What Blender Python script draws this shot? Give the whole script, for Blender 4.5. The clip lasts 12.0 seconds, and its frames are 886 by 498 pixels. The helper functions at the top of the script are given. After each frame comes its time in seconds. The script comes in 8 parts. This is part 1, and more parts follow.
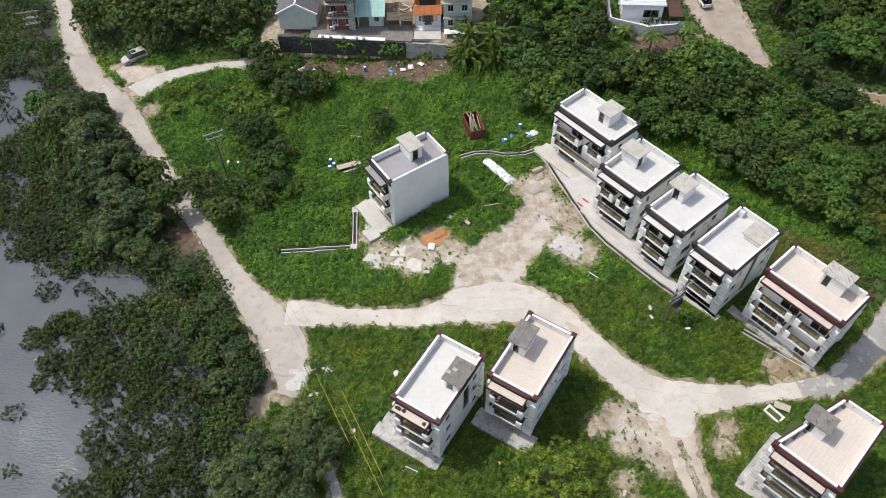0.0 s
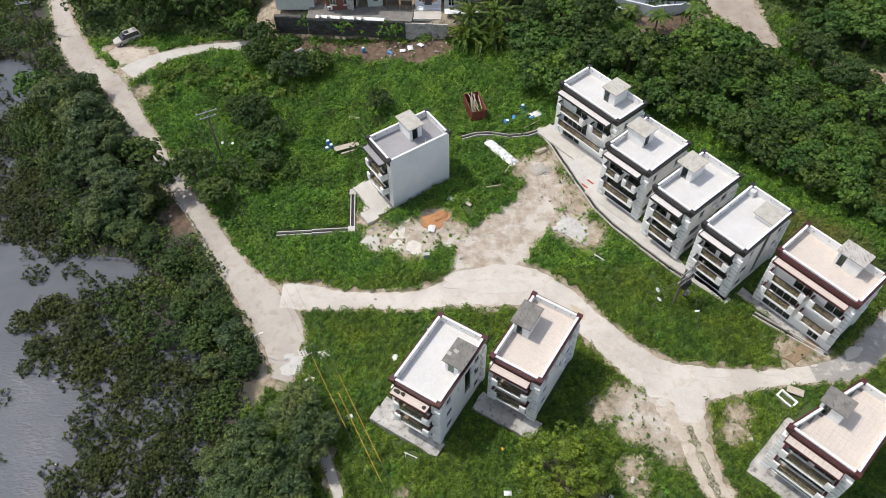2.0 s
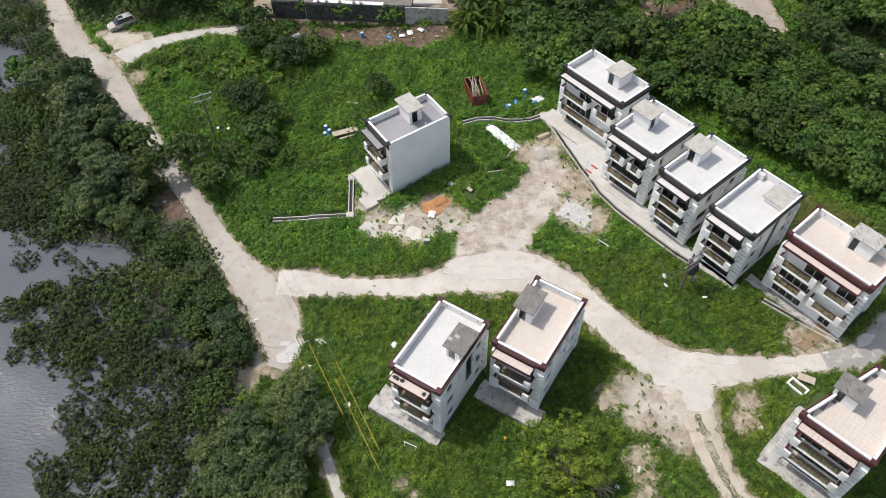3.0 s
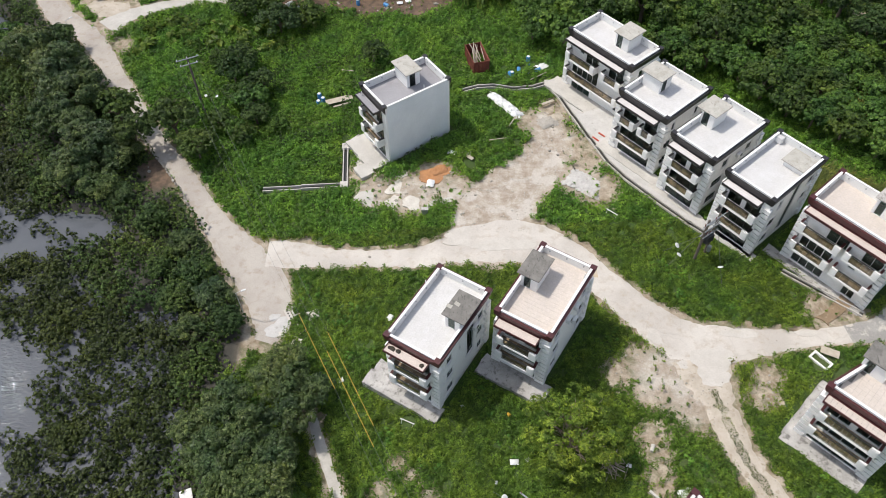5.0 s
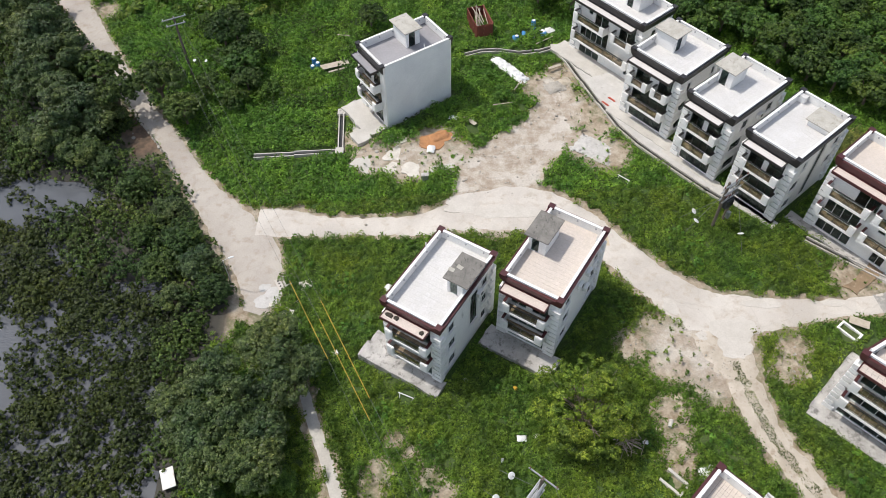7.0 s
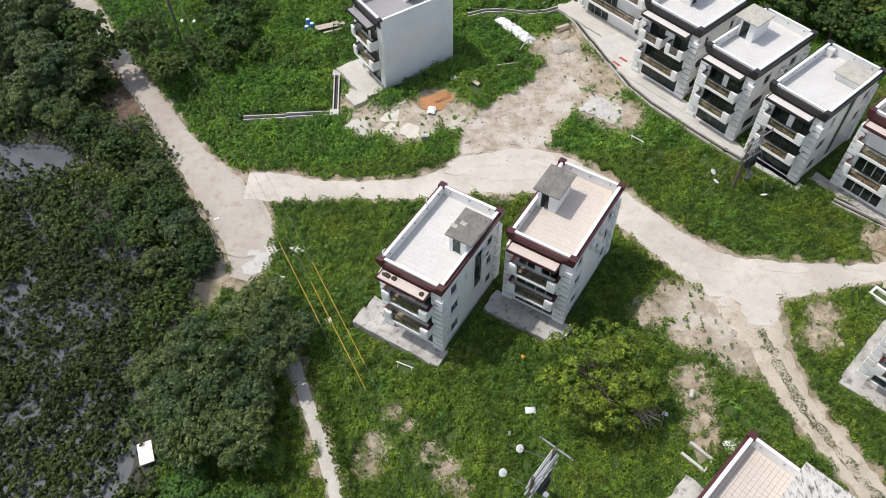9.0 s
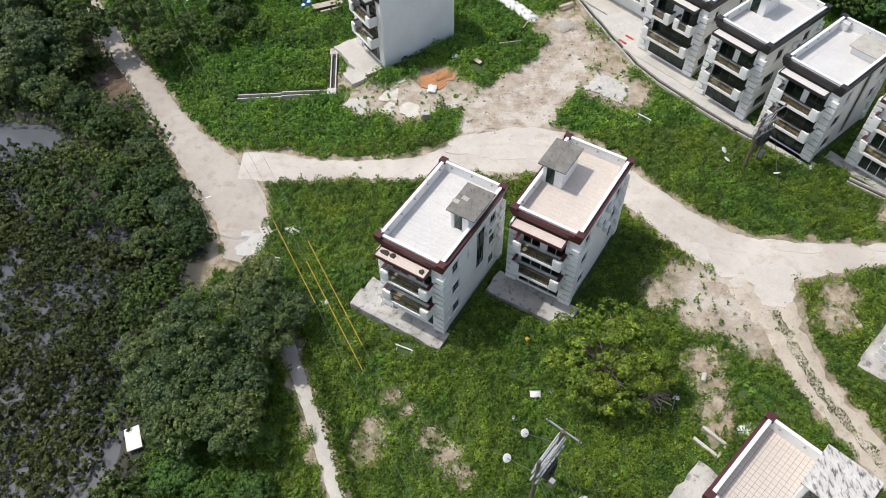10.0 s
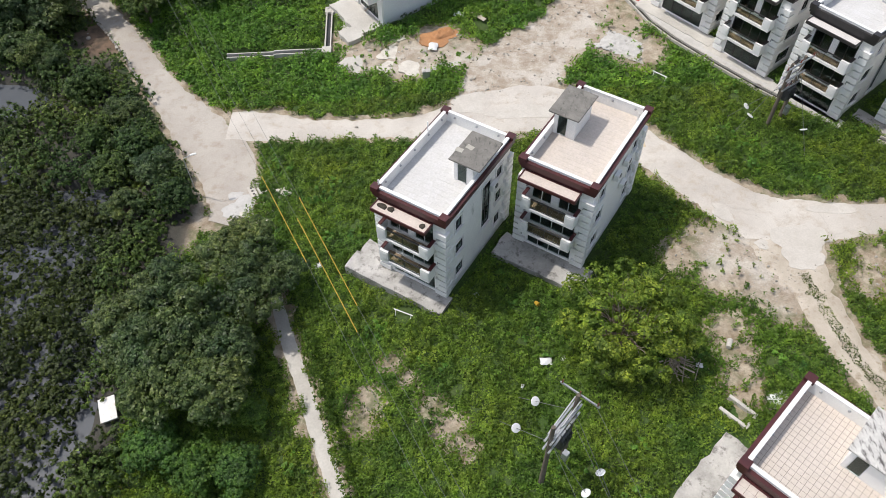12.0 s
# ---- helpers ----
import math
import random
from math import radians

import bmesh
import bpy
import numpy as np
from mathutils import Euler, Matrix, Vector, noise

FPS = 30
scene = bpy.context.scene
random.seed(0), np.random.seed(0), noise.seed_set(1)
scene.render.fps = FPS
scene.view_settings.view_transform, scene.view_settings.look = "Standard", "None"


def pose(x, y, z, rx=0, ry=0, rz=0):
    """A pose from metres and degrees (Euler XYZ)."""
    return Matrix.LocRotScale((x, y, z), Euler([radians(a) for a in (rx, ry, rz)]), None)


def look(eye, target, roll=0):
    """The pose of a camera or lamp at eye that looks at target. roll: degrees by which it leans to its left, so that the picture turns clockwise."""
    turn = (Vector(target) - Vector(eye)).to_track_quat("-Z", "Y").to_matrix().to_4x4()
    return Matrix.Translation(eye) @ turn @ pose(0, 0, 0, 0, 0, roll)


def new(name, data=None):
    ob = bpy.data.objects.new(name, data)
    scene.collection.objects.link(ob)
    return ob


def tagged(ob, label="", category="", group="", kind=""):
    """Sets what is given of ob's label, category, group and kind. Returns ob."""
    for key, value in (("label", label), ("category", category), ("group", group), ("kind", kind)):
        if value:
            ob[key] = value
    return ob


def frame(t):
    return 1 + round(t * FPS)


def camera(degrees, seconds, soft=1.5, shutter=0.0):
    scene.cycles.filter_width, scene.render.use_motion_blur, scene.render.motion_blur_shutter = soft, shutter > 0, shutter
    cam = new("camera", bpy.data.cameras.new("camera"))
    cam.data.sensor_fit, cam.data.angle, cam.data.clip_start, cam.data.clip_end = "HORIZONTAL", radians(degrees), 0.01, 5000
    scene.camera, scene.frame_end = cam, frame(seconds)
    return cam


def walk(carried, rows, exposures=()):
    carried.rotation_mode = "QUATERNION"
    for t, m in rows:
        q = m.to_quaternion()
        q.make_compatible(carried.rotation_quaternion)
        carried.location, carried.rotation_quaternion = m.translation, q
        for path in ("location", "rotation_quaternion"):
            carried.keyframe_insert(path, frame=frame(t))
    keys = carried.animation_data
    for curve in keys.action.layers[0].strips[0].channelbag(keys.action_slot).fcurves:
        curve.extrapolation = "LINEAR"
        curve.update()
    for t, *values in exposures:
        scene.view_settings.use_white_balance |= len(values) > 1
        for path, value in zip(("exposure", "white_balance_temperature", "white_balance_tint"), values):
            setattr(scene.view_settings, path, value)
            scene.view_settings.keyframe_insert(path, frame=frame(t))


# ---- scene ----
cam = camera(59.98, 12.0, soft=0.6)
# Seconds and the drone's place; it sinks straight down and keeps its heading and tilt.
TILT, LEAN = -51.772, -1.095
ROWS = [
    (0.0, 0.000, 0.000, 84.930),
    (0.5, 0.002, 0.049, 84.255),
    (1.0, -0.012, 0.038, 83.394),
    (1.5, -0.063, 0.078, 82.278),
    (2.0, -0.116, 0.104, 80.840),
    (2.5, -0.173, 0.129, 79.271),
    (3.0, -0.213, 0.224, 77.703),
    (5.0, -0.196, 0.666, 71.197),
    (5.5, -0.245, 0.853, 69.555),
    (6.0, -0.320, 0.938, 67.969),
    (6.5, -0.364, 1.068, 66.345),
    (7.0, -0.411, 1.176, 64.709),
    (9.0, -0.637, 1.655, 58.173),
    (9.5, -0.690, 1.756, 56.504),
    (10.0, -0.754, 1.887, 54.910),
    (10.5, -0.840, 1.990, 53.304),
    (11.0, -0.881, 2.092, 51.694),
    (11.5, -0.915, 2.172, 50.130),
    (12.0, -0.996, 2.356, 49.002),
]
walk(cam, [(t, pose(x, y, z, 90 + TILT) @ pose(0, 0, 0, 0, 0, LEAN)) for t, x, y, z in ROWS])

# ---- light ----
SUN = Vector((-0.515, 0.19, 1.0)).normalized()
world = bpy.data.worlds.new("sky")
scene.world = world
world.use_nodes = True
sky = world.node_tree.nodes.new("ShaderNodeTexSky")
sky.sky_type, sky.sun_disc = "NISHITA", False
sky.sun_elevation, sky.sun_rotation = math.asin(SUN.z), math.atan2(SUN.x, SUN.y)
sky.air_density, sky.dust_density = 1.0, 2.0
back = world.node_tree.nodes["Background"]
back.inputs["Strength"].default_value = 0.15
haze = world.node_tree.nodes.new("ShaderNodeHueSaturation")
haze.inputs["Saturation"].default_value = 0.66
world.node_tree.links.new(sky.outputs[0], haze.inputs["Color"])
world.node_tree.links.new(haze.outputs[0], back.inputs[0])
lamp = bpy.data.lights.new("sun", "SUN")
lamp.energy, lamp.angle, lamp.color = 2.42, radians(0.8), (1.0, 0.95, 0.885)
new("sun", lamp).matrix_world = look(SUN * 100, (0, 0, 0))
scene.view_settings.exposure = 0.35


# ---- materials ----
def nodes_of(name):
    m = bpy.data.materials.new(name)
    m.use_nodes = True
    return m, m.node_tree, m.node_tree.nodes["Principled BSDF"]


def noise_node(nt, scale, detail=4.0, rough=0.55, stretch=None):
    n = nt.nodes.new("ShaderNodeTexNoise")
    n.inputs["Scale"].default_value, n.inputs["Detail"].default_value, n.inputs["Roughness"].default_value = scale, detail, rough
    place = nt.nodes.new("ShaderNodeNewGeometry").outputs["Position"]
    if stretch:
        mp = nt.nodes.new("ShaderNodeMapping")
        mp.inputs["Scale"].default_value = stretch
        nt.links.new(place, mp.inputs["Vector"])
        place = mp.outputs[0]
    nt.links.new(place, n.inputs["Vector"])
    return n.outputs["Fac"]


def ramp(nt, fac, stops):
    r = nt.nodes.new("ShaderNodeValToRGB")
    els = r.color_ramp.elements
    while len(els) < len(stops):
        els.new(0.5)
    for e, (pos, col) in zip(els, stops):
        e.position, e.color = pos, (*col, 1.0)
    nt.links.new(fac, r.inputs["Fac"])
    return r.outputs["Color"]


def mixed(nt, fac, a, b, how="MIX"):
    m = nt.nodes.new("ShaderNodeMix")
    m.data_type, m.blend_type = "RGBA", how
    for sock, val in ((m.inputs[0], fac), (m.inputs[6], a), (m.inputs[7], b)):
        if isinstance(val, (int, float)):
            sock.default_value = val
        elif isinstance(val, tuple):
            sock.default_value = (*val, 1.0)
        else:
            nt.links.new(val, sock)
    return m.outputs[2]


def relief(nt, bsdf, fac, strength, dist=0.02):
    b = nt.nodes.new("ShaderNodeBump")
    b.inputs["Strength"].default_value, b.inputs["Distance"].default_value = strength, dist
    nt.links.new(fac, b.inputs["Height"])
    nt.links.new(b.outputs[0], bsdf.inputs["Normal"])


def surface(name, c1, c2, rough=0.7, coarse=0.7, fine=14.0, bump=0.2, metal=0.0, stain=None, reach=0.62, streak=None, vary=0.0):
    """A plain surface: two colours mixed at a coarse and a fine scale, stains with edges of their own, fine relief."""
    m, nt, bsdf = nodes_of(name)
    big, small = noise_node(nt, coarse, 5, 0.6), noise_node(nt, fine, 4, 0.6)
    col = mixed(nt, ramp(nt, big, [(0.35, (0, 0, 0)), (0.68, (1, 1, 1))]), c1, c2)
    col = mixed(nt, 0.35, col, ramp(nt, small, [(0.3, (0.55, 0.55, 0.55)), (0.7, (1, 1, 1))]), "MULTIPLY")
    if stain:
        spots = noise_node(nt, coarse * 2.3, 8, 0.68, streak)
        col = mixed(nt, ramp(nt, spots, [(reach, (0, 0, 0)), (min(0.99, reach + 0.12), (1, 1, 1))]), col, stain)
    if vary:
        info = nt.nodes.new("ShaderNodeObjectInfo")
        lo = 1.0 - vary
        col = mixed(nt, 1.0, col, ramp(nt, info.outputs["Random"], [(0.0, (lo, lo, lo * 0.98)), (1.0, (1, 1, 1))]), "MULTIPLY")
    nt.links.new(col, bsdf.inputs["Base Color"])
    bsdf.inputs["Roughness"].default_value, bsdf.inputs["Metallic"].default_value = rough, metal
    relief(nt, bsdf, small, bump)
    return m


def leafage(name, dark, mid, light, patch=0.25, gloss=0.55, thin=0.3, spread=(0.36, 0.66), warm=0.5):
    """Leaves: each one its own shade, in sprays and patches of darker, lighter and yellower growth."""
    m, nt, bsdf = nodes_of(name)
    geo = nt.nodes.new("ShaderNodeNewGeometry")
    each = ramp(nt, geo.outputs["Random Per Island"], [(0.0, dark), (0.5, mid), (1.0, light)])
    patches = ramp(nt, noise_node(nt, patch, 5, 0.6), [(spread[0], (0.64, 0.71, 0.66)), (spread[1], (1.32, 1.22, 0.95))])
    col = mixed(nt, 1.0, each, patches, "MULTIPLY")
    dry = ramp(nt, noise_node(nt, 0.11, 6, 0.68), [(0.42, (0.92, 1.0, 0.95)), (0.64, (1.0 + 0.36 * warm, 1.0 + 0.12 * warm, 1.0 - 0.1 * warm))])
    col = mixed(nt, 1.0, col, dry, "MULTIPLY")
    info = nt.nodes.new("ShaderNodeObjectInfo")
    col = mixed(nt, 1.0, col, ramp(nt, info.outputs["Random"], [(0.0, (0.74, 0.80, 0.82)), (1.0, (1.2, 1.1, 0.93))]), "MULTIPLY")
    col = mixed(nt, 1.0, col, ramp(nt, noise_node(nt, 1.5, 4, 0.72), [(0.34, (0.46, 0.5, 0.5)), (0.5, (0.95, 0.95, 0.95)), (0.66, (1.55, 1.5, 1.32))]), "MULTIPLY")
    nt.links.new(col, bsdf.inputs["Base Color"])
    bsdf.inputs["Roughness"].default_value = gloss
    bsdf.inputs["Specular IOR Level"].default_value = 0.3
    tr = nt.nodes.new("ShaderNodeBsdfTranslucent")
    nt.links.new(col, tr.inputs["Color"])
    mx = nt.nodes.new("ShaderNodeMixShader")
    mx.inputs[0].default_value = thin
    nt.links.new(bsdf.outputs[0], mx.inputs[1])
    nt.links.new(tr.outputs[0], mx.inputs[2])
    nt.links.new(mx.outputs[0], nt.nodes["Material Output"].inputs["Surface"])
    return m


def glass(name, tint, rough=0.03):
    m, nt, bsdf = nodes_of(name)
    bsdf.inputs["Base Color"].default_value = (*tint, 1)
    bsdf.inputs["Roughness"].default_value = rough
    bsdf.inputs["Transmission Weight"].default_value = 1.0
    bsdf.inputs["IOR"].default_value = 1.45
    return m


M = {}
M["plaster"] = surface("white_plaster", (0.88, 0.87, 0.84), (0.82, 0.81, 0.785), 0.75, 0.5, 9, 0.12, stain=(0.46, 0.45, 0.42), reach=0.66, streak=(1, 1, 0.25))
M["plaster_grey"] = surface("pale_blue_grey_render", (0.80, 0.82, 0.83), (0.72, 0.74, 0.76), 0.8, 0.4, 9, 0.15, stain=(0.48, 0.49, 0.5), reach=0.68, streak=(1, 1, 0.25))
M["coping"] = surface("white_parapet_paint", (0.84, 0.83, 0.805), (0.78, 0.77, 0.75), 0.65, 0.8, 12, 0.1, stain=(0.55, 0.54, 0.52), reach=0.72)
M["maroon"] = surface("maroon_tile_trim", (0.085, 0.022, 0.022), (0.06, 0.018, 0.02), 0.4, 1.2, 16, 0.1, stain=(0.14, 0.07, 0.06), reach=0.66)
M["black"] = surface("charcoal_tile_trim", (0.022, 0.02, 0.021), (0.034, 0.03, 0.03), 0.4, 1.2, 16, 0.1, stain=(0.07, 0.065, 0.06), reach=0.68)
M["tile_white"] = surface("white_roof_tile", (0.66, 0.645, 0.63), (0.60, 0.585, 0.57), 0.6, 0.35, 6, 0.05, stain=(0.55, 0.52, 0.48), reach=0.68, vary=0.05)
M["tile_beige"] = surface("beige_roof_tile", (0.64, 0.565, 0.50), (0.60, 0.53, 0.47), 0.55, 0.35, 6, 0.05, stain=(0.48, 0.42, 0.36), reach=0.72, vary=0.03)
M["grout"] = surface("dark_tile_joint", (0.22, 0.20, 0.18), (0.17, 0.155, 0.14), 0.9, 0.8, 20, 0.1)
M["grout_faint"] = surface("faint_tile_joint", (0.60, 0.575, 0.55), (0.55, 0.53, 0.51), 0.9, 0.8, 20, 0.1)
M["grout_beige"] = surface("faint_beige_joint", (0.625, 0.55, 0.485), (0.58, 0.51, 0.45), 0.9, 0.8, 20, 0.1)
M["screed"] = surface("grey_roof_screed", (0.33, 0.32, 0.33), (0.27, 0.265, 0.275), 0.75, 0.3, 6, 0.1, stain=(0.4, 0.39, 0.38), reach=0.64)
M["hood"] = surface("weathered_concrete_slab", (0.235, 0.22, 0.195), (0.15, 0.14, 0.125), 0.85, 1.1, 7, 0.25, stain=(0.085, 0.08, 0.072), reach=0.55, streak=(1.5, 0.6, 1))
M["hood_pale"] = surface("pale_streaked_concrete_slab", (0.50, 0.475, 0.42), (0.39, 0.365, 0.31), 0.85, 1.1, 7, 0.25, stain=(0.22, 0.20, 0.165), reach=0.57, streak=(1.5, 0.6, 1))
M["hood_peel"] = surface("peeling_painted_slab", (0.52, 0.49, 0.45), (0.40, 0.375, 0.34), 0.85, 1.2, 9, 0.25, stain=(0.21, 0.19, 0.17), reach=0.52, streak=(1.6, 0.5, 1))
M["hood_worn"] = surface("flaking_grey_slab", (0.62, 0.60, 0.56), (0.50, 0.48, 0.45), 0.85, 1.2, 9, 0.25, stain=(0.10, 0.09, 0.085), reach=0.50, streak=(1.6, 0.5, 1))
M["pane"] = glass("green_tinted_glass", (0.36, 0.52, 0.47))
M["clear"] = glass("clear_balustrade_glass", (0.82, 0.86, 0.84))
M["frame_white"] = surface("white_window_frame", (0.72, 0.73, 0.73), (0.64, 0.65, 0.65), 0.45, 1.5, 20, 0.03)
M["frame_dark"] = surface("dark_bronze_frame", (0.035, 0.035, 0.037), (0.05, 0.05, 0.05), 0.4, 1.5, 20, 0.03)
M["inside"] = surface("bare_interior_plaster", (0.34, 0.34, 0.33), (0.27, 0.27, 0.26), 0.85, 0.6, 8, 0.1)
M["balcony_tile"] = surface("tan_balcony_tile", (0.36, 0.26, 0.16), (0.28, 0.20, 0.13), 0.6, 1.6, 8, 0.05, vary=0.45)
M["steel"] = surface("galvanised_steel", (0.50, 0.51, 0.52), (0.40, 0.41, 0.42), 0.4, 2, 25, 0.05, metal=0.7)
M["concrete"] = surface("pale_concrete", (0.56, 0.53, 0.48), (0.46, 0.43, 0.385), 0.88, 0.45, 6, 0.3, stain=(0.30, 0.275, 0.24), reach=0.62)
M["concrete_dark"] = surface("stained_concrete", (0.52, 0.495, 0.46), (0.33, 0.315, 0.29), 0.88, 0.6, 6, 0.3, stain=(0.17, 0.16, 0.145), reach=0.515)
M["patch_grey"] = surface("grey_patched_concrete", (0.56, 0.54, 0.51), (0.47, 0.45, 0.42), 0.9, 0.7, 7, 0.25, stain=(0.34, 0.32, 0.29), reach=0.57)


def road_surface(name, pale, worn, dust):
    """Cast concrete with repaired areas, wheel-worn tones, dust and a net of cracks."""
    m, nt, bsdf = nodes_of(name)
    big, mid, fine = noise_node(nt, 0.16, 5, 0.6), noise_node(nt, 0.9, 6, 0.65), noise_node(nt, 9, 4, 0.6)
    col = mixed(nt, ramp(nt, big, [(0.38, (0, 0, 0)), (0.62, (1, 1, 1))]), pale, worn)
    col = mixed(nt, ramp(nt, mid, [(0.52, (0, 0, 0)), (0.70, (0.75, 0.75, 0.75))]), col, dust)
    col = mixed(nt, 0.4, col, ramp(nt, fine, [(0.3, (0.6, 0.6, 0.6)), (0.7, (1, 1, 1))]), "MULTIPLY")
    cell = nt.nodes.new("ShaderNodeTexVoronoi")
    cell.feature = "DISTANCE_TO_EDGE"
    cell.inputs["Scale"].default_value = 0.22
    warp = nt.nodes.new("ShaderNodeVectorMath")
    warp.operation = "MULTIPLY_ADD"
    nz = nt.nodes.new("ShaderNodeTexNoise")
    nz.inputs["Scale"].default_value, nz.inputs["Detail"].default_value = 0.7, 5
    pos = nt.nodes.new("ShaderNodeNewGeometry").outputs["Position"]
    nt.links.new(pos, nz.inputs["Vector"])
    nt.links.new(nz.outputs["Color"], warp.inputs[0])
    warp.inputs[1].default_value = (1.6, 1.6, 0)
    nt.links.new(pos, warp.inputs[2])
    nt.links.new(warp.outputs[0], cell.inputs["Vector"])
    col = mixed(nt, ramp(nt, cell.outputs["Distance"], [(0.0, (0.16, 0.16, 0.16)), (0.010, (0, 0, 0))]), col, (0.20, 0.175, 0.145))
    nt.links.new(col, bsdf.inputs["Base Color"])
    bsdf.inputs["Roughness"].default_value = 0.92
    relief(nt, bsdf, fine, 0.35)
    return m


M["road"] = road_surface("sunbleached_concrete_road", (0.60, 0.555, 0.495), (0.48, 0.435, 0.385), (0.43, 0.36, 0.285))
M["road_shore"] = road_surface("greyer_concrete_road", (0.48, 0.435, 0.38), (0.40, 0.355, 0.31), (0.34, 0.28, 0.215))
M["road_grey"] = surface("grey_worn_road", (0.38, 0.36, 0.33), (0.28, 0.265, 0.245), 0.9, 0.4, 5, 0.3, stain=(0.52, 0.48, 0.42), reach=0.53)
M["gravel"] = surface("dusty_gravel", (0.56, 0.495, 0.41), (0.42, 0.36, 0.285), 0.95, 0.5, 16, 0.9, stain=(0.31, 0.25, 0.18), reach=0.55)
M["parking_dust"] = surface("brown_parking_dust", (0.42, 0.36, 0.30), (0.31, 0.255, 0.205), 0.95, 0.3, 12, 0.6, stain=(0.24, 0.185, 0.14), reach=0.56)
M["soil"] = surface("brown_soil", (0.30, 0.215, 0.135), (0.22, 0.155, 0.095), 0.95, 0.7, 6, 0.6, stain=(0.36, 0.29, 0.2), reach=0.58)
M["redsoil"] = surface("orange_clay", (0.48, 0.235, 0.10), (0.38, 0.19, 0.09), 0.95, 0.8, 6, 0.6, stain=(0.5, 0.38, 0.25), reach=0.60)
M["bark"] = surface("grey_brown_bark", (0.16, 0.125, 0.09), (0.11, 0.085, 0.06), 0.9, 2, 18, 0.5)
M["vine"] = leafage("meadow_vine_leaves", (0.080, 0.178, 0.030), (0.122, 0.262, 0.046), (0.176, 0.330, 0.068), 0.30, thin=0.38)
M["vine_dry"] = leafage("front_meadow_leaves", (0.084, 0.156, 0.025), (0.128, 0.228, 0.037), (0.190, 0.298, 0.058), 0.30, thin=0.38, warm=0.8)
M["grassy"] = leafage("pale_grass_blades", (0.075, 0.105, 0.026), (0.13, 0.165, 0.045), (0.21, 0.225, 0.075), 0.4)
M["tree"] = leafage("dark_broadleaf", (0.030, 0.060, 0.014), (0.058, 0.108, 0.024), (0.100, 0.160, 0.040), 0.22)
M["tree_dull"] = leafage("grey_green_broadleaf", (0.038, 0.070, 0.028), (0.078, 0.124, 0.052), (0.150, 0.205, 0.105), 0.22, gloss=0.42)
M["shrub"] = leafage("dark_shrub_leaves", (0.032, 0.062, 0.020), (0.063, 0.114, 0.034), (0.116, 0.180, 0.062), 0.16)
M["creeper_tree"] = leafage("creeper_clad_crown", (0.037, 0.088, 0.018), (0.076, 0.164, 0.034), (0.136, 0.235, 0.060), 0.25)
M["canopy_top"] = surface("pale_canopy_screed", (0.68, 0.65, 0.62), (0.62, 0.59, 0.56), 0.7, 0.8, 8, 0.1, stain=(0.5, 0.47, 0.43), reach=0.66)
M["canopy_beige"] = surface("beige_canopy_screed", (0.64, 0.555, 0.49), (0.57, 0.49, 0.43), 0.7, 0.8, 8, 0.1, stain=(0.44, 0.37, 0.31), reach=0.66)
M["tree_light"] = leafage("yellow_green_broadleaf", (0.062, 0.120, 0.018), (0.116, 0.202, 0.033), (0.215, 0.312, 0.062), 0.5)
M["mangrove"] = leafage("olive_mangrove_leaves", (0.022, 0.035, 0.010), (0.041, 0.063, 0.017), (0.074, 0.100, 0.029), 0.13, warm=0.0)
M["banana"] = leafage("banana_fronds", (0.06, 0.11, 0.02), (0.10, 0.17, 0.035), (0.17, 0.23, 0.06), 0.4)


# ---- mesh helpers ----
def link_mesh(name, bm, material, parent=None, label=""):
    me = bpy.data.meshes.new(name)
    bm.to_mesh(me)
    bm.free()
    me.materials.append(M[material] if isinstance(material, str) else material)
    ob = new(name, me)
    if parent:
        ob.parent = parent
    if label:
        ob["label"] = label
    return ob


def part(name, bm, material, parent, label=""):
    return link_mesh(name, bm, material, parent, label)


def again(name, data, parent, m=None):
    """One more object on a shared mesh."""
    ob = new(name, data)
    ob.parent = parent
    if m:
        ob.matrix_local = m
    return ob


def thing(name, label, category, m=None, group="", kind=""):
    ob = new(name)
    ob.empty_display_size = 0.3
    if m:
        ob.matrix_world = m
    return tagged(ob, label, category, group, kind)


def box(bm, x0, x1, y0, y1, z0, z1, m=None):
    vs = [bm.verts.new(Vector(c) if m is None else m @ Vector(c)) for c in
          ((x0, y0, z0), (x1, y0, z0), (x1, y1, z0), (x0, y1, z0), (x0, y0, z1), (x1, y0, z1), (x1, y1, z1), (x0, y1, z1))]
    for a in ((0, 3, 2, 1), (4, 5, 6, 7), (0, 1, 5, 4), (1, 2, 6, 5), (2, 3, 7, 6), (3, 0, 4, 7)):
        bm.faces.new([vs[i] for i in a])
    return bm


def soft(bm, width=0.02, segments=1):
    bmesh.ops.bevel(bm, geom=bm.edges[:], offset=width, segments=segments, affect="EDGES", profile=0.5)
    return bm


def boxed(*a, bevel=0.0, m=None):
    bm = box(bmesh.new(), *a, m=m)
    return soft(bm, bevel) if bevel else bm


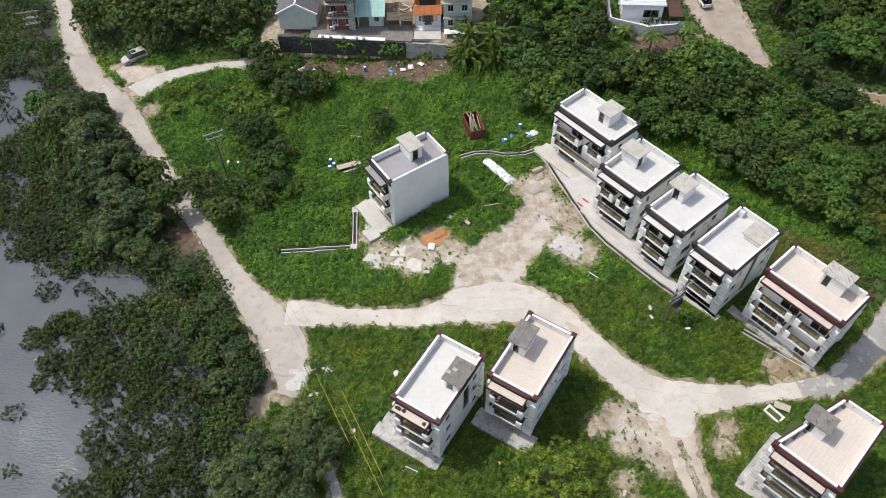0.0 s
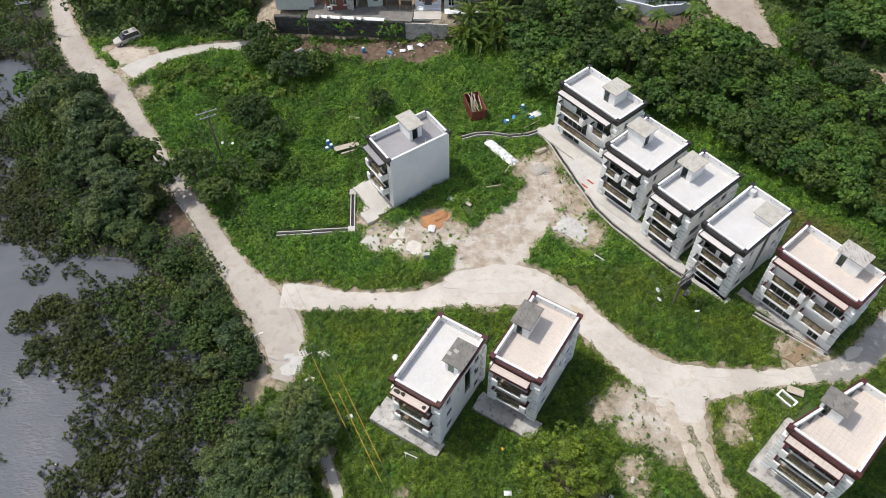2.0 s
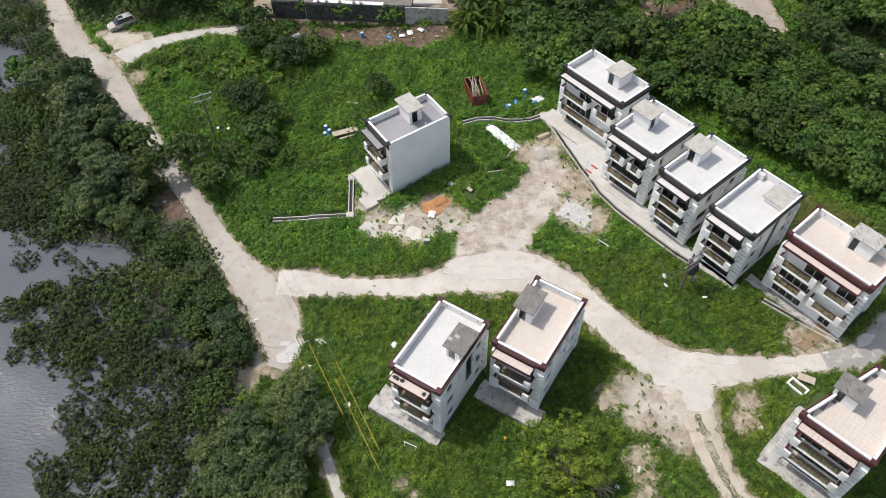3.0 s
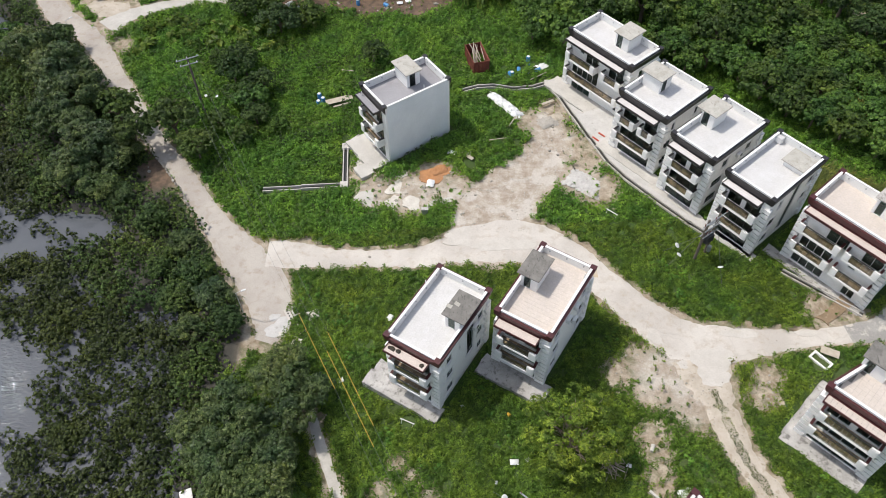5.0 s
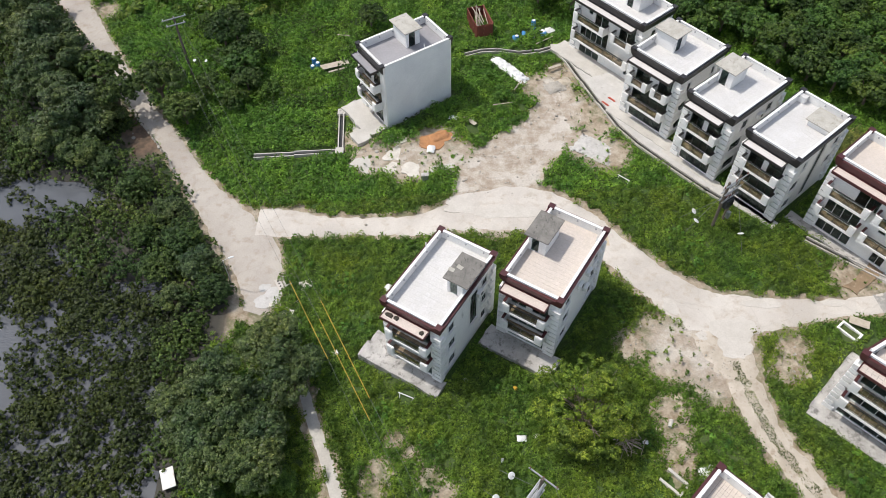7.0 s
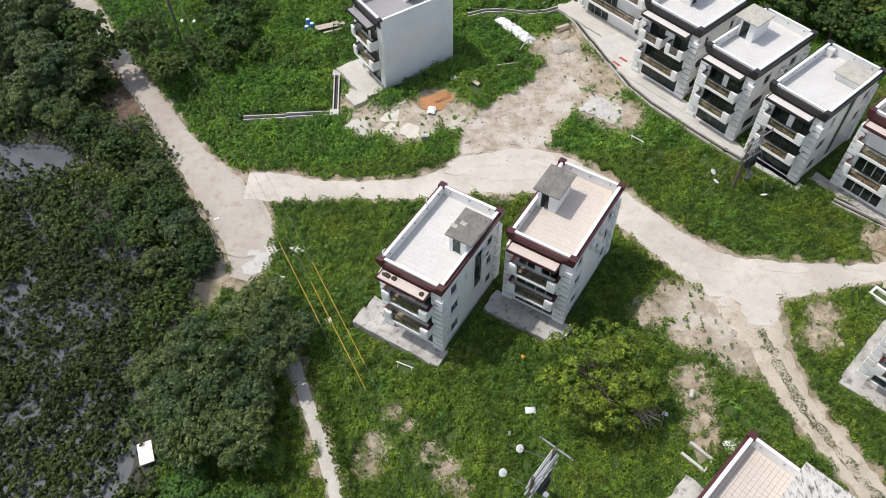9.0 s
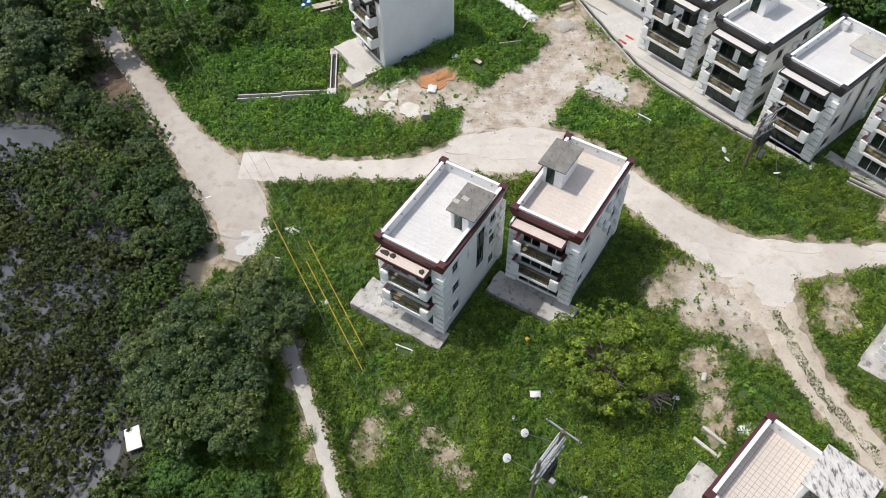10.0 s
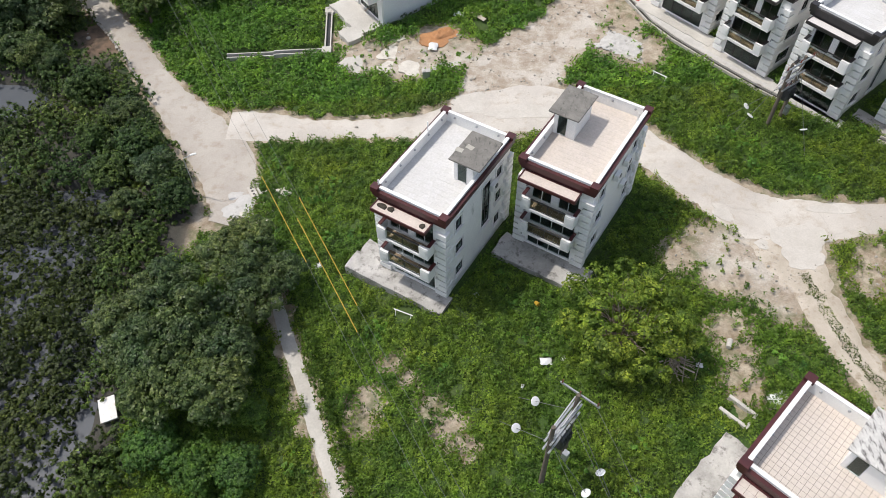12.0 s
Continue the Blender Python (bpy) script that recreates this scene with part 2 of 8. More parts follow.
def tube(bm, a, b, r0, r1=None, sides=8):
    a, b = Vector(a), Vector(b)
    r1 = r0 if r1 is None else r1
    q = (b - a).to_track_quat("Z", "Y").to_matrix()
    rings = []
    for p, r in ((a, r0), (b, r1)):
        rings.append([bm.verts.new(p + q @ Vector((math.cos(t) * r, math.sin(t) * r, 0))) for t in (2 * math.pi * k / sides for k in range(sides))])
    for k in range(sides):
        bm.faces.new((rings[0][k], rings[0][(k + 1) % sides], rings[1][(k + 1) % sides], rings[1][k]))
    bm.faces.new(rings[0][::-1])
    bm.faces.new(rings[1])
    return bm


def polytube(bm, pts, r, sides=5):
    """One unbroken tube along a line of points."""
    rings = []
    for k, p in enumerate(pts):
        d = Vector(pts[min(k + 1, len(pts) - 1)]) - Vector(pts[max(k - 1, 0)])
        q = d.to_track_quat("Z", "Y").to_matrix()
        rings.append([bm.verts.new(Vector(p) + q @ Vector((math.cos(t) * r, math.sin(t) * r, 0))) for t in (2 * math.pi * j / sides for j in range(sides))])
    for a, b in zip(rings, rings[1:]):
        for j in range(sides):
            bm.faces.new((a[j], a[(j + 1) % sides], b[(j + 1) % sides], b[j]))
    bm.faces.new(rings[0][::-1])
    bm.faces.new(rings[-1])
    return bm


def prism(bm, pts, z0, z1):
    lo = [bm.verts.new((x, y, z0)) for x, y in pts]
    hi = [bm.verts.new((x, y, z1)) for x, y in pts]
    n = len(pts)
    bm.faces.new(lo[::-1])
    bm.faces.new(hi)
    for k in range(n):
        bm.faces.new((lo[k], lo[(k + 1) % n], hi[(k + 1) % n], hi[k]))
    return bm


def mesh_from(name, verts, faces, material, attr=None):
    """A mesh object from numpy arrays of corners and four-sided faces."""
    me = bpy.data.meshes.new(name)
    verts, faces = np.asarray(verts, np.float32), np.asarray(faces, np.int32)
    me.vertices.add(len(verts))
    me.vertices.foreach_set("co", verts.ravel())
    k = faces.shape[1]
    me.loops.add(faces.size)
    me.loops.foreach_set("vertex_index", faces.ravel())
    me.polygons.add(len(faces))
    me.polygons.foreach_set("loop_start", np.arange(len(faces), dtype=np.int32) * k)
    me.polygons.foreach_set("loop_total", np.full(len(faces), k, np.int32))
    for key, vals in (attr or {}).items():
        a = me.attributes.new(key, "FLOAT", "POINT")
        a.data.foreach_set("value", np.asarray(vals, np.float32))
    me.update()
    me.validate()
    me.materials.append(M[material] if isinstance(material, str) else material)
    return me


def leaf_arrays(p, n, length, width, rng, droop=0.15):
    """Pointed leaves at p, facing n."""
    k = len(p)
    n = n / np.linalg.norm(n, axis=1, keepdims=True)
    a = np.cross(n, rng.normal(size=(k, 3)))
    a /= np.linalg.norm(a, axis=1, keepdims=True) + 1e-9
    b = np.cross(n, a)
    L, W = np.broadcast_to(length, k)[:, None], np.broadcast_to(width, k)[:, None]
    v = np.stack([p + b * W * 0.5 - a * L * 0.4, p + a * L * 0.6 - n * L * droop, p - b * W * 0.5 - a * L * 0.4], 1)
    return v.reshape(-1, 3), np.arange(3 * k).reshape(k, 3)


# ---- the lie of the land ----
def smooth(u):
    u = np.clip(u, 0, 1)
    return u * u * (3 - 2 * u)


WATER = -1.95
MAIN = [(-76, 140, 2.6), (-72, 129, 2.8), (-66.4, 116.4, 3.8), (-60.6, 106.8, 4.6), (-53.4, 99.9, 3.8), (-45.6, 87.6, 3.1), (-38.2, 76.5, 3.1), (-35.3, 72.8, 3.0), (-31.9, 67.9, 3.1), (-28.5, 62.7, 3.6), (-24.3, 57.3, 5.6), (-20.9, 52.5, 6.2), (-19.6, 47.5, 4.3), (-20.1, 45.2, 2.8)]
BRANCH = [(-21.3, 57.4, 4.7), (-18, 57.3, 4.4), (-14, 56.6, 3.3), (-9.5, 56.2, 2.7), (-3.6, 55.8, 3.3), (2, 57.0, 5.2), (7, 57.8, 7.2), (11, 57.3, 6.6), (14.5, 55.2, 5.2), (18, 51.3, 4.2), (21.5, 46.8, 4.6), (25.5, 43.2, 5.8), (31, 42.8, 4.6), (38, 43.2, 2.5), (44, 43.8, 2.5)]
EASTWAY = [(43, 43.5, 2.6), (46.5, 44.1, 3.2), (49.8, 46.0, 3.4), (53.7, 49.2, 3.6), (57.2, 52.6, 3.8), (66, 60.5, 4.2), (80, 74.5, 5.0)]
TRACK = [(26.6, 41, 7.0), (27.0, 37.5, 5.0), (27.6, 34, 3.5), (28.4, 30, 3.2), (30.2, 26, 3.0), (33, 20, 3.0), (38, 10, 3.0)]
YARD = [(4.5, 58.5, 8.0), (6, 62, 9.0), (8.5, 66, 8.0), (12.4, 69.6, 6.4), (14.0, 73.5, 4.8), (14.3, 78, 3.2)]
SIDE = [(-52.4, 103.4, 4.8), (-49.5, 106.4, 3.6), (-45, 108.7, 2.6), (-40, 110.1, 2.2), (-33.5, 110.6, 2.4)]
LOT = [(-56.5, 110, 3.0), (-53, 108.2, 5.0), (-50, 109, 3.0)]
FOOTWAY = [(-14.6, 38, 1.2), (-12.9, 33.1, 1.5), (-11.1, 28.6, 1.5), (-9.7, 24.7, 1.5), (-8.1, 20.6, 1.5), (-6, 14, 1.5)]
PARKING = [(50, 128, 9.0), (50.5, 121, 9.5), (52, 115, 8.5), (54.0, 110, 5.0), (55.8, 105.8, 2.4)]
HILLWAY = [(64.5, 100.4, 2.2), (67, 99, 2.4), (73.3, 96, 2.6), (82, 92, 2.6)]
WAYS = (MAIN, BRANCH, EASTWAY, TRACK, YARD, SIDE, LOT, FOOTWAY, PARKING, HILLWAY)

BARE = [(20.5, 40.5, 2.4), (22.5, 38.8, 2.8), (24.3, 36.6, 2.6), (17.8, 39.6, 1.5), (21, 37.4, 2.0), (24.6, 34.2, 1.5), (12.7, 78.4, 2.4), (15.5, 74.8, 2.6), (18.4, 70.6, 2.2), (16.5, 80.4, 2.0), (1.2, 66.4, 2.4), (-10.5, 70, 1.6), (41.5, 46.6, 2.2), (44.2, 46.2, 1.6), (-1, 68.6, 2.6), (-4, 66, 3.4), (-8.5, 66.5, 2.6), (19, 65.6, 2.8), (17, 67.5, 2.6), (15.5, 80, 2.6), (12.5, 78, 2.2), (17.5, 72.5, 2.6), (-20, 108.6, 2.6), (-11, 107.4, 2.8), (-4, 106.6, 3.2), (0, 107, 2.4), (-15.5, 108.2, 1.6)]
TRODDEN = [(20.0, 32.6, 1.4), (20.1, 30.6, 1.2), (19.9, 28.6, 1.2), (19.9, 27.2, 1.0), (-6.6, 27.7, 1.0), (-6.9, 26.0, 0.9), (-5.0, 30.6, 0.6), (-1.9, 26.9, 0.8), (-0.7, 25.2, 0.9), (-3.6, 29.2, 0.4), (0.3, 23.8, 0.6), (31.8, 36.5, 1.5), (33, 38.8, 1.4), (10, 108.6, 2), (-8, 107.3, 2.4), (-2, 106.8, 2.4), (-14, 108.2, 1.8), (-24, 109.4, 2.4),
           (-38.0, 72.0, 1.8), (-36.4, 69.0, 1.4), (-23.3, 42.9, 1.1), (-22.9, 44.6, 1.1), (-22.2, 46.2, 1.0), (40, 111, 3.4), (36, 111.5, 2.6), (45, 111, 2.6), (-48.6, 98.6, 1.9), (22.5, 73.5, 1.6), (10.5, 53.0, 0.8), (5.6, 54.0, 0.6)]
PAVED = []


# open pools among the mangroves: centre and half axes
OPEN = [(-74, 101, 9, 8), (-50, 62.0, 10.5, 3.6), (-60, 60, 9, 5.5), (-68, 62, 8, 8), (-59, 47, 7, 7), (-52, 38, 8, 7), (-47, 45, 2.5, 3), (-62, 40, 10, 10), (-54, 28, 9, 8), (-28.2, 31.5, 0.9, 2.4), (-27.4, 26.5, 1.2, 2.6), (-27.6, 21.5, 1.5, 1.6)]


def road_x(y):
    pts = sorted((p[1], p[0] - p[2] / 2) for p in MAIN)
    return np.interp(y, [p[0] for p in pts], [p[1] for p in pts])


def base_z(x, y):
    """Level of the land before growth: falls to the shore in the west, rises a little in the east, a step up to the village."""
    z = -1.3 * smooth((4 - x) / 24) + 0.5 * smooth((x - 14) / 10) * (1 - 0.9 * smooth((y - 72) / 9))
    shore = np.where(y > 50, -34 - (y - 50) * 0.78, -26 + (50 - y) * 0.12)
    shore = np.where(y < 38, -22.5 - (38 - y) * 0.1, shore)
    z = z - 1.6 * smooth((shore - 1.5 - x) / 5.0)
    pool = np.zeros(np.shape(x))
    for ax, ay, rx, ry in OPEN:
        pool = np.maximum(pool, np.exp(-((((x - ax) / rx) ** 2 + ((y - ay) / ry) ** 2) ** 2) * 0.8))
    z = z - 1.5 * smooth((pool - 0.3) / 0.35) * smooth((road_x(y) - 2.5 - x) / 2.5)
    lift = 3.1 * smooth((y - 112.75 + (x + 28.2) * 0.112) / 0.5) * smooth((x + 34) / 5) * smooth((22 - x) / 5)
    z = z + lift + 1.5 * smooth((y - 100) / 30) * smooth((x - 24) / 10)
    return z


def way_gap(x, y, way):
    """Metres from the edge of a way; inside is negative."""
    best = np.full(np.shape(x), 1e9)
    for (ax, ay, aw), (bx, by, bw) in zip(way, way[1:]):
        dx, dy = bx - ax, by - ay
        t = np.clip(((x - ax) * dx + (y - ay) * dy) / (dx * dx + dy * dy), 0, 1)
        d = np.hypot(x - ax - t * dx, y - ay - t * dy) - 0.5 * (aw + t * (bw - aw))
        best = np.minimum(best, d)
    return best


def ways_gap(x, y):
    return np.minimum.reduce([way_gap(x, y, w) for w in WAYS])


def bare_gap(x, y):
    return np.minimum.reduce([np.hypot(x - a, y - b) - r for a, b, r in BARE + TRODDEN])


def ripple(x, y, seed, size):
    """Cheap smooth noise between -1 and 1."""
    g = np.random.default_rng(seed)
    out = 0
    for k in range(7):
        th, ph, f = g.uniform(0, 6.283), g.uniform(0, 6.283), g.uniform(0.6, 1.9) / size
        out = out + np.sin((x * math.cos(th) + y * math.sin(th)) * f * 6.283 + ph + 1.3 * np.sin((y * math.cos(th) - x * math.sin(th)) * f * 4.1 + ph * 2))
    return out / 4.2


HOUSES = {
    "A": dict(at=(-4.48, 76.55), turn=-56.64, w=6.10, d=9.95, z=-0.35),
    "F1": dict(at=(-0.72, 41.66), turn=-32.8, w=6.22, d=9.90, z=0.2),
    "F2": dict(at=(9.88, 44.03), turn=-33.0, w=6.20, d=9.88, z=0.45),
    "R1": dict(at=(22.89, 84.05), turn=-50.6, w=11.06, d=6.10, z=0.0),
    "R2": dict(at=(27.22, 73.09), turn=-49.8, w=7.46, d=8.54, z=0.6),
    "R3": dict(at=(32.27, 66.32), turn=-51.0, w=6.30, d=10.05, z=0.5),
    "R4": dict(at=(37.06, 60.15), turn=-50.5, w=6.40, d=10.04, z=0.52),
    "R5": dict(at=(44.46, 52.58), turn=-50.0, w=10.64, d=6.27, z=0.55, tall=1.07),
    "G": dict(at=(40.05, 33.8), turn=-45.6, w=7.55, d=10.30, z=0.45, taper=2.75),
    "H": dict(at=(19.85, 18.55), turn=-45.5, w=7.40, d=7.60, z=0.35),
}


def to_house(x, y, s):
    c, n = math.cos(radians(s["turn"])), math.sin(radians(s["turn"]))
    dx, dy = x - s["at"][0], y - s["at"][1]
    return c * dx + n * dy, -n * dx + c * dy


def house_gap(x, y):
    out = np.full(np.shape(x), 1e9)
    for s in HOUSES.values():
        u, v = to_house(x, y, s)
        out = np.minimum(out, np.maximum(np.abs(u) - s["w"] / 2, np.abs(v) - s["d"] / 2))
    return out


def paved_gap(x, y):
    out = np.full(np.shape(x), 1e9)
    for cx, cy, turn, w, d in PAVED:
        c, n = math.cos(radians(turn)), math.sin(radians(turn))
        u, v = c * (x - cx) + n * (y - cy), -n * (x - cx) + c * (y - cy)
        out = np.minimum(out, np.maximum(np.abs(u) - w / 2, np.abs(v) - d / 2))
    return out


def apron(key, x0, x1, y0, y1):
    """A rectangle beside a house, in the house's own directions, kept free of growth."""
    s = HOUSES[key]
    c, n = math.cos(radians(s["turn"])), math.sin(radians(s["turn"]))
    u, v = (x0 + x1) / 2, (y0 + y1) / 2
    PAVED.append((s["at"][0] + c * u - n * v, s["at"][1] + n * u + c * v, s["turn"], x1 - x0, y1 - y0))
    return PAVED[-1]


DRAINS = {
    "drain_meadow": [(-22.9, 67.8), (-18, 68.0), (-12.6, 68.2), (-12.9, 75.2), (-11.2, 76.9)],
    "drain_back": [(3.2, 85.0), (5.2, 85.7), (7.4, 85.8), (10.2, 85.1), (13, 85.4), (15, 86.2)],
    "drain_row": [(15.0, 86.0), (16.5, 83.1), (18.0, 78.8), (19.6, 74.3), (21.3, 69.8), (23.1, 66.9), (26.3, 62.9), (29.3, 59.4), (30.8, 57.9)],
    "drain_corner": [(38.4, 52.0), (41.5, 49.3), (45.2, 46.2)],
}


def drain_gap(x, y):
    return np.minimum.reduce([way_gap(x, y, [(a, b, 1.0) for a, b in path]) for path in DRAINS.values()])


# concrete aprons in front of the houses: house, reach across, reach ahead
APRONS = [("F1", -5.5, 3.4, -6.4, -4.6), ("F2", -3.8, 3.9, -7.0, -4.6), ("A", -3.8, 2.8, -7.6, -4.6), ("R1", -6.6, 6.2, -5.5, -2.7), ("R2", -4.6, 4.8, -5.6, -3.9), ("R3", -3.9, 4.0, -5.6, -4.6), ("R4", -3.9, 3.3, -5.3, -4.6), ("R5", -6.9, 5.2, -4.1, -2.8), ("F1", -5.4, -3.0, -4.7, -3.2), ("A", 1.0, 3.2, -9.2, -7.4),
          ("G", -4.3, 3.8, -6.8, -4.9), ("G", -4.4, -3.3, -6.2, 2.0), ("H", -5.6, -3.3, -3.6, 2.8)]
APRON_AT = [(a[0], apron(*a)) for a in APRONS]
# paved strips between the long drain and the row of houses: one a stretch of the drain, with its depth
STRIPS = []
ROW_EDGE = DRAINS["drain_row"] + [(34.7, 53.7)]
for (ax, ay), (bx, by), deep in zip(ROW_EDGE, ROW_EDGE[1:], (3.2, 4.2, 4.6, 3.4, 2.8, 2.5, 1.9, 1.5, 1.2)):
    run_, lean_ = math.hypot(bx - ax, by - ay), math.atan2(by - ay, bx - ax)
    off_ = deep / 2 + 0.26
    STRIPS.append(((ax + bx) / 2 - math.sin(lean_) * off_, (ay + by) / 2 + math.cos(lean_) * off_, math.degrees(lean_), run_ + 0.7, deep))
PAVED += STRIPS


def core_axis(a, b, step, far, up):
    inner = list(np.arange(a, b + 1e-6, step))
    lo, hi, d = [], [], step
    while (hi[-1] if hi else b) < far:
        d *= up
        hi.append((hi[-1] if hi else b) + d)
    d = step
    while (lo[-1] if lo else a) > -far:
        d *= up
        lo.append((lo[-1] if lo else a) - d)
    return np.array(lo[::-1] + inner + hi)


gx, gy = core_axis(-84, 80, 0.65, 3000, 1.35), core_axis(12, 134, 0.65, 3000, 1.35)
GX, GY = np.meshgrid(gx, gy)
gap = np.minimum.reduce([ways_gap(GX, GY), house_gap(GX, GY), paved_gap(GX, GY), drain_gap(GX, GY)])
hump = 0.16 + 0.14 * ripple(GX, GY, 3, 9.0) + 0.10 * ripple(GX, GY, 4, 2.6)
bareness = np.clip(1.0 - (bare_gap(GX, GY) + 0.5 * ripple(GX, GY, 8, 1.7)) / 0.9, 0, 1)
verge = np.clip(1.0 - (ways_gap(GX, GY) - 0.02 - 0.35 * ripple(GX, GY, 6, 3.0)) / 0.4, 0, 1)
bareness = np.maximum(bareness, verge)
terrace = (GY > 112.5 - (GX + 28) * 0.105) & (GX > -32) & (GX < 12)
bareness = np.where(terrace, 1.0, bareness)
def around(x, y, spots_):
    return np.maximum.reduce([smooth(1.5 - np.hypot(x - a, y - b) / r) for a, b, r in spots_])


rich = np.maximum(smooth((GY - 102) / 2) * (GX > -31) * (GX < 14) * (1 - terrace), around(GX, GY, [(-38.2, 73.5, 3), (-37, 70.3, 2.6), (40, 111, 6)]))
dusty = np.maximum(smooth((1.0 - way_gap(GX, GY, YARD) - 0.8 * ripple(GX, GY, 46, 2.4)) / 1.2), 0.8 * around(GX, GY, [(-4, 65.6, 2.6), (-8.8, 66.2, 2.2), (1.2, 65.4, 2.2), (17.6, 67.2, 2.4), (22.4, 39.4, 2.8), (24.4, 36.6, 2.4)]))
# mud on low ground; under bank shrubs, litter and shade put into colour
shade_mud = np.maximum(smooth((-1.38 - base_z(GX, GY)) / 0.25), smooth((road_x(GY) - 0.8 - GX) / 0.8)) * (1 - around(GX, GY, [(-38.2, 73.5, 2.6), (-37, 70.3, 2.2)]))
GZ = base_z(GX, GY) + np.where(gap < 0.05, -0.06, hump * smooth(gap / 0.8)) * np.where(bareness > 0.5, 0.25, 1.0)
nx, ny = len(gx), len(gy)
idx = np.arange(nx * ny).reshape(ny, nx)
quads = np.stack([idx[:-1, :-1], idx[:-1, 1:], idx[1:, 1:], idx[1:, :-1]], -1).reshape(-1, 4)


def ground_material():
    m, nt, bsdf = nodes_of("overgrown_earth")
    att = nt.nodes.new("ShaderNodeAttribute")
    att.attribute_name = "bareness"
    fine, mid, big = noise_node(nt, 7, 6, 0.65), noise_node(nt, 1.1, 5, 0.6), noise_node(nt, 0.14, 4, 0.55)
    green = ramp(nt, fine, [(0.3, (0.022, 0.048, 0.008)), (0.55, (0.045, 0.092, 0.014)), (0.75, (0.08, 0.14, 0.026))])
    green = mixed(nt, ramp(nt, big, [(0.35, (0, 0, 0)), (0.7, (0.6, 0.6, 0.6))]), green, (0.075, 0.085, 0.03))
    earth = mixed(nt, ramp(nt, mid, [(0.35, (0, 0, 0)), (0.65, (1, 1, 1))]), (0.28, 0.215, 0.145), (0.50, 0.43, 0.335))
    earth = mixed(nt, ramp(nt, noise_node(nt, 0.5, 7, 0.7), [(0.5, (0, 0, 0)), (0.62, (0.7, 0.7, 0.7))]), earth, (0.115, 0.135, 0.05))
    earth = mixed(nt, 0.55, earth, ramp(nt, fine, [(0.3, (0.42, 0.4, 0.37)), (0.7, (1, 1, 1))]), "MULTIPLY")
    edge = nt.nodes.new("ShaderNodeMath")
    edge.operation = "MULTIPLY_ADD"
    nt.links.new(noise_node(nt, 1.7, 8, 0.7), edge.inputs[0])
    edge.inputs[1].default_value = 1.3
    nt.links.new(att.outputs["Fac"], edge.inputs[2])
    patchy = ramp(nt, edge.outputs[0], [(0.95, (0, 0, 0)), (1.35, (1, 1, 1))])
    humus = nt.nodes.new("ShaderNodeAttribute")
    humus.attribute_name = "rich"
    earth = mixed(nt, humus.outputs["Fac"], earth, mixed(nt, ramp(nt, mid, [(0.35, (0, 0, 0)), (0.65, (1, 1, 1))]), (0.075, 0.054, 0.037), (0.17, 0.112, 0.074)))
    dust = nt.nodes.new("ShaderNodeAttribute")
    dust.attribute_name = "dusty"
    grit = mixed(nt, ramp(nt, noise_node(nt, 0.7, 7, 0.72), [(0.40, (0, 0, 0)), (0.62, (1, 1, 1))]), (0.34, 0.275, 0.21), (0.50, 0.445, 0.375))
    grit = mixed(nt, ramp(nt, noise_node(nt, 0.33, 6, 0.6), [(0.50, (0, 0, 0)), (0.60, (0.7, 0.7, 0.7))]), grit, (0.59, 0.55, 0.495))
    grit = mixed(nt, ramp(nt, noise_node(nt, 4.5, 5, 0.8), [(0.60, (0, 0, 0)), (0.68, (0.9, 0.9, 0.9))]), grit, (0.66, 0.62, 0.56))
    grit = mixed(nt, 0.5, grit, ramp(nt, fine, [(0.3, (0.55, 0.53, 0.5)), (0.6, (1, 1, 1))]), "MULTIPLY")
    earth = mixed(nt, dust.outputs["Fac"], earth, grit)
    # dark tone for mud, litter and the shade under shrubs, laid over the land
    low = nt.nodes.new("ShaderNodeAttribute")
    low.attribute_name = "mud_and_shade"
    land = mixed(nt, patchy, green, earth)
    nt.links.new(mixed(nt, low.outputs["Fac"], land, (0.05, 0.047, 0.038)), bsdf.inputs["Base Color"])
    bsdf.inputs["Roughness"].default_value = 0.95
    relief(nt, bsdf, fine, 0.7, 0.06)
    return m


M["earth"] = ground_material()
ground = new("ground", mesh_from("ground", np.stack([GX, GY, GZ], -1).reshape(-1, 3), quads, "earth", {"bareness": bareness.ravel(), "rich": rich.ravel(), "dusty": dusty.ravel(), "mud_and_shade": shade_mud.ravel()}))
tagged(ground, "overgrown earth with bare trodden patches, falling to the shore", "ground", kind="structure")


def water_material():
    m, nt, bsdf = nodes_of("silty_shallow_water")
    col = mixed(nt, ramp(nt, noise_node(nt, 0.08, 5, 0.6), [(0.35, (0, 0, 0)), (0.7, (1, 1, 1))]), (0.085, 0.092, 0.105), (0.12, 0.127, 0.135))
    nt.links.new(col, bsdf.inputs["Base Color"])
    bsdf.inputs["Roughness"].default_value = 0.02
    bsdf.inputs["IOR"].default_value = 1.33
    w = noise_node(nt, 2.0, 2, 0.5, (0.8, 1.6, 1))
    relief(nt, bsdf, w, 1.0, 0.145)
    wind = nt.nodes.new("ShaderNodeAttribute")
    wind.attribute_name = "wind"
    bump = bsdf.inputs["Normal"].links[0].from_node
    nt.links.new(wind.outputs["Fac"], bump.inputs["Strength"])
    return m


M["water"] = water_material()
wx, wy = np.meshgrid(core_axis(-110, -18, 4.0, 900, 1.5), core_axis(0, 132, 4.0, 900, 1.5))
ok = wx[0] <= -17
wx, wy = wx[:, ok], wy[:, ok]
wi = np.arange(wx.size).reshape(wx.shape)
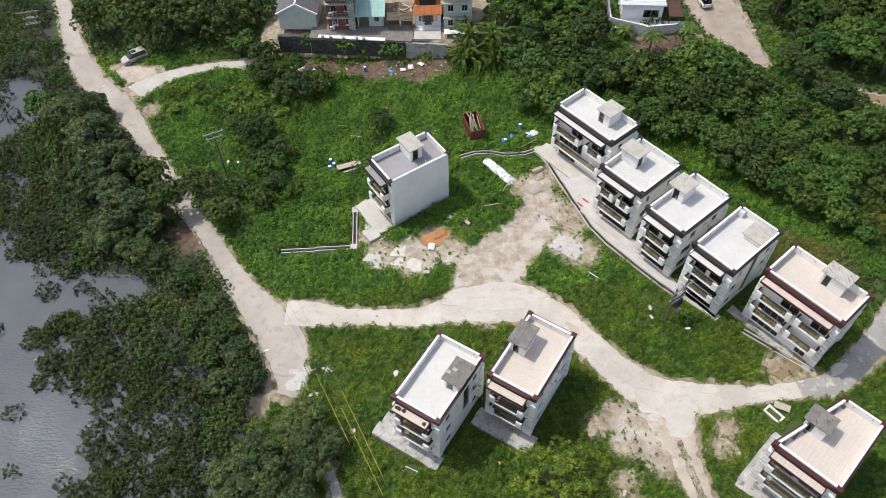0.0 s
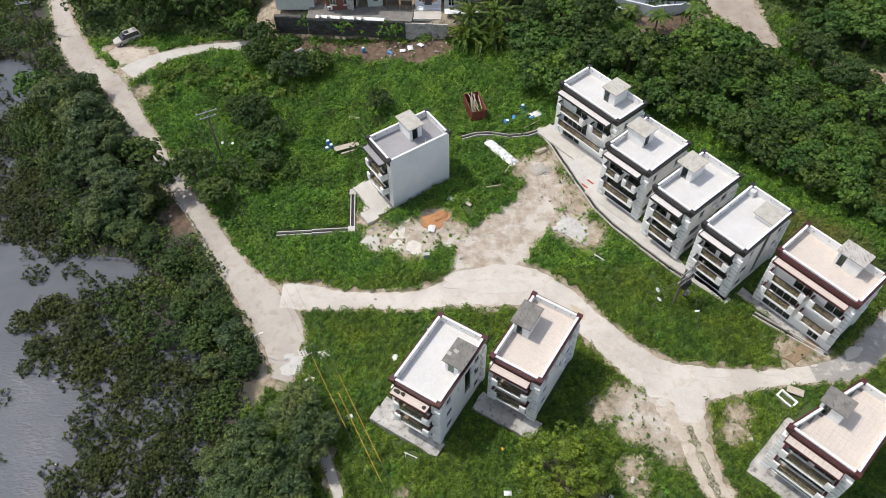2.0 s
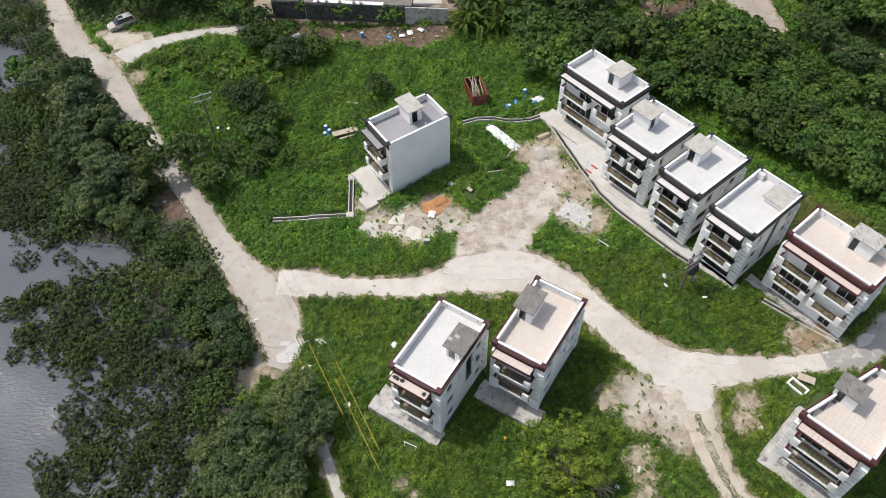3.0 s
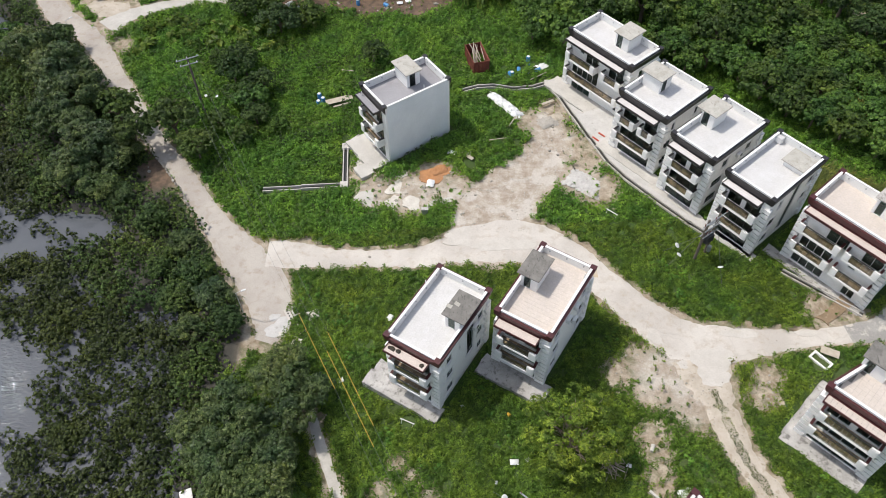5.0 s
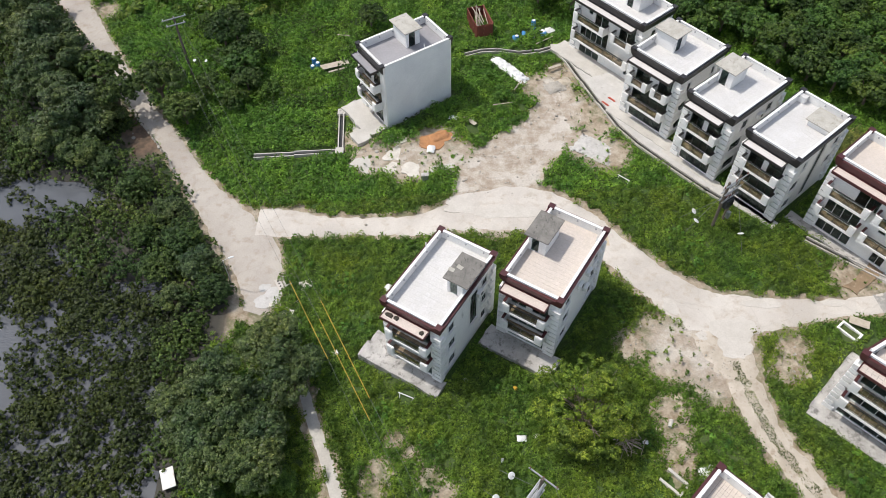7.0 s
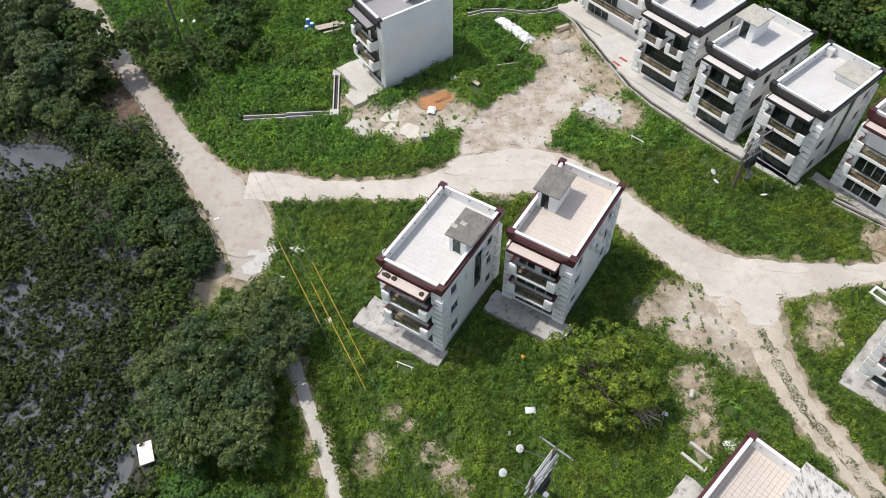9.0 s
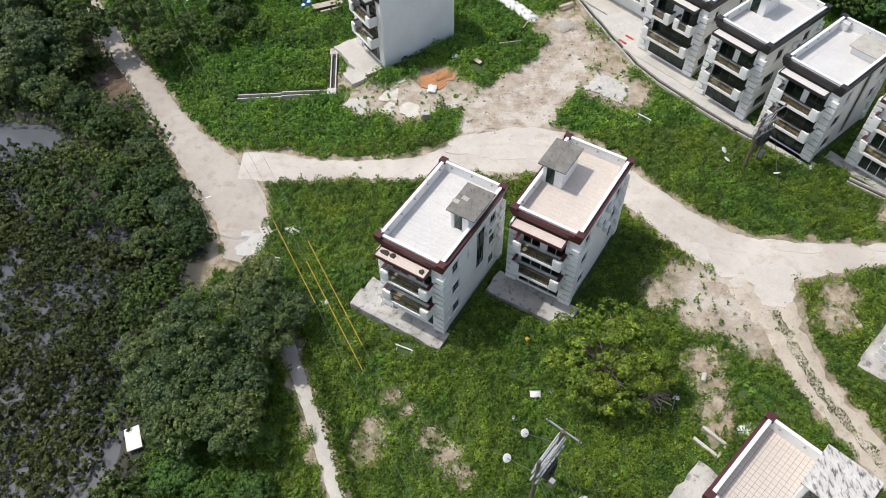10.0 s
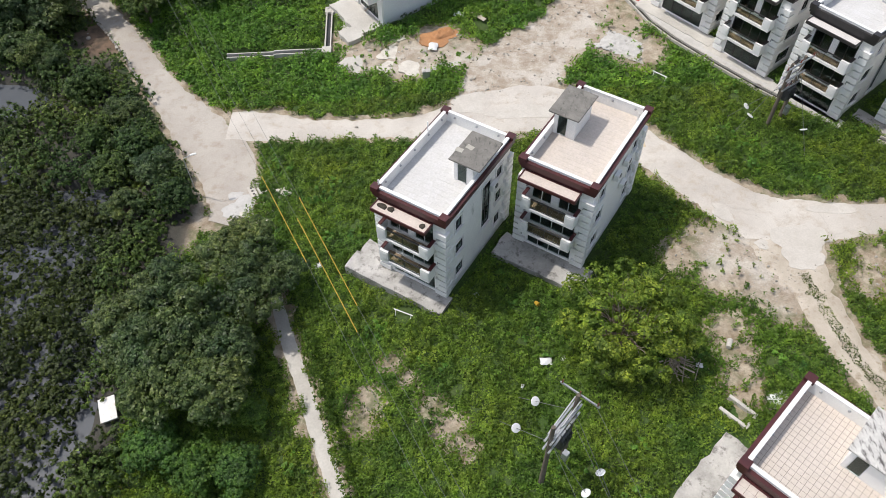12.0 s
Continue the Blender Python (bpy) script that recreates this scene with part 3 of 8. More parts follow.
# sheltered shallows lie calm, open water is ruffled
wind = 0.06 + 0.94 * smooth((-42.5 - wx) / 5) * (1 - smooth((wy - 44) / 16))
water = new("water", mesh_from("water", np.stack([wx, wy, np.full_like(wx, WATER)], -1).reshape(-1, 3), np.stack([wi[:-1, :-1], wi[:-1, 1:], wi[1:, 1:], wi[1:, :-1]], -1).reshape(-1, 4), "water", {"wind": wind.ravel()}))
tagged(water, "grey silty shallow water among mangroves", "water", kind="structure")


# ---- ways ----
def fine_way(way, step=0.6):
    """Points along a smooth line through the way's places."""
    pts = np.array(way, float)
    ext = np.vstack([2 * pts[0] - pts[1], pts, 2 * pts[-1] - pts[-2]])
    out = []
    for i in range(1, len(ext) - 2):
        p0, p1, p2, p3 = ext[i - 1:i + 3]
        n = max(2, int(np.hypot(*(p2 - p1)[:2]) / step))
        for t in np.arange(n) / n:
            out.append(0.5 * (2 * p1 + (p2 - p0) * t + (2 * p0 - 5 * p1 + 4 * p2 - p3) * t * t + (3 * p1 - p0 - 3 * p2 + p3) * t ** 3))
    out.append(pts[-1])
    return np.array(out)


def ribbon(name, way, material, lift, label, category, rag=0.25, seed=1, across=9, crown=0.0, kind="structure"):
    p = fine_way(way)
    d = np.gradient(p[:, :2], axis=0)
    d /= np.linalg.norm(d, axis=1, keepdims=True)
    n = np.stack([-d[:, 1], d[:, 0]], 1)
    s = np.linspace(-1, 1, across)
    half = p[:, 2] / 2
    lo = half + rag * ripple(p[:, 0], p[:, 1], seed, 2.2) + rag * 0.5 * ripple(p[:, 0], p[:, 1], seed + 1, 0.7)
    hi = half + rag * ripple(p[:, 0], p[:, 1], seed + 2, 2.2) + rag * 0.5 * ripple(p[:, 0], p[:, 1], seed + 3, 0.7)
    off = np.where(s[None] < 0, s[None] * lo[:, None], s[None] * hi[:, None])
    X, Y = p[:, 0:1] + n[:, 0:1] * off, p[:, 1:2] + n[:, 1:2] * off
    Z = base_z(X, Y) + lift + crown * (1 - s[None] ** 2)
    Z[:, 0] -= 0.12
    Z[:, -1] -= 0.12
    i = np.arange(X.size).reshape(X.shape)
    f = np.stack([i[:-1, :-1], i[:-1, 1:], i[1:, 1:], i[1:, :-1]], -1).reshape(-1, 4)[:, ::-1]
    me = mesh_from(name, np.stack([X, Y, Z], -1).reshape(-1, 3), f, material)
    return tagged(new(name, me), label, category, kind=kind)


ribbon("road_main", MAIN, "road_shore", 0.05, "sun-bleached concrete lane along the shore", "road", 0.22, 11)
ribbon("road_branch", BRANCH, "road", 0.056, "pale worn concrete lane between the houses", "road", 0.22, 21)
ribbon("road_east", EASTWAY, "road_grey", 0.062, "grey worn lane with pale patches", "road", 0.3, 31)
ribbon("road_side", SIDE, "concrete", 0.066, "rough concrete side track", "road", 0.2, 51)
ribbon("ground_lot", LOT, "gravel", 0.04, "sandy parking place beside the lane", "ground", 0.5, 61)
ribbon("road_footway", FOOTWAY, "concrete", 0.05, "narrow concrete footpath beside a hedge", "path", 0.05, 71, 5)
ribbon("ground_parking", PARKING, "parking_dust", 0.05, "pale dusty parking ground", "ground", 0.6, 81)
ribbon("road_hill", HILLWAY, "soil", 0.05, "brown dirt track among trees", "road", 0.3, 91, 5)
ribbon("road_track", TRACK, "gravel", 0.05, "pale gravelly dirt track with a grassy middle", "road", 0.45, 101)


# ---- village houses ----
STOREY, ROOF, TOP, HOODTOP = 2.72, 8.2, 9.3, 10.5
INSET, THICK = 0.25, 0.2


def wall_panel(bm, a, b, z0, z1, thick, holes):
    """An upright wall from a to b, its outer face on that line, with openings (u0, u1, z0, z1) through it; the inside is to the left of a-b."""
    a, b = Vector((*a, 0)), Vector((*b, 0))
    run = (b - a).length
    ux = (b - a) / run
    inn = Vector((-ux.y, ux.x, 0)) * thick
    us = sorted({0.0, run, *[h[0] for h in holes], *[h[1] for h in holes]})
    zs = sorted({z0, z1, *[h[2] for h in holes], *[h[3] for h in holes]})

    def open_at(i, j):
        if not (0 <= i < len(us) - 1 and 0 <= j < len(zs) - 1):
            return True
        u, z = (us[i] + us[i + 1]) / 2, (zs[j] + zs[j + 1]) / 2
        return any(h[0] < u < h[1] and h[2] < z < h[3] for h in holes)

    cache = {}

    def vert(i, j, k):
        if (i, j, k) not in cache:
            cache[i, j, k] = bm.verts.new(a + ux * us[i] + Vector((0, 0, zs[j])) + inn * k)
        return cache[i, j, k]

    for i in range(len(us) - 1):
        for j in range(len(zs) - 1):
            if open_at(i, j):
                continue
            bm.faces.new((vert(i, j, 0), vert(i + 1, j, 0), vert(i + 1, j + 1, 0), vert(i, j + 1, 0)))
            bm.faces.new((vert(i, j, 1), vert(i, j + 1, 1), vert(i + 1, j + 1, 1), vert(i + 1, j, 1)))
            for di, dj, c in ((-1, 0, ((i, j), (i, j + 1))), (1, 0, ((i + 1, j + 1), (i + 1, j))), (0, -1, ((i + 1, j), (i, j))), (0, 1, ((i, j + 1), (i + 1, j + 1)))):
                if open_at(i + di, j + dj):
                    (p, q), (r, t) = c
                    bm.faces.new((vert(p, q, 0), vert(r, t, 0), vert(r, t, 1), vert(p, q, 1)))
    return bm


def glazing(house, m, width, z0, z1, count, frame="frame_white", kind="window", split=0.0):
    """A window in an opening: frame with mullions and one pane a light; m sets x along the wall, y inwards."""
    e, step = 0.06, width / count
    lights = [(k * step + (e if k == 0 else e / 2), (k + 1) * step - (e if k == count - 1 else e / 2)) for k in range(count)]
    holes = []
    for u0, u1 in lights:
        if split:
            holes += [(u0, u1, z0 + e, z0 + split), (u0, u1, z0 + split + 0.05, z1 - e)]
        else:
            holes.append((u0, u1, z0 + e, z1 - e))
    bm = wall_panel(bmesh.new(), (0, 0.05), (width, 0.05), z0, z1, 0.07, holes)
    w = part(kind, bm, frame, house, "dark-framed" if frame == "frame_dark" else "white-framed")
    w.matrix_local = m
    for k in range(count):
        pane = part("pane", boxed(k * step + e / 2, (k + 1) * step - e / 2, 0.08, 0.092, z0 + e, z1 - e), "pane", w)
        pane.visible_shadow = False
    return w


def surround(house, m, width, z0, z1):
    """A raised white plaster surround with a sill."""
    bm = wall_panel(bmesh.new(), (-0.14, -0.06), (width + 0.14, -0.06), z0 - 0.12, z1 + 0.14, 0.058, [(0.14, width + 0.14, z0, z1)])
    part("window_surround", bm, "coping", house).matrix_local = m
    part("sill", boxed(-0.2, width + 0.2, -0.14, -0.062, z0 - 0.13, z0 - 0.02), "coping", house).matrix_local = m


QUOIN = {}


def quoins(house, corner, ax, ay, z1, step=0.68):
    """Blocks up a corner, long and short in turn; ax and ay point along the two walls."""
    for n, (lx, ly) in enumerate(((0.8, 0.45), (0.5, 0.8))):
        key = (n, ax, ay)
        if key not in QUOIN:
            me = bpy.data.meshes.new("quoin")
            bm = bmesh.new()
            o = 0.22
            # an L of two slabs that clasps the corner
            pts = [(-ax * o, -ay * o), (ax * lx, -ay * o), (ax * lx, 0), (0, 0), (0, ay * ly), (-ax * o, ay * ly)]
            if ax * ay < 0:
                pts = pts[::-1]
            prism(bm, pts, 0, step - 0.17)
            bm.to_mesh(me)
            bm.free()
            me.materials.append(M["coping"])
            QUOIN[key] = me
    k, z = 0, 0.15
    while z + step < z1:
        again("quoin", QUOIN[k % 2, ax, ay], house, pose(corner[0], corner[1], z))
        k, z = k + 1, z + step


LAMP = {}


def wall_lamp(house, m):
    lamp_ob = part("wall_lamp", boxed(-0.16, 0.16, -0.18, -0.08, -0.3, 0.3, bevel=0.03), "steel", house, "grey box-shaped wall lamp")
    lamp_ob.matrix_local = m
    part("lens", boxed(-0.1, 0.1, -0.2, -0.176, -0.22, 0.22), "clear", lamp_ob)


def balcony(house, x0, x1, front, z, trim, out=1.12, post=0.75):
    """A projecting slab with solid ends, a glass balustrade between and tiles on its floor."""
    y1, y0 = front - 0.082, front - out
    slab = part("balcony", soft(box(bmesh.new(), x0, x1, y0, y1, z - 0.28, z - 0.02), 0.02), "coping", house)
    tw = (x1 - x0 - 0.44) / max(1, round((x1 - x0 - 0.44) / 0.45))
    td = (out - 0.35) / 2
    me = None
    for i in range(round((x1 - x0 - 0.44) / tw)):
        for j in range(2):
            if me is None:
                t = part("floor_tile", boxed(0.008, tw - 0.008, 0.008, td - 0.008, 0, 0.02), "balcony_tile", slab)
                me = t.data
            else:
                t = again("floor_tile", me, slab)
            t.matrix_local = pose(x0 + 0.22 + i * tw, y0 + 0.22 + j * td, z - 0.02)
    for xa, xb, sx in ((x0, x0 + post, 1), (x1 - post, x1, -1)):
        bm = bmesh.new()
        wing = (x0, x0 + 0.18) if sx > 0 else (x1 - 0.18, x1)
        if sx > 0:
            pts = [(xa, y0), (xb, y0), (xb, y0 + 0.2), (wing[1], y0 + 0.2), (wing[1], y1), (wing[0], y1)]
        else:
            pts = [(xa, y0), (xb, y0), (xb, y1), (wing[0], y1), (wing[0], y0 + 0.2), (xa, y0 + 0.2)]
        prism(bm, pts, z - 0.018, z + 0.95)
        end = part("end_wall", bm, "coping", slab)
        part("panel", boxed(xa + 0.12, xb - 0.12, y0 - 0.03, y0 - 0.002, z + 0.12, z + 0.8, bevel=0.01), "coping", end)
        cw = (wing[0] - 0.04, wing[1] + 0.04)
        part("cap", boxed(cw[0], cw[1], y0 + 0.24, y1, z + 0.952, z + 1.03), trim, end, "dark tiled cap")
    bm = bmesh.new()
    xa, xb = x0 + post, x1 - post
    if xb - xa > 0.5:
        box(bm, xa, xb, y0 + 0.04, y0 + 0.14, z + 0.95, z + 1.02)
        box(bm, xa, xb, y0 + 0.07, y0 + 0.11, z + 0.06, z + 0.1)
        n = max(1, round((xb - xa) / 1.6))
        for k in range(1, n):
            c = xa + (xb - xa) * k / n
            box(bm, c - 0.025, c + 0.025, y0 + 0.065, y0 + 0.115, z + 0.1, z + 0.95)
        rail = part("railing", bm, "frame_dark", slab, "dark metal railing")
        part("glass_panel", boxed(xa, xb, y0 + 0.085, y0 + 0.095, z + 0.1, z + 0.95), "clear", rail).visible_shadow = False
    return slab


def inside_poly(x, y, pts):
    ok = True
    for (ax, ay), (bx, by) in zip(pts, pts[1:] + pts[:1]):
        ok = ok and (bx - ax) * (y - ay) - (by - ay) * (x - ax) > 0
    return ok


def village_house(key, trim, floor, hood, layout, label, tile=0.5, side_windows=(), canopy_top="tile_beige", plain_side=False, frame="frame_white", hoodmat="hood", hood_z=HOODTOP, lamps=True, door="front"):
    s = HOUSES[key]
    hw, hd, tp = s["w"] / 2 - INSET, s["d"] / 2 - INSET, s.get("taper", 0)
    house = thing("village_house", label, "house", pose(*s["at"], s["z"], 0, 0, s["turn"]) @ Matrix.Diagonal((1, 1, s.get("tall", 1.0), 1)), "white village houses")
    lf, fr, rg, bk = (-hw, -hd), (hw, -hd), (hw, hd), (-hw + tp, hd)
    holes = [(h[0] + hw, h[1] + hw, h[2], h[3]) for h in layout["holes"]]
    bm = wall_panel(bmesh.new(), lf, fr, -1.2, ROOF, THICK, [h[:4] for h in holes])
    part("front_wall", bm, "plaster", house)
    sides = [(hd + w[0], hd + w[1], w[2], w[3]) for w in side_windows]
    bm = wall_panel(bmesh.new(), (hw, -hd + THICK), (hw, hd - THICK), -1.2, ROOF, THICK, [(a - THICK, b - THICK, c, d) for a, b, c, d in sides])
    part("side_wall", bm, "plaster_grey" if plain_side else "plaster", house)
    part("back_wall", wall_panel(bmesh.new(), rg, bk, -1.2, ROOF, THICK, []), "plaster", house)
    dx = tp / (2 * hd) * THICK
    part("side_wall", wall_panel(bmesh.new(), (bk[0] - dx, hd - THICK), (lf[0] + dx, -hd + THICK), -1.2, ROOF, THICK, []), "plaster", house)
    core = [(-hw + THICK + 0.01, -hd + THICK + 0.01), (hw - THICK - 0.01, -hd + THICK + 0.01), (hw - THICK - 0.01, hd - THICK - 0.01), (-hw + tp + THICK - 0.01, hd - THICK - 0.01)]
    for z in (0.05, STOREY, 2 * STOREY):
        part("floor_slab", prism(bmesh.new(), core, z - 0.12, z), "inside", house)
    part("partition", wall_panel(bmesh.new(), (hw - 0.4, -hd + 3.4), (-hw + max(tp, 0) + 0.4, -hd + 3.4), 0.06, ROOF - 0.3, 0.1, []), "inside", house)
    # roof deck, tiles, parapet
    edge = 0.19
    deck = part("roof_deck", prism(bmesh.new(), [(lf[0] + edge, lf[1] + edge), (fr[0] - edge, fr[1] + edge), (rg[0] - edge, rg[1] - edge), (bk[0] + edge, bk[1] - edge)], ROOF + 0.002, ROOF + 0.1), "grout" if tile >= 0.48 and floor == "tile_beige" else "grout" if tile == 0.34 else "grout_beige" if tile == 0.42 and floor == "tile_beige" else "grout_faint" if tile else floor, house)
    pw = 0.2
    field = [(-hw + pw, -hd + pw), (hw - pw, -hd + pw), (hw - pw, hd - pw), (-hw + tp + pw, hd - pw)]
    hx0, hx1, hy0, hy1 = hood
    if tile:
        shared, joint = None, 0.011 if tile == 0.34 else 0.0045
        nx_, ny_ = int((2 * hw - 2 * pw) / tile), int((2 * hd - 2 * pw) / tile)
        tx, ty = (2 * hw - 2 * pw) / nx_, (2 * hd - 2 * pw) / ny_
        for i in range(nx_):
            for j in range(ny_):
                cx, cy = -hw + pw + (i + 0.5) * tx, -hd + pw + (j + 0.5) * ty
                if (tp and not inside_poly(cx - tx / 2, cy, field)) or (hx0 + 0.45 < cx < hx1 - 0.45 and hy0 + 0.45 < cy < hy1 - 0.45):
                    continue
                if shared is None:
                    t = part("roof_tile", boxed(-tx / 2 + joint, tx / 2 - joint, -ty / 2 + joint, ty / 2 - joint, 0, 0.012), floor, deck)
                    shared = t.data
                else:
                    t = again("roof_tile", shared, deck)
                t.matrix_local = pose(cx, cy, ROOF + 0.1)
    ring = [lf, fr, rg, bk]
    for a, b in zip(ring, ring[1:] + ring[:1]):
        va, vb = Vector(a), Vector(b)
        u = (vb - va).normalized()
        cut = pw if abs(u.x) < abs(u.y) else 0.0
        p, q = va + u * cut, vb - u * cut
        side = part("parapet", wall_panel(bmesh.new(), p, q, ROOF + 0.001, TOP - 0.05, pw, []), "plaster_grey" if plain_side and u.y > 0.9 else "coping", house)
        out = Vector((u.y, -u.x))
        mid_plain = plain_side and out.x > 0.9
        cap = part("coping", wall_panel(bmesh.new(), p - out * -0.03, q + out * 0.03, TOP - 0.048, TOP, pw + 0.06, []), "coping", side)
        n = max(2, round((vb - va).length / 1.9))
        for k in range(n):
            c = va + (vb - va) * ((k + 0.5) / n) - out * pw
            tl = part("parapet_light", tube(bmesh.new(), (0, 0, 0), (-out.x * 0.09, -out.y * 0.09, 0), 0.1, 0.08, 8), "steel", side, "small round steel light")
            tl.matrix_local = pose(c.x, c.y, ROOF + 0.75)
        if mid_plain:
            continue
        # stepped dark cornice round the outside
        bm = bmesh.new()
        ang = math.degrees(math.atan2(u.y, u.x))
        L = (vb - va).length
        mm = pose(va.x, va.y, 0, 0, 0, ang)
        ea, eb = (0.0 if plain_side and a in (fr, rg) else 1.0), (0.0 if plain_side and b in (fr, rg) else 1.0)
        horizontal = abs(u.x) > abs(u.y)
        for o, z0, z1 in ((0.10, ROOF + 0.02, ROOF + 0.30), (0.20, ROOF + 0.302, ROOF + 0.62), (0.27, ROOF + 0.622, ROOF + 0.86)):
            xa = (-o if horizontal else 0.0) * ea
            xb = (o if horizontal else 0.0) * eb
            box(bm, xa, L + xb, -o, -0.002, z0, z1, mm)
        part("cornice", bm, trim, house, "stepped dark tiled cornice")
    for (cx, cy), (sx, sy) in zip(ring, ((1, 1), (-1, 1), (-1, -1), (1, -1))):
        if plain_side and cx > 0:
            x0, x1 = cx - 0.55, cx + 0.005
        else:
            x0, x1 = sorted((cx - sx * 0.285, cx + sx * 0.34))
        y0, y1 = sorted((cy - sy * 0.285, cy + sy * 0.30))
        part("corner_block", prism(bmesh.new(), [(x0, y0), (x1, y0), (x1, y1), (x0, y1)], ROOF + 0.864, TOP + 0.02), trim, house, "dark tiled corner block")
    # canopy over the top balcony
    cx0, cx1 = layout.get("canopy", (-hw + 0.3, hw - 0.9))
    y0, y1 = -hd - 1.15, -hd - 0.275
    can = part("canopy", boxed(cx0, cx1, y0, -hd - 0.102, ROOF - 0.12, ROOF + 0.02), trim, house, "flat canopy with a dark edge")
    part("fascia", soft(box(bmesh.new(), cx0 - 0.07, cx1 + 0.07, y0 - 0.09, y0 - 0.002, ROOF - 0.2, ROOF + 0.1), 0.015), trim, can)
    for xx in ((cx0 - 0.09, cx0 - 0.002), (cx1 + 0.002, cx1 + 0.09)):
        part("fascia", boxed(xx[0], xx[1], y0, -hd - 0.11, ROOF - 0.2, ROOF + 0.1), trim, can)
    if canopy_top:
        if canopy_top != "tile_beige":
            part("canopy_screed", boxed(cx0, cx1, y0, y1, ROOF + 0.022, ROOF + 0.05), canopy_top, can)
            cx1 = cx0
        shared, nt_ = None, max(1, round((cx1 - cx0) / 0.5))
        for i in range(nt_ if cx1 > cx0 else 0):
            for j in range(2):
                tw, td = (cx1 - cx0) / nt_, (y1 - y0) / 2
                if shared is None:
                    t = part("canopy_tile", boxed(0.008, tw - 0.008, 0.008, td - 0.008, 0, 0.016), canopy_top, can)
                    shared = t.data
                else:
                    t = again("canopy_tile", shared, can)
                t.matrix_local = pose(cx0 + i * tw, y0 + j * td, ROOF + 0.022)
    # stair hood
    o = 0.28
    base = ROOF + 0.104
    hb = part("stair_hood", bmesh.new(), "coping", house, "white rooftop stair enclosure")
    wm = bmesh.new()
    a0, a1, b0, b1 = hx0 + o, hx1 - o, hy0 + o, hy1 - o
    a1, a0 = min(a1, hw - 0.21), max(a0, -hw + 0.21)
    dw = min(0.85, (a1 - a0) - 0.5)
    doors = {"front": [], "right": []}
    if hood_z > TOP + 0.5:
        doors["front" if door == "front" else "right"] = [(0.25, 0.25 + dw, base, base + 1.95)]
    wall_panel(wm, (a0, b0), (a1, b0), base, hood_z - 0.14, 0.12, doors["front"])
    wall_panel(wm, (a1, b0 + 0.12), (a1, b1 - 0.12), base, hood_z - 0.14, 0.12, doors["right"])
    wall_panel(wm, (a1, b1), (a0, b1), base, hood_z - 0.14, 0.12, [])
    wall_panel(wm, (a0, b1 - 0.12), (a0, b0 + 0.12), base, hood_z - 0.14, 0.12, [])
    wm.to_mesh(hb.data)
    wm.free()
    part("hood_slab", soft(box(bmesh.new(), hx0, hx1, hy0, hy1, hood_z - 0.138, hood_z), 0.02), hoodmat, hb, "weathered concrete slab")
    if hood_z > TOP + 0.5:
        mm = pose(a0 + 0.25, b0, 0) if door == "front" else pose(a1, b0 + 0.12 + 0.25, 0, 0, 0, 90)
        bm = bmesh.new()
        for q in ((0, dw, base, base + 0.07), (0, dw, base + 1.87, base + 1.95), (0, 0.07, base + 0.07, base + 1.87), (dw - 0.07, dw, base + 0.07, base + 1.87)):
            box(bm, q[0], q[1], 0.03, 0.09, q[2], q[3])
        dr = part("door", bm, "frame_dark" if trim == "black" else "frame_white", hb)
        dr.matrix_local = mm
        part("pane", boxed(0.07, dw - 0.07, 0.055, 0.067, base + 0.07, base + 1.87), "pane", dr).visible_shadow = False
    # facade
    for h in layout["holes"]:
        n, kind = h[4], h[5] if len(h) > 5 else "window"
        glazing(house, pose(h[0], -hd, 0), h[1] - h[0], h[2], h[3], n, frame, kind)
    for bx0, bx1, z, post in layout["balconies"]:
        balcony(house, bx0, bx1, -hd, z, trim, post=post)
    for w in side_windows:
        mm = pose(hw, w[0], 0, 0, 0, 90)
        glazing(house, mm, w[1] - w[0], w[2], w[3], w[4], "frame_dark", "window", split=w[5] if len(w) > 5 else 0)
        if len(w) <= 6:
            surround(house, mm, w[1] - w[0], w[2], w[3])
    quoins(house, lf, 1, 1, ROOF)
    if not plain_side:
        quoins(house, fr, -1, 1, ROOF)
        quoins(house, rg, -1, -1, ROOF)
    if lamps:
        for x in ((-hw + 0.5, hw - 0.45) if not plain_side else (-hw + 0.45,)):
            for z in (4.1, 6.9):
                wall_lamp(house, pose(x, -hd - 0.0, z))
    return house


def single_bay(key, two=True, dark=False):
    s = HOUSES[key]
    hw = s["w"] / 2 - INSET
    a, b = -hw + 0.95, hw - 0.95
    holes = [(a, b, 0.2, 2.35, 4, "glass_door"), (a, b, STOREY + 0.05, STOREY + 2.35, 4, "glass_door")]
    if two:
        holes += [(a, -0.28, 2 * STOREY + 0.05, 2 * STOREY + 2.35, 2, "glass_door"), (0.28, b, 2 * STOREY + 0.05, 2 * STOREY + 2.35, 2, "glass_door")]
    return dict(holes=holes, balconies=[(a - 0.35, b + 0.2, STOREY, 0.75), (a - 0.35, b + 0.2, 2 * STOREY, 0.75)], canopy=(-hw + 0.35, hw - 0.95))


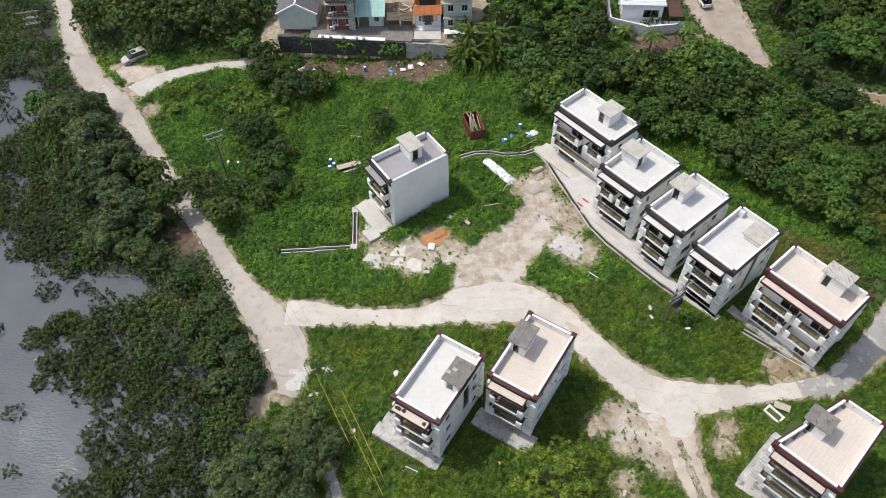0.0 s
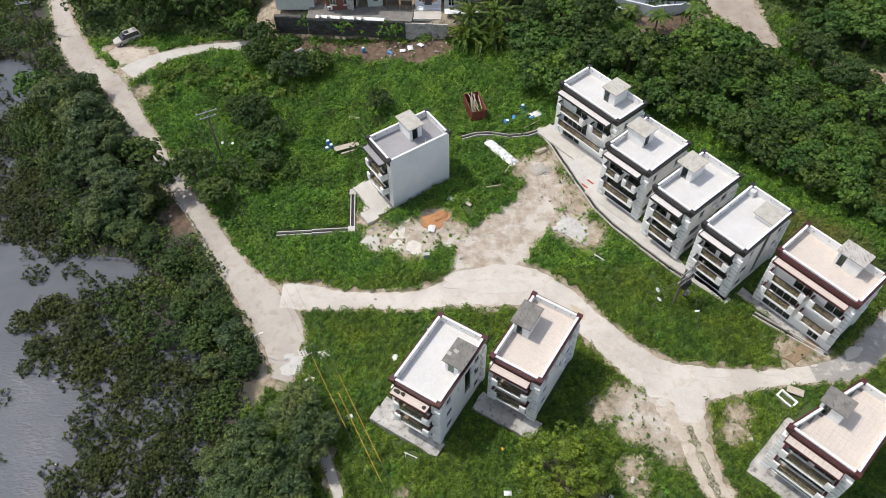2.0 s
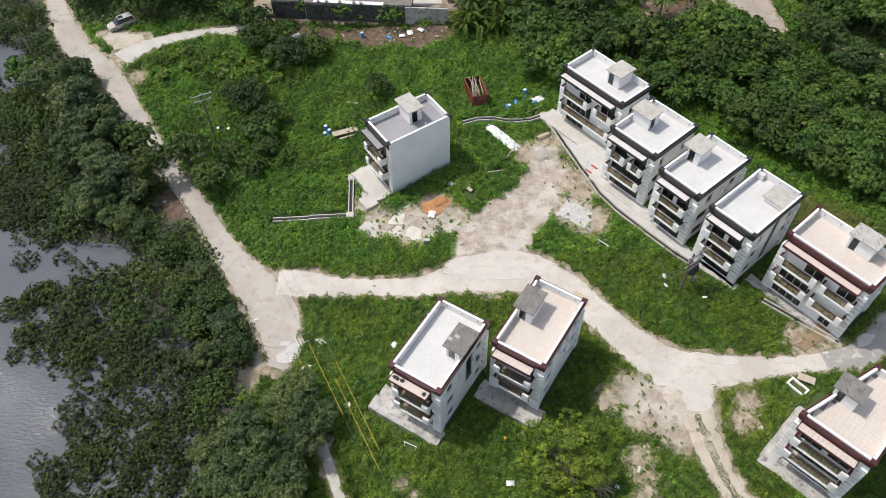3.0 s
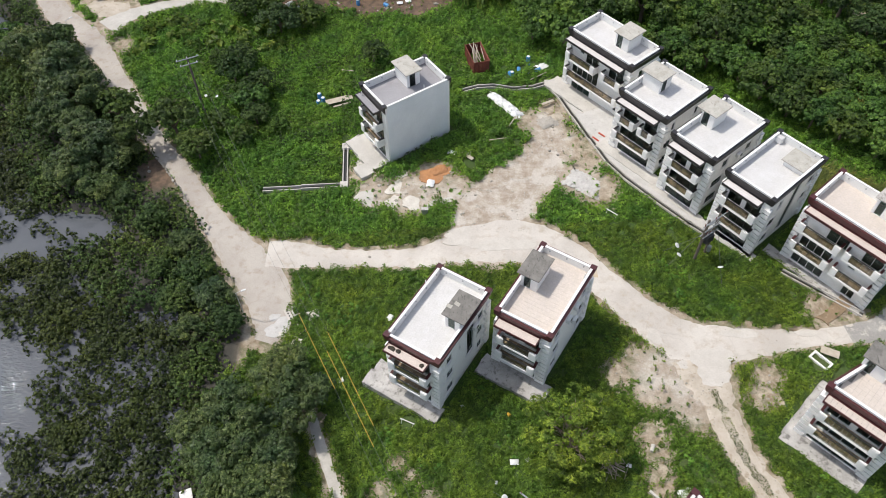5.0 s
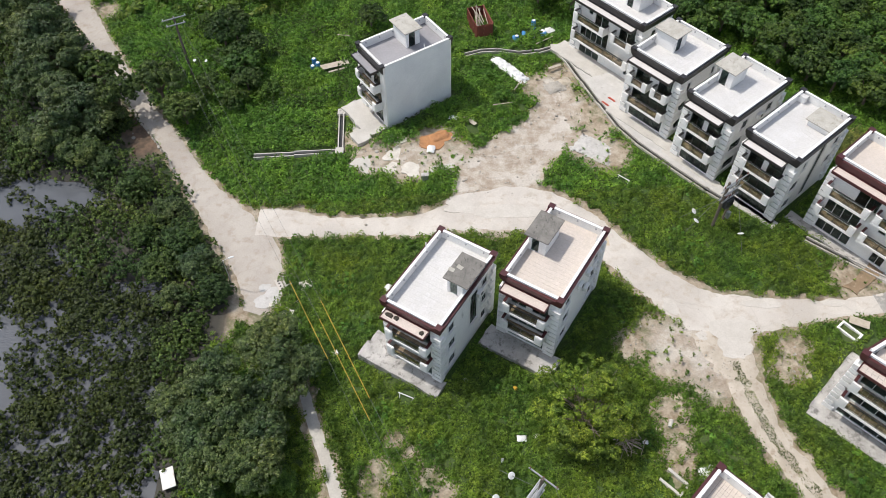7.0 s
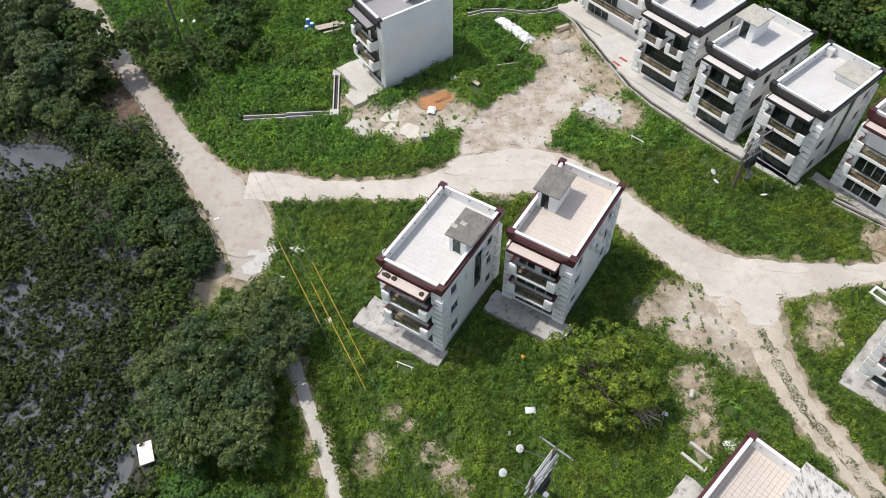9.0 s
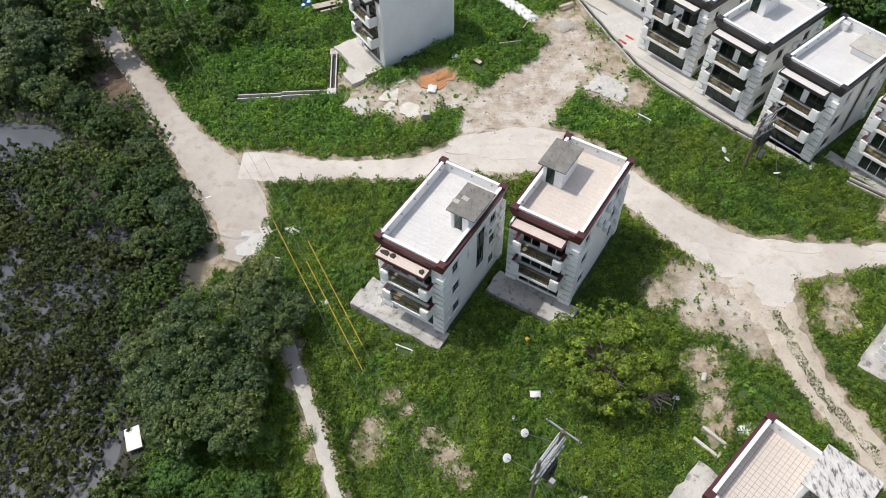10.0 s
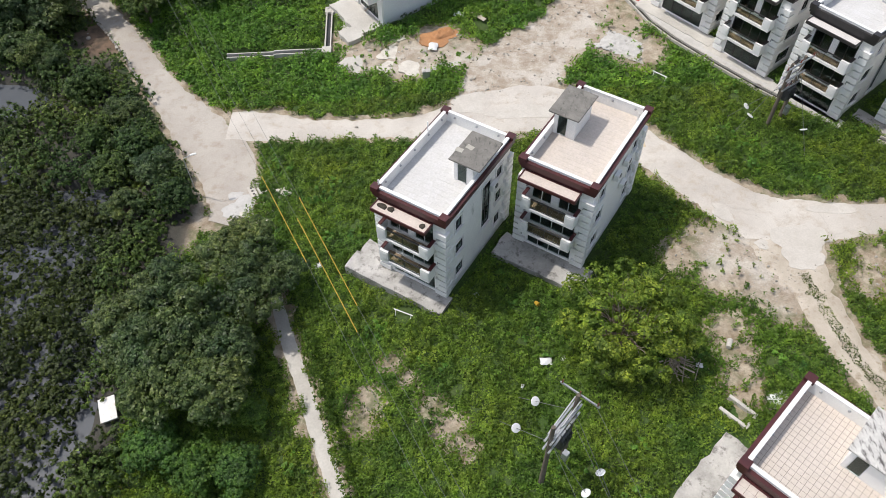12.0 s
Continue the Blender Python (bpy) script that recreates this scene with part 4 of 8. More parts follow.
SIDE3 = [(-3.3, -2.2, 0.9, 2.1, 2), (-3.3, -2.2, 3.6, 4.8, 2), (-3.3, -2.4, 6.3, 7.5, 2), (0.5, 1.8, 2.7, 7.4, 2, 1.6), (2.6, 3.5, 1.0, 2.2, 2), (2.6, 3.5, 3.7, 4.9, 2), (2.6, 3.5, 6.4, 7.5, 2)]
ROW3 = [(-3.6, -1.6, 0.8, 2.1, 3), (-3.6, -1.6, 3.5, 4.8, 3), (-2.6, -1.6, 6.3, 7.5, 2), (1.8, 2.8, 1.0, 2.2, 2), (1.8, 2.8, 3.7, 4.9, 2), (1.8, 2.8, 6.4, 7.5, 2)]
ROW4 = [(-3.6, -2.2, 0.8, 2.1, 3), (-3.6, -2.2, 3.5, 4.8, 3), (-2.8, -2.2, 6.3, 7.5, 1), (-0.2, 0.9, 0.6, 8.1, 1, 2.6), (2.8, 3.7, 3.7, 4.9, 2), (2.8, 3.7, 6.4, 7.5, 2)]
village_house("A", "black", "screed", (-2.99, 0.6, -0.23, 2.2), single_bay("A"), "white three-storey village house with charcoal trim and blank grey side wall", tile=0, canopy_top="screed", plain_side=True, frame="frame_dark", hoodmat="hood_pale", door="right")
village_house("F1", "maroon", "tile_white", (0.76, 3.3, -0.78, 2.56), single_bay("F1"), "white three-storey village house with maroon trim and white tiled roof", side_windows=SIDE3, tile=0.42, canopy_top="canopy_beige")
village_house("F2", "maroon", "tile_beige", (-3.05, -0.6, -0.68, 2.7), single_bay("F2"), "white three-storey village house with maroon trim and beige tiled roof", side_windows=[w for w in SIDE3 if w[3] < w[2] + 2], tile=0.42, canopy_top="canopy_beige")
e = HOUSES["R1"]["w"] / 2 - INSET
village_house("R1", "black", "tile_white", (-0.1, 2.6, -0.5, 2.7), dict(
    holes=[(-4.0, -0.6, 0.2, 2.35, 3, "glass_door"), (3.6, 4.6, 0.9, 1.8, 2), (-4.2, 0.4, STOREY + 0.05, STOREY + 2.35, 5, "glass_door"), (-3.2, -2.5, 2 * STOREY + 1.0, 2 * STOREY + 2.1, 1), (-2.1, 0.1, 2 * STOREY + 0.05, 2 * STOREY + 2.35, 2, "glass_door"), (1.9, 4.4, 2 * STOREY + 0.05, 2 * STOREY + 2.35, 2, "glass_door")],
    balconies=[(-4.8, 4.6, STOREY, 0.6), (-4.8, 0.3, 2 * STOREY, 0.7), (1.4, 4.7, 2 * STOREY, 0.7)], canopy=(-e + 0.3, e - 0.9)), "wide white three-storey village house with charcoal trim and pale roof", side_windows=[(-1.0, -0.2, 3.7, 4.9, 1), (-1.0, -0.2, 6.4, 7.5, 1)], hoodmat="hood_pale", canopy_top="canopy_top")
e = HOUSES["R2"]["w"] / 2 - INSET
village_house("R2", "black", "tile_white", (-3.5, -0.25, -0.8, 1.9), dict(
    holes=[(-2.4, 2.4, 0.2, 2.35, 4, "glass_door"), (-2.5, 2.5, STOREY + 0.05, STOREY + 2.35, 4, "glass_door"), (-2.5, -0.5, 2 * STOREY + 0.05, 2 * STOREY + 2.35, 2, "glass_door"), (0.7, 2.5, 2 * STOREY + 0.05, 2 * STOREY + 2.35, 2, "glass_door")],
    balconies=[(-2.9, 2.7, STOREY, 0.65), (-2.9, -0.1, 2 * STOREY, 0.65), (0.5, 2.7, 2 * STOREY, 0.6)], canopy=(-e + 0.3, e - 0.9)), "white three-storey village house with charcoal trim and pale roof", side_windows=[(w[0], w[1] - 0.4, *w[2:]) for w in ROW3], frame="frame_dark", hoodmat="hood_pale", canopy_top="canopy_top", door="right")
village_house("R3", "black", "tile_white", (-3.35, -0.6, -0.58, 2.53), single_bay("R3"), "white three-storey village house with charcoal trim and pale roof", side_windows=ROW3, frame="frame_dark", hoodmat="hood_pale", canopy_top="canopy_top")
village_house("R4", "black", "tile_white", (-0.2, 3.0, 1.05, 3.75), single_bay("R4"), "white three-storey village house with charcoal trim and low roof hatch", side_windows=ROW4, frame="frame_dark", hoodmat="hood_pale", canopy_top="canopy_top", hood_z=9.2)
e = HOUSES["R5"]["w"] / 2 - INSET
village_house("R5", "maroon", "tile_beige", (-0.45, 3.0, 0.55, 3.0), dict(
    holes=[(-4.1, -0.3, 0.2, 2.35, 4, "glass_door"), (2.2, 3.6, 0.2, 1.5, 2), (-4.1, -0.4, STOREY + 0.05, STOREY + 2.35, 4, "glass_door"), (1.5, 2.3, STOREY + 1.1, STOREY + 1.8, 1), (-1.9, 0.5, 2 * STOREY + 0.05, 2 * STOREY + 2.35, 2, "glass_door"), (2.2, 4.4, 2 * STOREY + 0.05, 2 * STOREY + 2.35, 2, "glass_door")],
    balconies=[(-4.7, -0.1, STOREY, 0.7), (0.4, 4.6, STOREY, 0.7), (-4.7, 0.2, 2 * STOREY, 0.7), (0.7, 4.7, 2 * STOREY, 0.7)], canopy=(-e + 0.3, e - 0.7)), "wide white three-storey village house with maroon trim and beige tiled roof", tile=0.45, canopy_top="canopy_beige", hoodmat="hood_peel", side_windows=[(-1.6, -0.6, 3.7, 4.9, 2), (-1.6, -0.6, 6.4, 7.5, 2)])
village_house("G", "maroon", "tile_beige", (-2.9, 0.0, -1.15, 1.25), single_bay("G", True), "white three-storey village house with maroon trim on a tapering plot", tile=0.48)
village_house("H", "maroon", "tile_beige", (0.0, 3.5, 0.15, 3.55), single_bay("H", True), "white three-storey village house with maroon trim and peeling stair hood", tile=0.34, hoodmat="hood_worn")


def air_conditioner(key, u, z, side="right"):
    """An outdoor unit on brackets on a house's side wall."""
    s = HOUSES[key]
    hw = s["w"] / 2 - INSET
    t = thing("air_conditioner", "white outdoor air conditioner on a house wall", "air conditioner", pose(*s["at"], s["z"], 0, 0, s["turn"]) @ pose(hw + 0.02, u, z), "outdoor units")
    part("case", boxed(0.05, 0.40, -0.42, 0.42, 0.0, 0.58, bevel=0.02), "coping", t)
    part("grille", tube(bmesh.new(), (0.401, 0.08, 0.29), (0.42, 0.08, 0.29), 0.22, 0.22, 14), "frame_dark", t, "dark fan grille")
    for k in (-0.3, 0.3):
        part("bracket", boxed(-0.02, 0.42, k - 0.02, k + 0.02, -0.05, -0.002), "steel", t)


for key, u, z in (("F2", -0.6, 6.6), ("F2", 1.2, 6.6), ("F2", 1.4, 3.9), ("F1", 1.9, 6.3), ("R5", 1.4, 4.6), ("R5", 1.6, 7.1), ("R3", 0.4, 6.6), ("G", -3.0, 6.4)):
    air_conditioner(key, u, z)


def on_roof(key, x, y, z):
    s = HOUSES[key]
    return pose(*s["at"], s["z"], 0, 0, s["turn"]) @ pose(x, y, z)


for key, x, y, lean, high in (("F2", 2.5, 3.2, 8, 1.8), ("A", 2.4, 1.2, 0, 1.4), ("F1", -2.75, 2.0, 3, 1.9), ("F1", -2.7, -4.5, 0, 1.5), ("G", -3.4, -4.6, 0, 1.4), ("A", -1.9, -5.3, 4, 0.6)):
    ob = link_mesh("vent_pipe", tube(bmesh.new(), (0, 0, 0), (0, 0, high), 0.05, 0.05, 8), "coping")
    ob.matrix_world = on_roof(key, x, y, ROOF + 0.1) @ pose(0, 0, 0, lean, lean * 0.6, 0)
    tagged(ob, "white plastic vent pipe standing on a roof", "pipe", "roof pipes")
M["muck"] = surface("dark_roof_muck", (0.055, 0.045, 0.032), (0.035, 0.03, 0.022), 0.9, 2.5, 14, 0.4)
tank = thing("water_tank", "small white water tank in a roof corner", "tank", on_roof("R4", -2.35, 4.1, ROOF + 0.117))
part("tank", boxed(-0.4, 0.4, -0.3, 0.3, 0.0, 0.75, bevel=0.04), "coping", tank)
part("lid", boxed(-0.42, 0.42, -0.32, 0.32, 0.752, 0.8, bevel=0.015), "tile_white", tank)
for key, x, y, w in (("F1", -1.9, -5.3, 0.95), ("F1", -1.2, -5.25, 0.6), ("F1", 1.5, -5.4, 0.5)):
    bm = bmesh.new()
    bmesh.ops.create_icosphere(bm, subdivisions=2, radius=1.0)
    for vv in bm.verts:
        vv.co *= 0.8 + 0.35 * noise.noise(vv.co * 1.7)
        vv.co = Vector((vv.co.x * w * 0.6, vv.co.y * 0.28, max(0, vv.co.z) * 0.14))
    ob = link_mesh("dirt_mound", bm, "muck")
    ob.matrix_world = on_roof(key, x, y, ROOF + 0.05)
    tagged(ob, "small heap of dark dirt on a canopy", "dirt", "dirt heaps")
for x, y, t in ((0.98, 0.35, 4), (1.5, 0.95, -6)):
    ob = link_mesh("tile_offcut", boxed(-0.28, 0.28, -0.2, 0.2, 0, 0.02), "hood_pale")
    ob.matrix_world = on_roof("F1", x, y, HOODTOP + 0.001) @ pose(0, 0, 0, 0, 0, t)
    tagged(ob, "pale square tile lying on a stair hood", "tile", "loose roof tiles")


# ---- growth ----
rng = np.random.default_rng(5)


def leaf_mesh(name, p, n, length, width, material, r, droop=0.15):
    v, f = leaf_arrays(p, n, length, width, r, droop)
    return mesh_from(name, v, f, material)


def unit(r, k):
    v = r.normal(size=(k, 3))
    return v / np.linalg.norm(v, axis=1, keepdims=True)


def rosettes(r, clumps, per, rad, size, skirt=-0.35):
    """Places and facings of leaves gathered in small domes on the outside of a ball."""
    d = unit(r, clumps)
    d[:, 2] = np.where(d[:, 2] < skirt, -d[:, 2], d[:, 2])
    c = d * rad * r.uniform(0.8, 1.08, (clumps, 1))
    own = np.repeat(d, per, 0)
    e = unit(r, clumps * per) + own * 0.9 + np.array([0, 0, 0.25])
    e /= np.linalg.norm(e, axis=1, keepdims=True)
    span = np.repeat(size * r.uniform(0.7, 1.35, clumps), per)[:, None]
    return np.repeat(c, per, 0) + e * span, e + own * 0.25 + np.array([0, 0, 0.2]) + r.normal(size=(clumps * per, 3)) * 0.28


def crown_mesh(seed, material, lobes, leaves, leaf, flat=0.75, spread=0.62, tight=1.0, bunch=0.075):
    """A crown of radius 1: many small clumps of leaves on the outsides of uneven lobes."""
    r = np.random.default_rng(seed)
    P, N = [], []
    for k in range(lobes):
        u = unit(r, 1)[0]
        u[2] = abs(u[2]) * 0.9 - 0.12
        c = u * spread * r.uniform(0.6, 1.06) if k else np.array([0, 0, 0.1])
        rad = r.uniform(0.72, 1.26) * 1.8 * tight / math.sqrt(lobes)
        q, m = rosettes(r, max(4, leaves // (lobes * 14)), 14, rad, bunch)
        P.append(c + q)
        N.append(m)
    P, N = np.vstack(P), np.vstack(N)
    P[:, 2] *= flat
    s = r.uniform(0.7, 1.3, len(P))
    return leaf_mesh("crown", P, N, leaf * s, leaf * 0.75 * s, material, r)


def trunk_mesh(seed, height):
    r = np.random.default_rng(seed)
    bm = bmesh.new()
    top = Vector((r.normal() * 0.06, r.normal() * 0.06, 0.1))
    tube(bm, (0, 0, -height), top * 0.5, 0.075, 0.05, 7)
    for k in range(6):
        a = k * 1.05 + r.uniform(-0.4, 0.4)
        tip = Vector((math.cos(a) * 0.55, math.sin(a) * 0.55, r.uniform(0.05, 0.4)))
        start = Vector((0, 0, -height * r.uniform(0.1, 0.45)))
        tube(bm, start, start.lerp(tip, 0.6), 0.038, 0.024, 5)
        tube(bm, start.lerp(tip, 0.6), tip, 0.024, 0.008, 5)
    me = bpy.data.meshes.new("trunk")
    bm.to_mesh(me)
    bm.free()
    me.materials.append(M["bark"])
    return me


KINDS = {
    "broad": ([crown_mesh(100 + k, "tree", 26, 4300, 0.112, 0.75, 0.84, 0.82, 0.09) for k in range(5)], [trunk_mesh(k, 1.3) for k in range(5)], "dark green broadleaf tree"),
    "dull": ([crown_mesh(200 + k, "tree_dull", 40, 12000, 0.068, 0.8, 0.86, 0.72, 0.085) for k in range(4)], [trunk_mesh(k + 9, 1.2) for k in range(4)], "grey-green leafy shore tree"),
    "vineclad": ([crown_mesh(300 + k, "creeper_tree", 24, 4300, 0.112, 0.7, 0.84, 0.82, 0.09) for k in range(3)], [trunk_mesh(k + 19, 1.2) for k in range(3)], "bright green tree draped with creepers"),
    "shade": ([crown_mesh(500 + k, "shrub", 36, 8000, 0.088, 0.75, 0.86, 0.82) for k in range(3)], [trunk_mesh(k + 41, 1.2) for k in range(3)], "dark leafy tree beside the lane"),
    "lush": ([crown_mesh(600 + k, "creeper_tree", 34, 9000, 0.078, 0.7, 0.8, 0.8) for k in range(2)], [trunk_mesh(k + 51, 1.2) for k in range(2)], "bright green shrubby tree by the footpath"),
    "light": ([crown_mesh(400, "tree_light", 70, 20000, 0.040, 0.62, 0.98, 0.66, 0.055)], [trunk_mesh(31, 1.2)], "yellow-green spreading tree in open scrub"),
}


def tree(kind, x, y, radius, lift, group="", label=""):
    crowns, trunks, text = KINDS[kind]
    k = int(rng.integers(len(crowns)))
    z = float(base_z(np.array(x), np.array(y)))
    sx = radius * rng.uniform(0.92, 1.1)
    t = thing("tree", label or text, "tree", None, group or "trees round the houses")
    # stretch is part of the pose of each part, so that trunks reach the earth
    t.matrix_world = pose(x, y, z, 0, 0, float(rng.uniform(0, 360)))
    c = again("crown", crowns[k], t)
    c.matrix_local = Matrix.LocRotScale((0, 0, lift), None, (sx, radius, radius * rng.uniform(0.85, 1.1)))
    b = again("trunk", trunks[k], t)
    b.matrix_local = Matrix.LocRotScale((0, 0, lift), None, (radius, radius, (lift + 0.5) / (1.3 if kind == "broad" else 1.2)))
    return t


GROVE = [("dull", -17.3, 38.6, 2.8, 3.4), ("dull", -21.8, 36.3, 3.0, 3.2), ("dull", -15.3, 34.6, 2.6, 3.2), ("dull", -19.3, 32.8, 3.2, 3.6), ("dull", -22.5, 31.0, 2.8, 3.2), ("dull", -16.6, 30.2, 2.8, 3.0), ("dull", -16.8, 27.2, 2.9, 3.3), ("dull", -20.4, 27.8, 3.0, 3.2), ("dull", -25.0, 33.6, 2.6, 2.8), ("lush", -20.6, 24.2, 2.2, 1.8), ("lush", -14.8, 22.4, 1.9, 1.6), ("lush", -17.8, 22.6, 2.0, 1.5), ("lush", -19.4, 30.2, 1.4, 2.6), ("dull", -16.4, 40.6, 2.6, 3.0), ("dull", -13.4, 37.6, 2.0, 2.6), ("lush", -14.6, 26.8, 1.5, 1.0)]
LANE = [("shade", -35.6, 77.2, 3.4, 4.2), ("broad", -43.8, 80.2, 3.2, 3.6), ("dull", -45.4, 73.4, 4.2, 3.6), ("dull", -47.2, 70.0, 3.6, 3.0), ("dull", -54.0, 88.6, 4.4, 3.8), ("dull", -60.4, 93.4, 3.8, 3.4), ("dull", -50.6, 83.2, 4.4, 3.6), ("vineclad", -65.6, 98.4, 3.2, 2.8), ("shade", -56.6, 97.6, 2.4, 2.6),
        ("broad", -63.2, 118.6, 4.0, 4.2), ("broad", -53.6, 119.0, 5.0, 4.8), ("broad", -45.2, 119.6, 4.8, 4.6), ("broad", -38.4, 117.0, 4.2, 4.4), ("broad", -30.2, 109.0, 3.0, 3.0), ("vineclad", -42.5, 124.5, 4.4, 4.2), ("broad", -58.5, 123.5, 4.4, 4.6), ("broad", -49.0, 114.8, 3.0, 3.6), ("broad", -33.6, 121.5, 3.8, 4.2), ("broad", -49.5, 125.5, 4.6, 4.8), ("broad", -35.5, 127.5, 4.0, 4.2), ("vineclad", -34.8, 113.4, 2.6, 2.8), ("broad", -27.0, 106.4, 2.2, 2.4)]
BANKSIDE = [("shade", -24.2, 47.2, 2.2, 1.2), ("dull", -26.4, 50.8, 2.3, 1.2), ("shade", -29.0, 54.6, 2.3, 1.2), ("dull", -31.4, 58.6, 2.2, 1.0), ("dull", -28.4, 46.6, 2.0, 1.2), ("shade", -30.6, 50.6, 2.2, 1.2), ("shade", -33.4, 55.0, 2.0, 1.0), ("dull", -42.4, 72.4, 3.2, 2.6), ("dull", -43.2, 67.6, 2.8, 2.0), ("dull", -40.8, 66.6, 2.0, 1.4), ("shade", -35.4, 62.0, 2.6, 1.2), ("shade", -40.4, 75.2, 3.0, 4.0), ("shade", -32.0, 73.4, 2.6, 3.4), ("dull", -48.6, 77.6, 3.2, 2.8), ("shade", -24.5, 100.8, 3.4, 2.6), ("shade", -28.4, 90.6, 2.4, 3.2), ("shade", -25.2, 86.5, 2.2, 2.6), ("shade", -25.4, 80.2, 2.2, 2.0), ("broad", -26.6, 77.0, 2.0, 1.6), ("vineclad", -22.4, 79.0, 1.7, 1.0), ("broad", -31.0, 92.0, 2.0, 1.8), ("dull", -52.5, 80.0, 3.4, 2.8)]
for spec in GROVE + LANE + BANKSIDE:
    tree(*spec, group="trees along the shore lane")
for x, y, rad, lift in ((60.4, 99.6, 3.8, 4.0), (62.8, 94.6, 3.4, 3.4), (59.0, 103.2, 3.0, 3.4)):
    tree("shade", x, y, rad, lift, "lone trees", "dark dense tree beside the dirt track")
tree("light", 11.8, 31.6, 4.9, 3.1, "lone trees")
tree("broad", -29.6, 88.6, 2.6, 3.6, "lone trees", "dark narrow tree in the meadow")
tree("broad", -27.6, 84.4, 2.4, 2.4, "lone trees", "dark narrow tree in the meadow")
tree("broad", -9.8, 92.2, 2.2, 2.2, "lone trees", "dark feathery tree in the meadow")
tree("broad", -20.8, 103.0, 3.0, 2.0, "lone trees", "dark tree above the rubble bank")


for x, y, rad, lift in ((-29.0, 92.0, 2.4, 2.6), (-26.2, 83.0, 2.6, 2.6), (-30.0, 79.5, 2.2, 1.8), (-32.6, 75.0, 2.2, 1.6), (-27.5, 78.0, 2.0, 1.5), (-32.6, 93.6, 1.8, 1.4), (-30.6, 105.0, 2.6, 2.4), (-25.4, 107.4, 2.4, 2.2)):
    tree("vineclad" if x > -28 else "broad", x, y, rad, lift, "scrub trees in the meadow", "dark scrub tree half smothered in creepers")


def clear_at(x, y, margin):
    a, b = np.array(x), np.array(y)
    return float(min(ways_gap(a, b), house_gap(a, b), paved_gap(a, b))) > margin


def wooded(x, y):
    """How likely woods are at a place."""
    if (x > 13 and y > 94 - (x - 13) * 0.3 or y > 113) and y < 134:
        if (26 < x < 59 and y > 103.5) or (x < 9 and y > 107):
            return 0.0
        return 1.0
    if x > 30 and y > 96 - (x - 24) * 0.98 + 3 and x < 88 and y < 132:
        return 0.9
    return 0.0


spots = []
for _ in range(14000):
    x, y = float(rng.uniform(8, 92)), float(rng.uniform(50, 134))
    if x > 34 + 0.47 * y or rng.random() > wooded(x, y) or not clear_at(x, y, 2.2) or min(float(way_gap(np.array(x), np.array(y), w)) for w in (PARKING, HILLWAY)) < (7.0 if x < 62 and y < 111 else 4.6):
        continue
    rad = float(rng.uniform(2.2, 4.6))
    if all((x - a) ** 2 + (y - b) ** 2 > (0.56 * (rad + c)) ** 2 for a, b, c in spots):
        spots.append((x, y, rad))
for x, y, rad in spots:
    low = x > 52 and y < 92
    kind = "broad" if rng.random() < (0.30 if low else 0.46) else "vineclad"
    tree(kind, x, y, rad * (0.8 if low else 1.0), rad * (0.55 if low else 0.95) + 0.4, "woods behind the houses")


# low creepers over the meadows
def sward(x, y):
    """Height of the growth above the earth, in swells, lumps and tussocks."""
    swell = 0.30 * ripple(x, y, 3, 9.0) * (1 + smooth((y - 62) / 10))
    return np.clip(0.32 + swell + 0.26 * ripple(x, y, 14, 2.6) + 0.16 * ripple(x, y, 15, 1.1), 0.05, 1.5)


def carpet(name, count, x0, x1, y0, y1, keep, leaf, material, label, high, seed, category="undergrowth", upright=0.55):
    r = np.random.default_rng(seed)
    x, y = r.uniform(x0, x1, count), r.uniform(y0, y1, count)
    ok = keep(x, y, r)
    x, y = x[ok], y[ok]
    h = sward(x, y)
    z = base_z(x, y) + h * high * r.uniform(0.45, 1.05, len(x)) + 0.04
    lean = [(h - sward(x + 0.2, y)) / 0.2 * high, (h - sward(x, y + 0.2)) / 0.2 * high]
    n = np.stack([lean[0] + r.normal(size=len(x)) * upright, lean[1] + r.normal(size=len(x)) * upright, np.ones(len(x))], 1)
    s = r.uniform(0.65, 1.4, len(x)) * leaf
    me = leaf_mesh(name, np.stack([x, y, z], 1), n, s, s * 0.8, material, r)
    return tagged(new(name, me), label, category, kind="stuff")


def tufts(name, count, x0, x1, y0, y1, keep, rad, per, leaf, material, label, seed, high=1.5):
    """Small leafy domes standing close together in the growth."""
    r = np.random.default_rng(seed)
    x, y = r.uniform(x0, x1, count), r.uniform(y0, y1, count)
    ok = keep(x, y, r)
    x, y = x[ok], y[ok]
    s = r.uniform(*rad, len(x))
    tall = s * r.uniform(0.9, 1.7, len(x))
    foot = base_z(x, y) + sward(x, y) * high * 0.45
    k = len(x) * per
    d = unit(r, k)
    d[:, 2] = np.abs(d[:, 2])
    size = np.repeat(np.stack([s, s, tall], 1), per, 0)
    p = np.repeat(np.stack([x, y, foot], 1), per, 0) + d * size * r.uniform(0.7, 1.1, (k, 1))
    n = d / size * size[:, 2:] + np.array([0, 0, 0.5]) + r.normal(size=(k, 3)) * 0.4
    L = r.uniform(0.65, 1.35, k) * leaf
    return tagged(new(name, leaf_mesh(name, p, n, L, L * 0.8, material, r)), label, "undergrowth", kind="stuff")


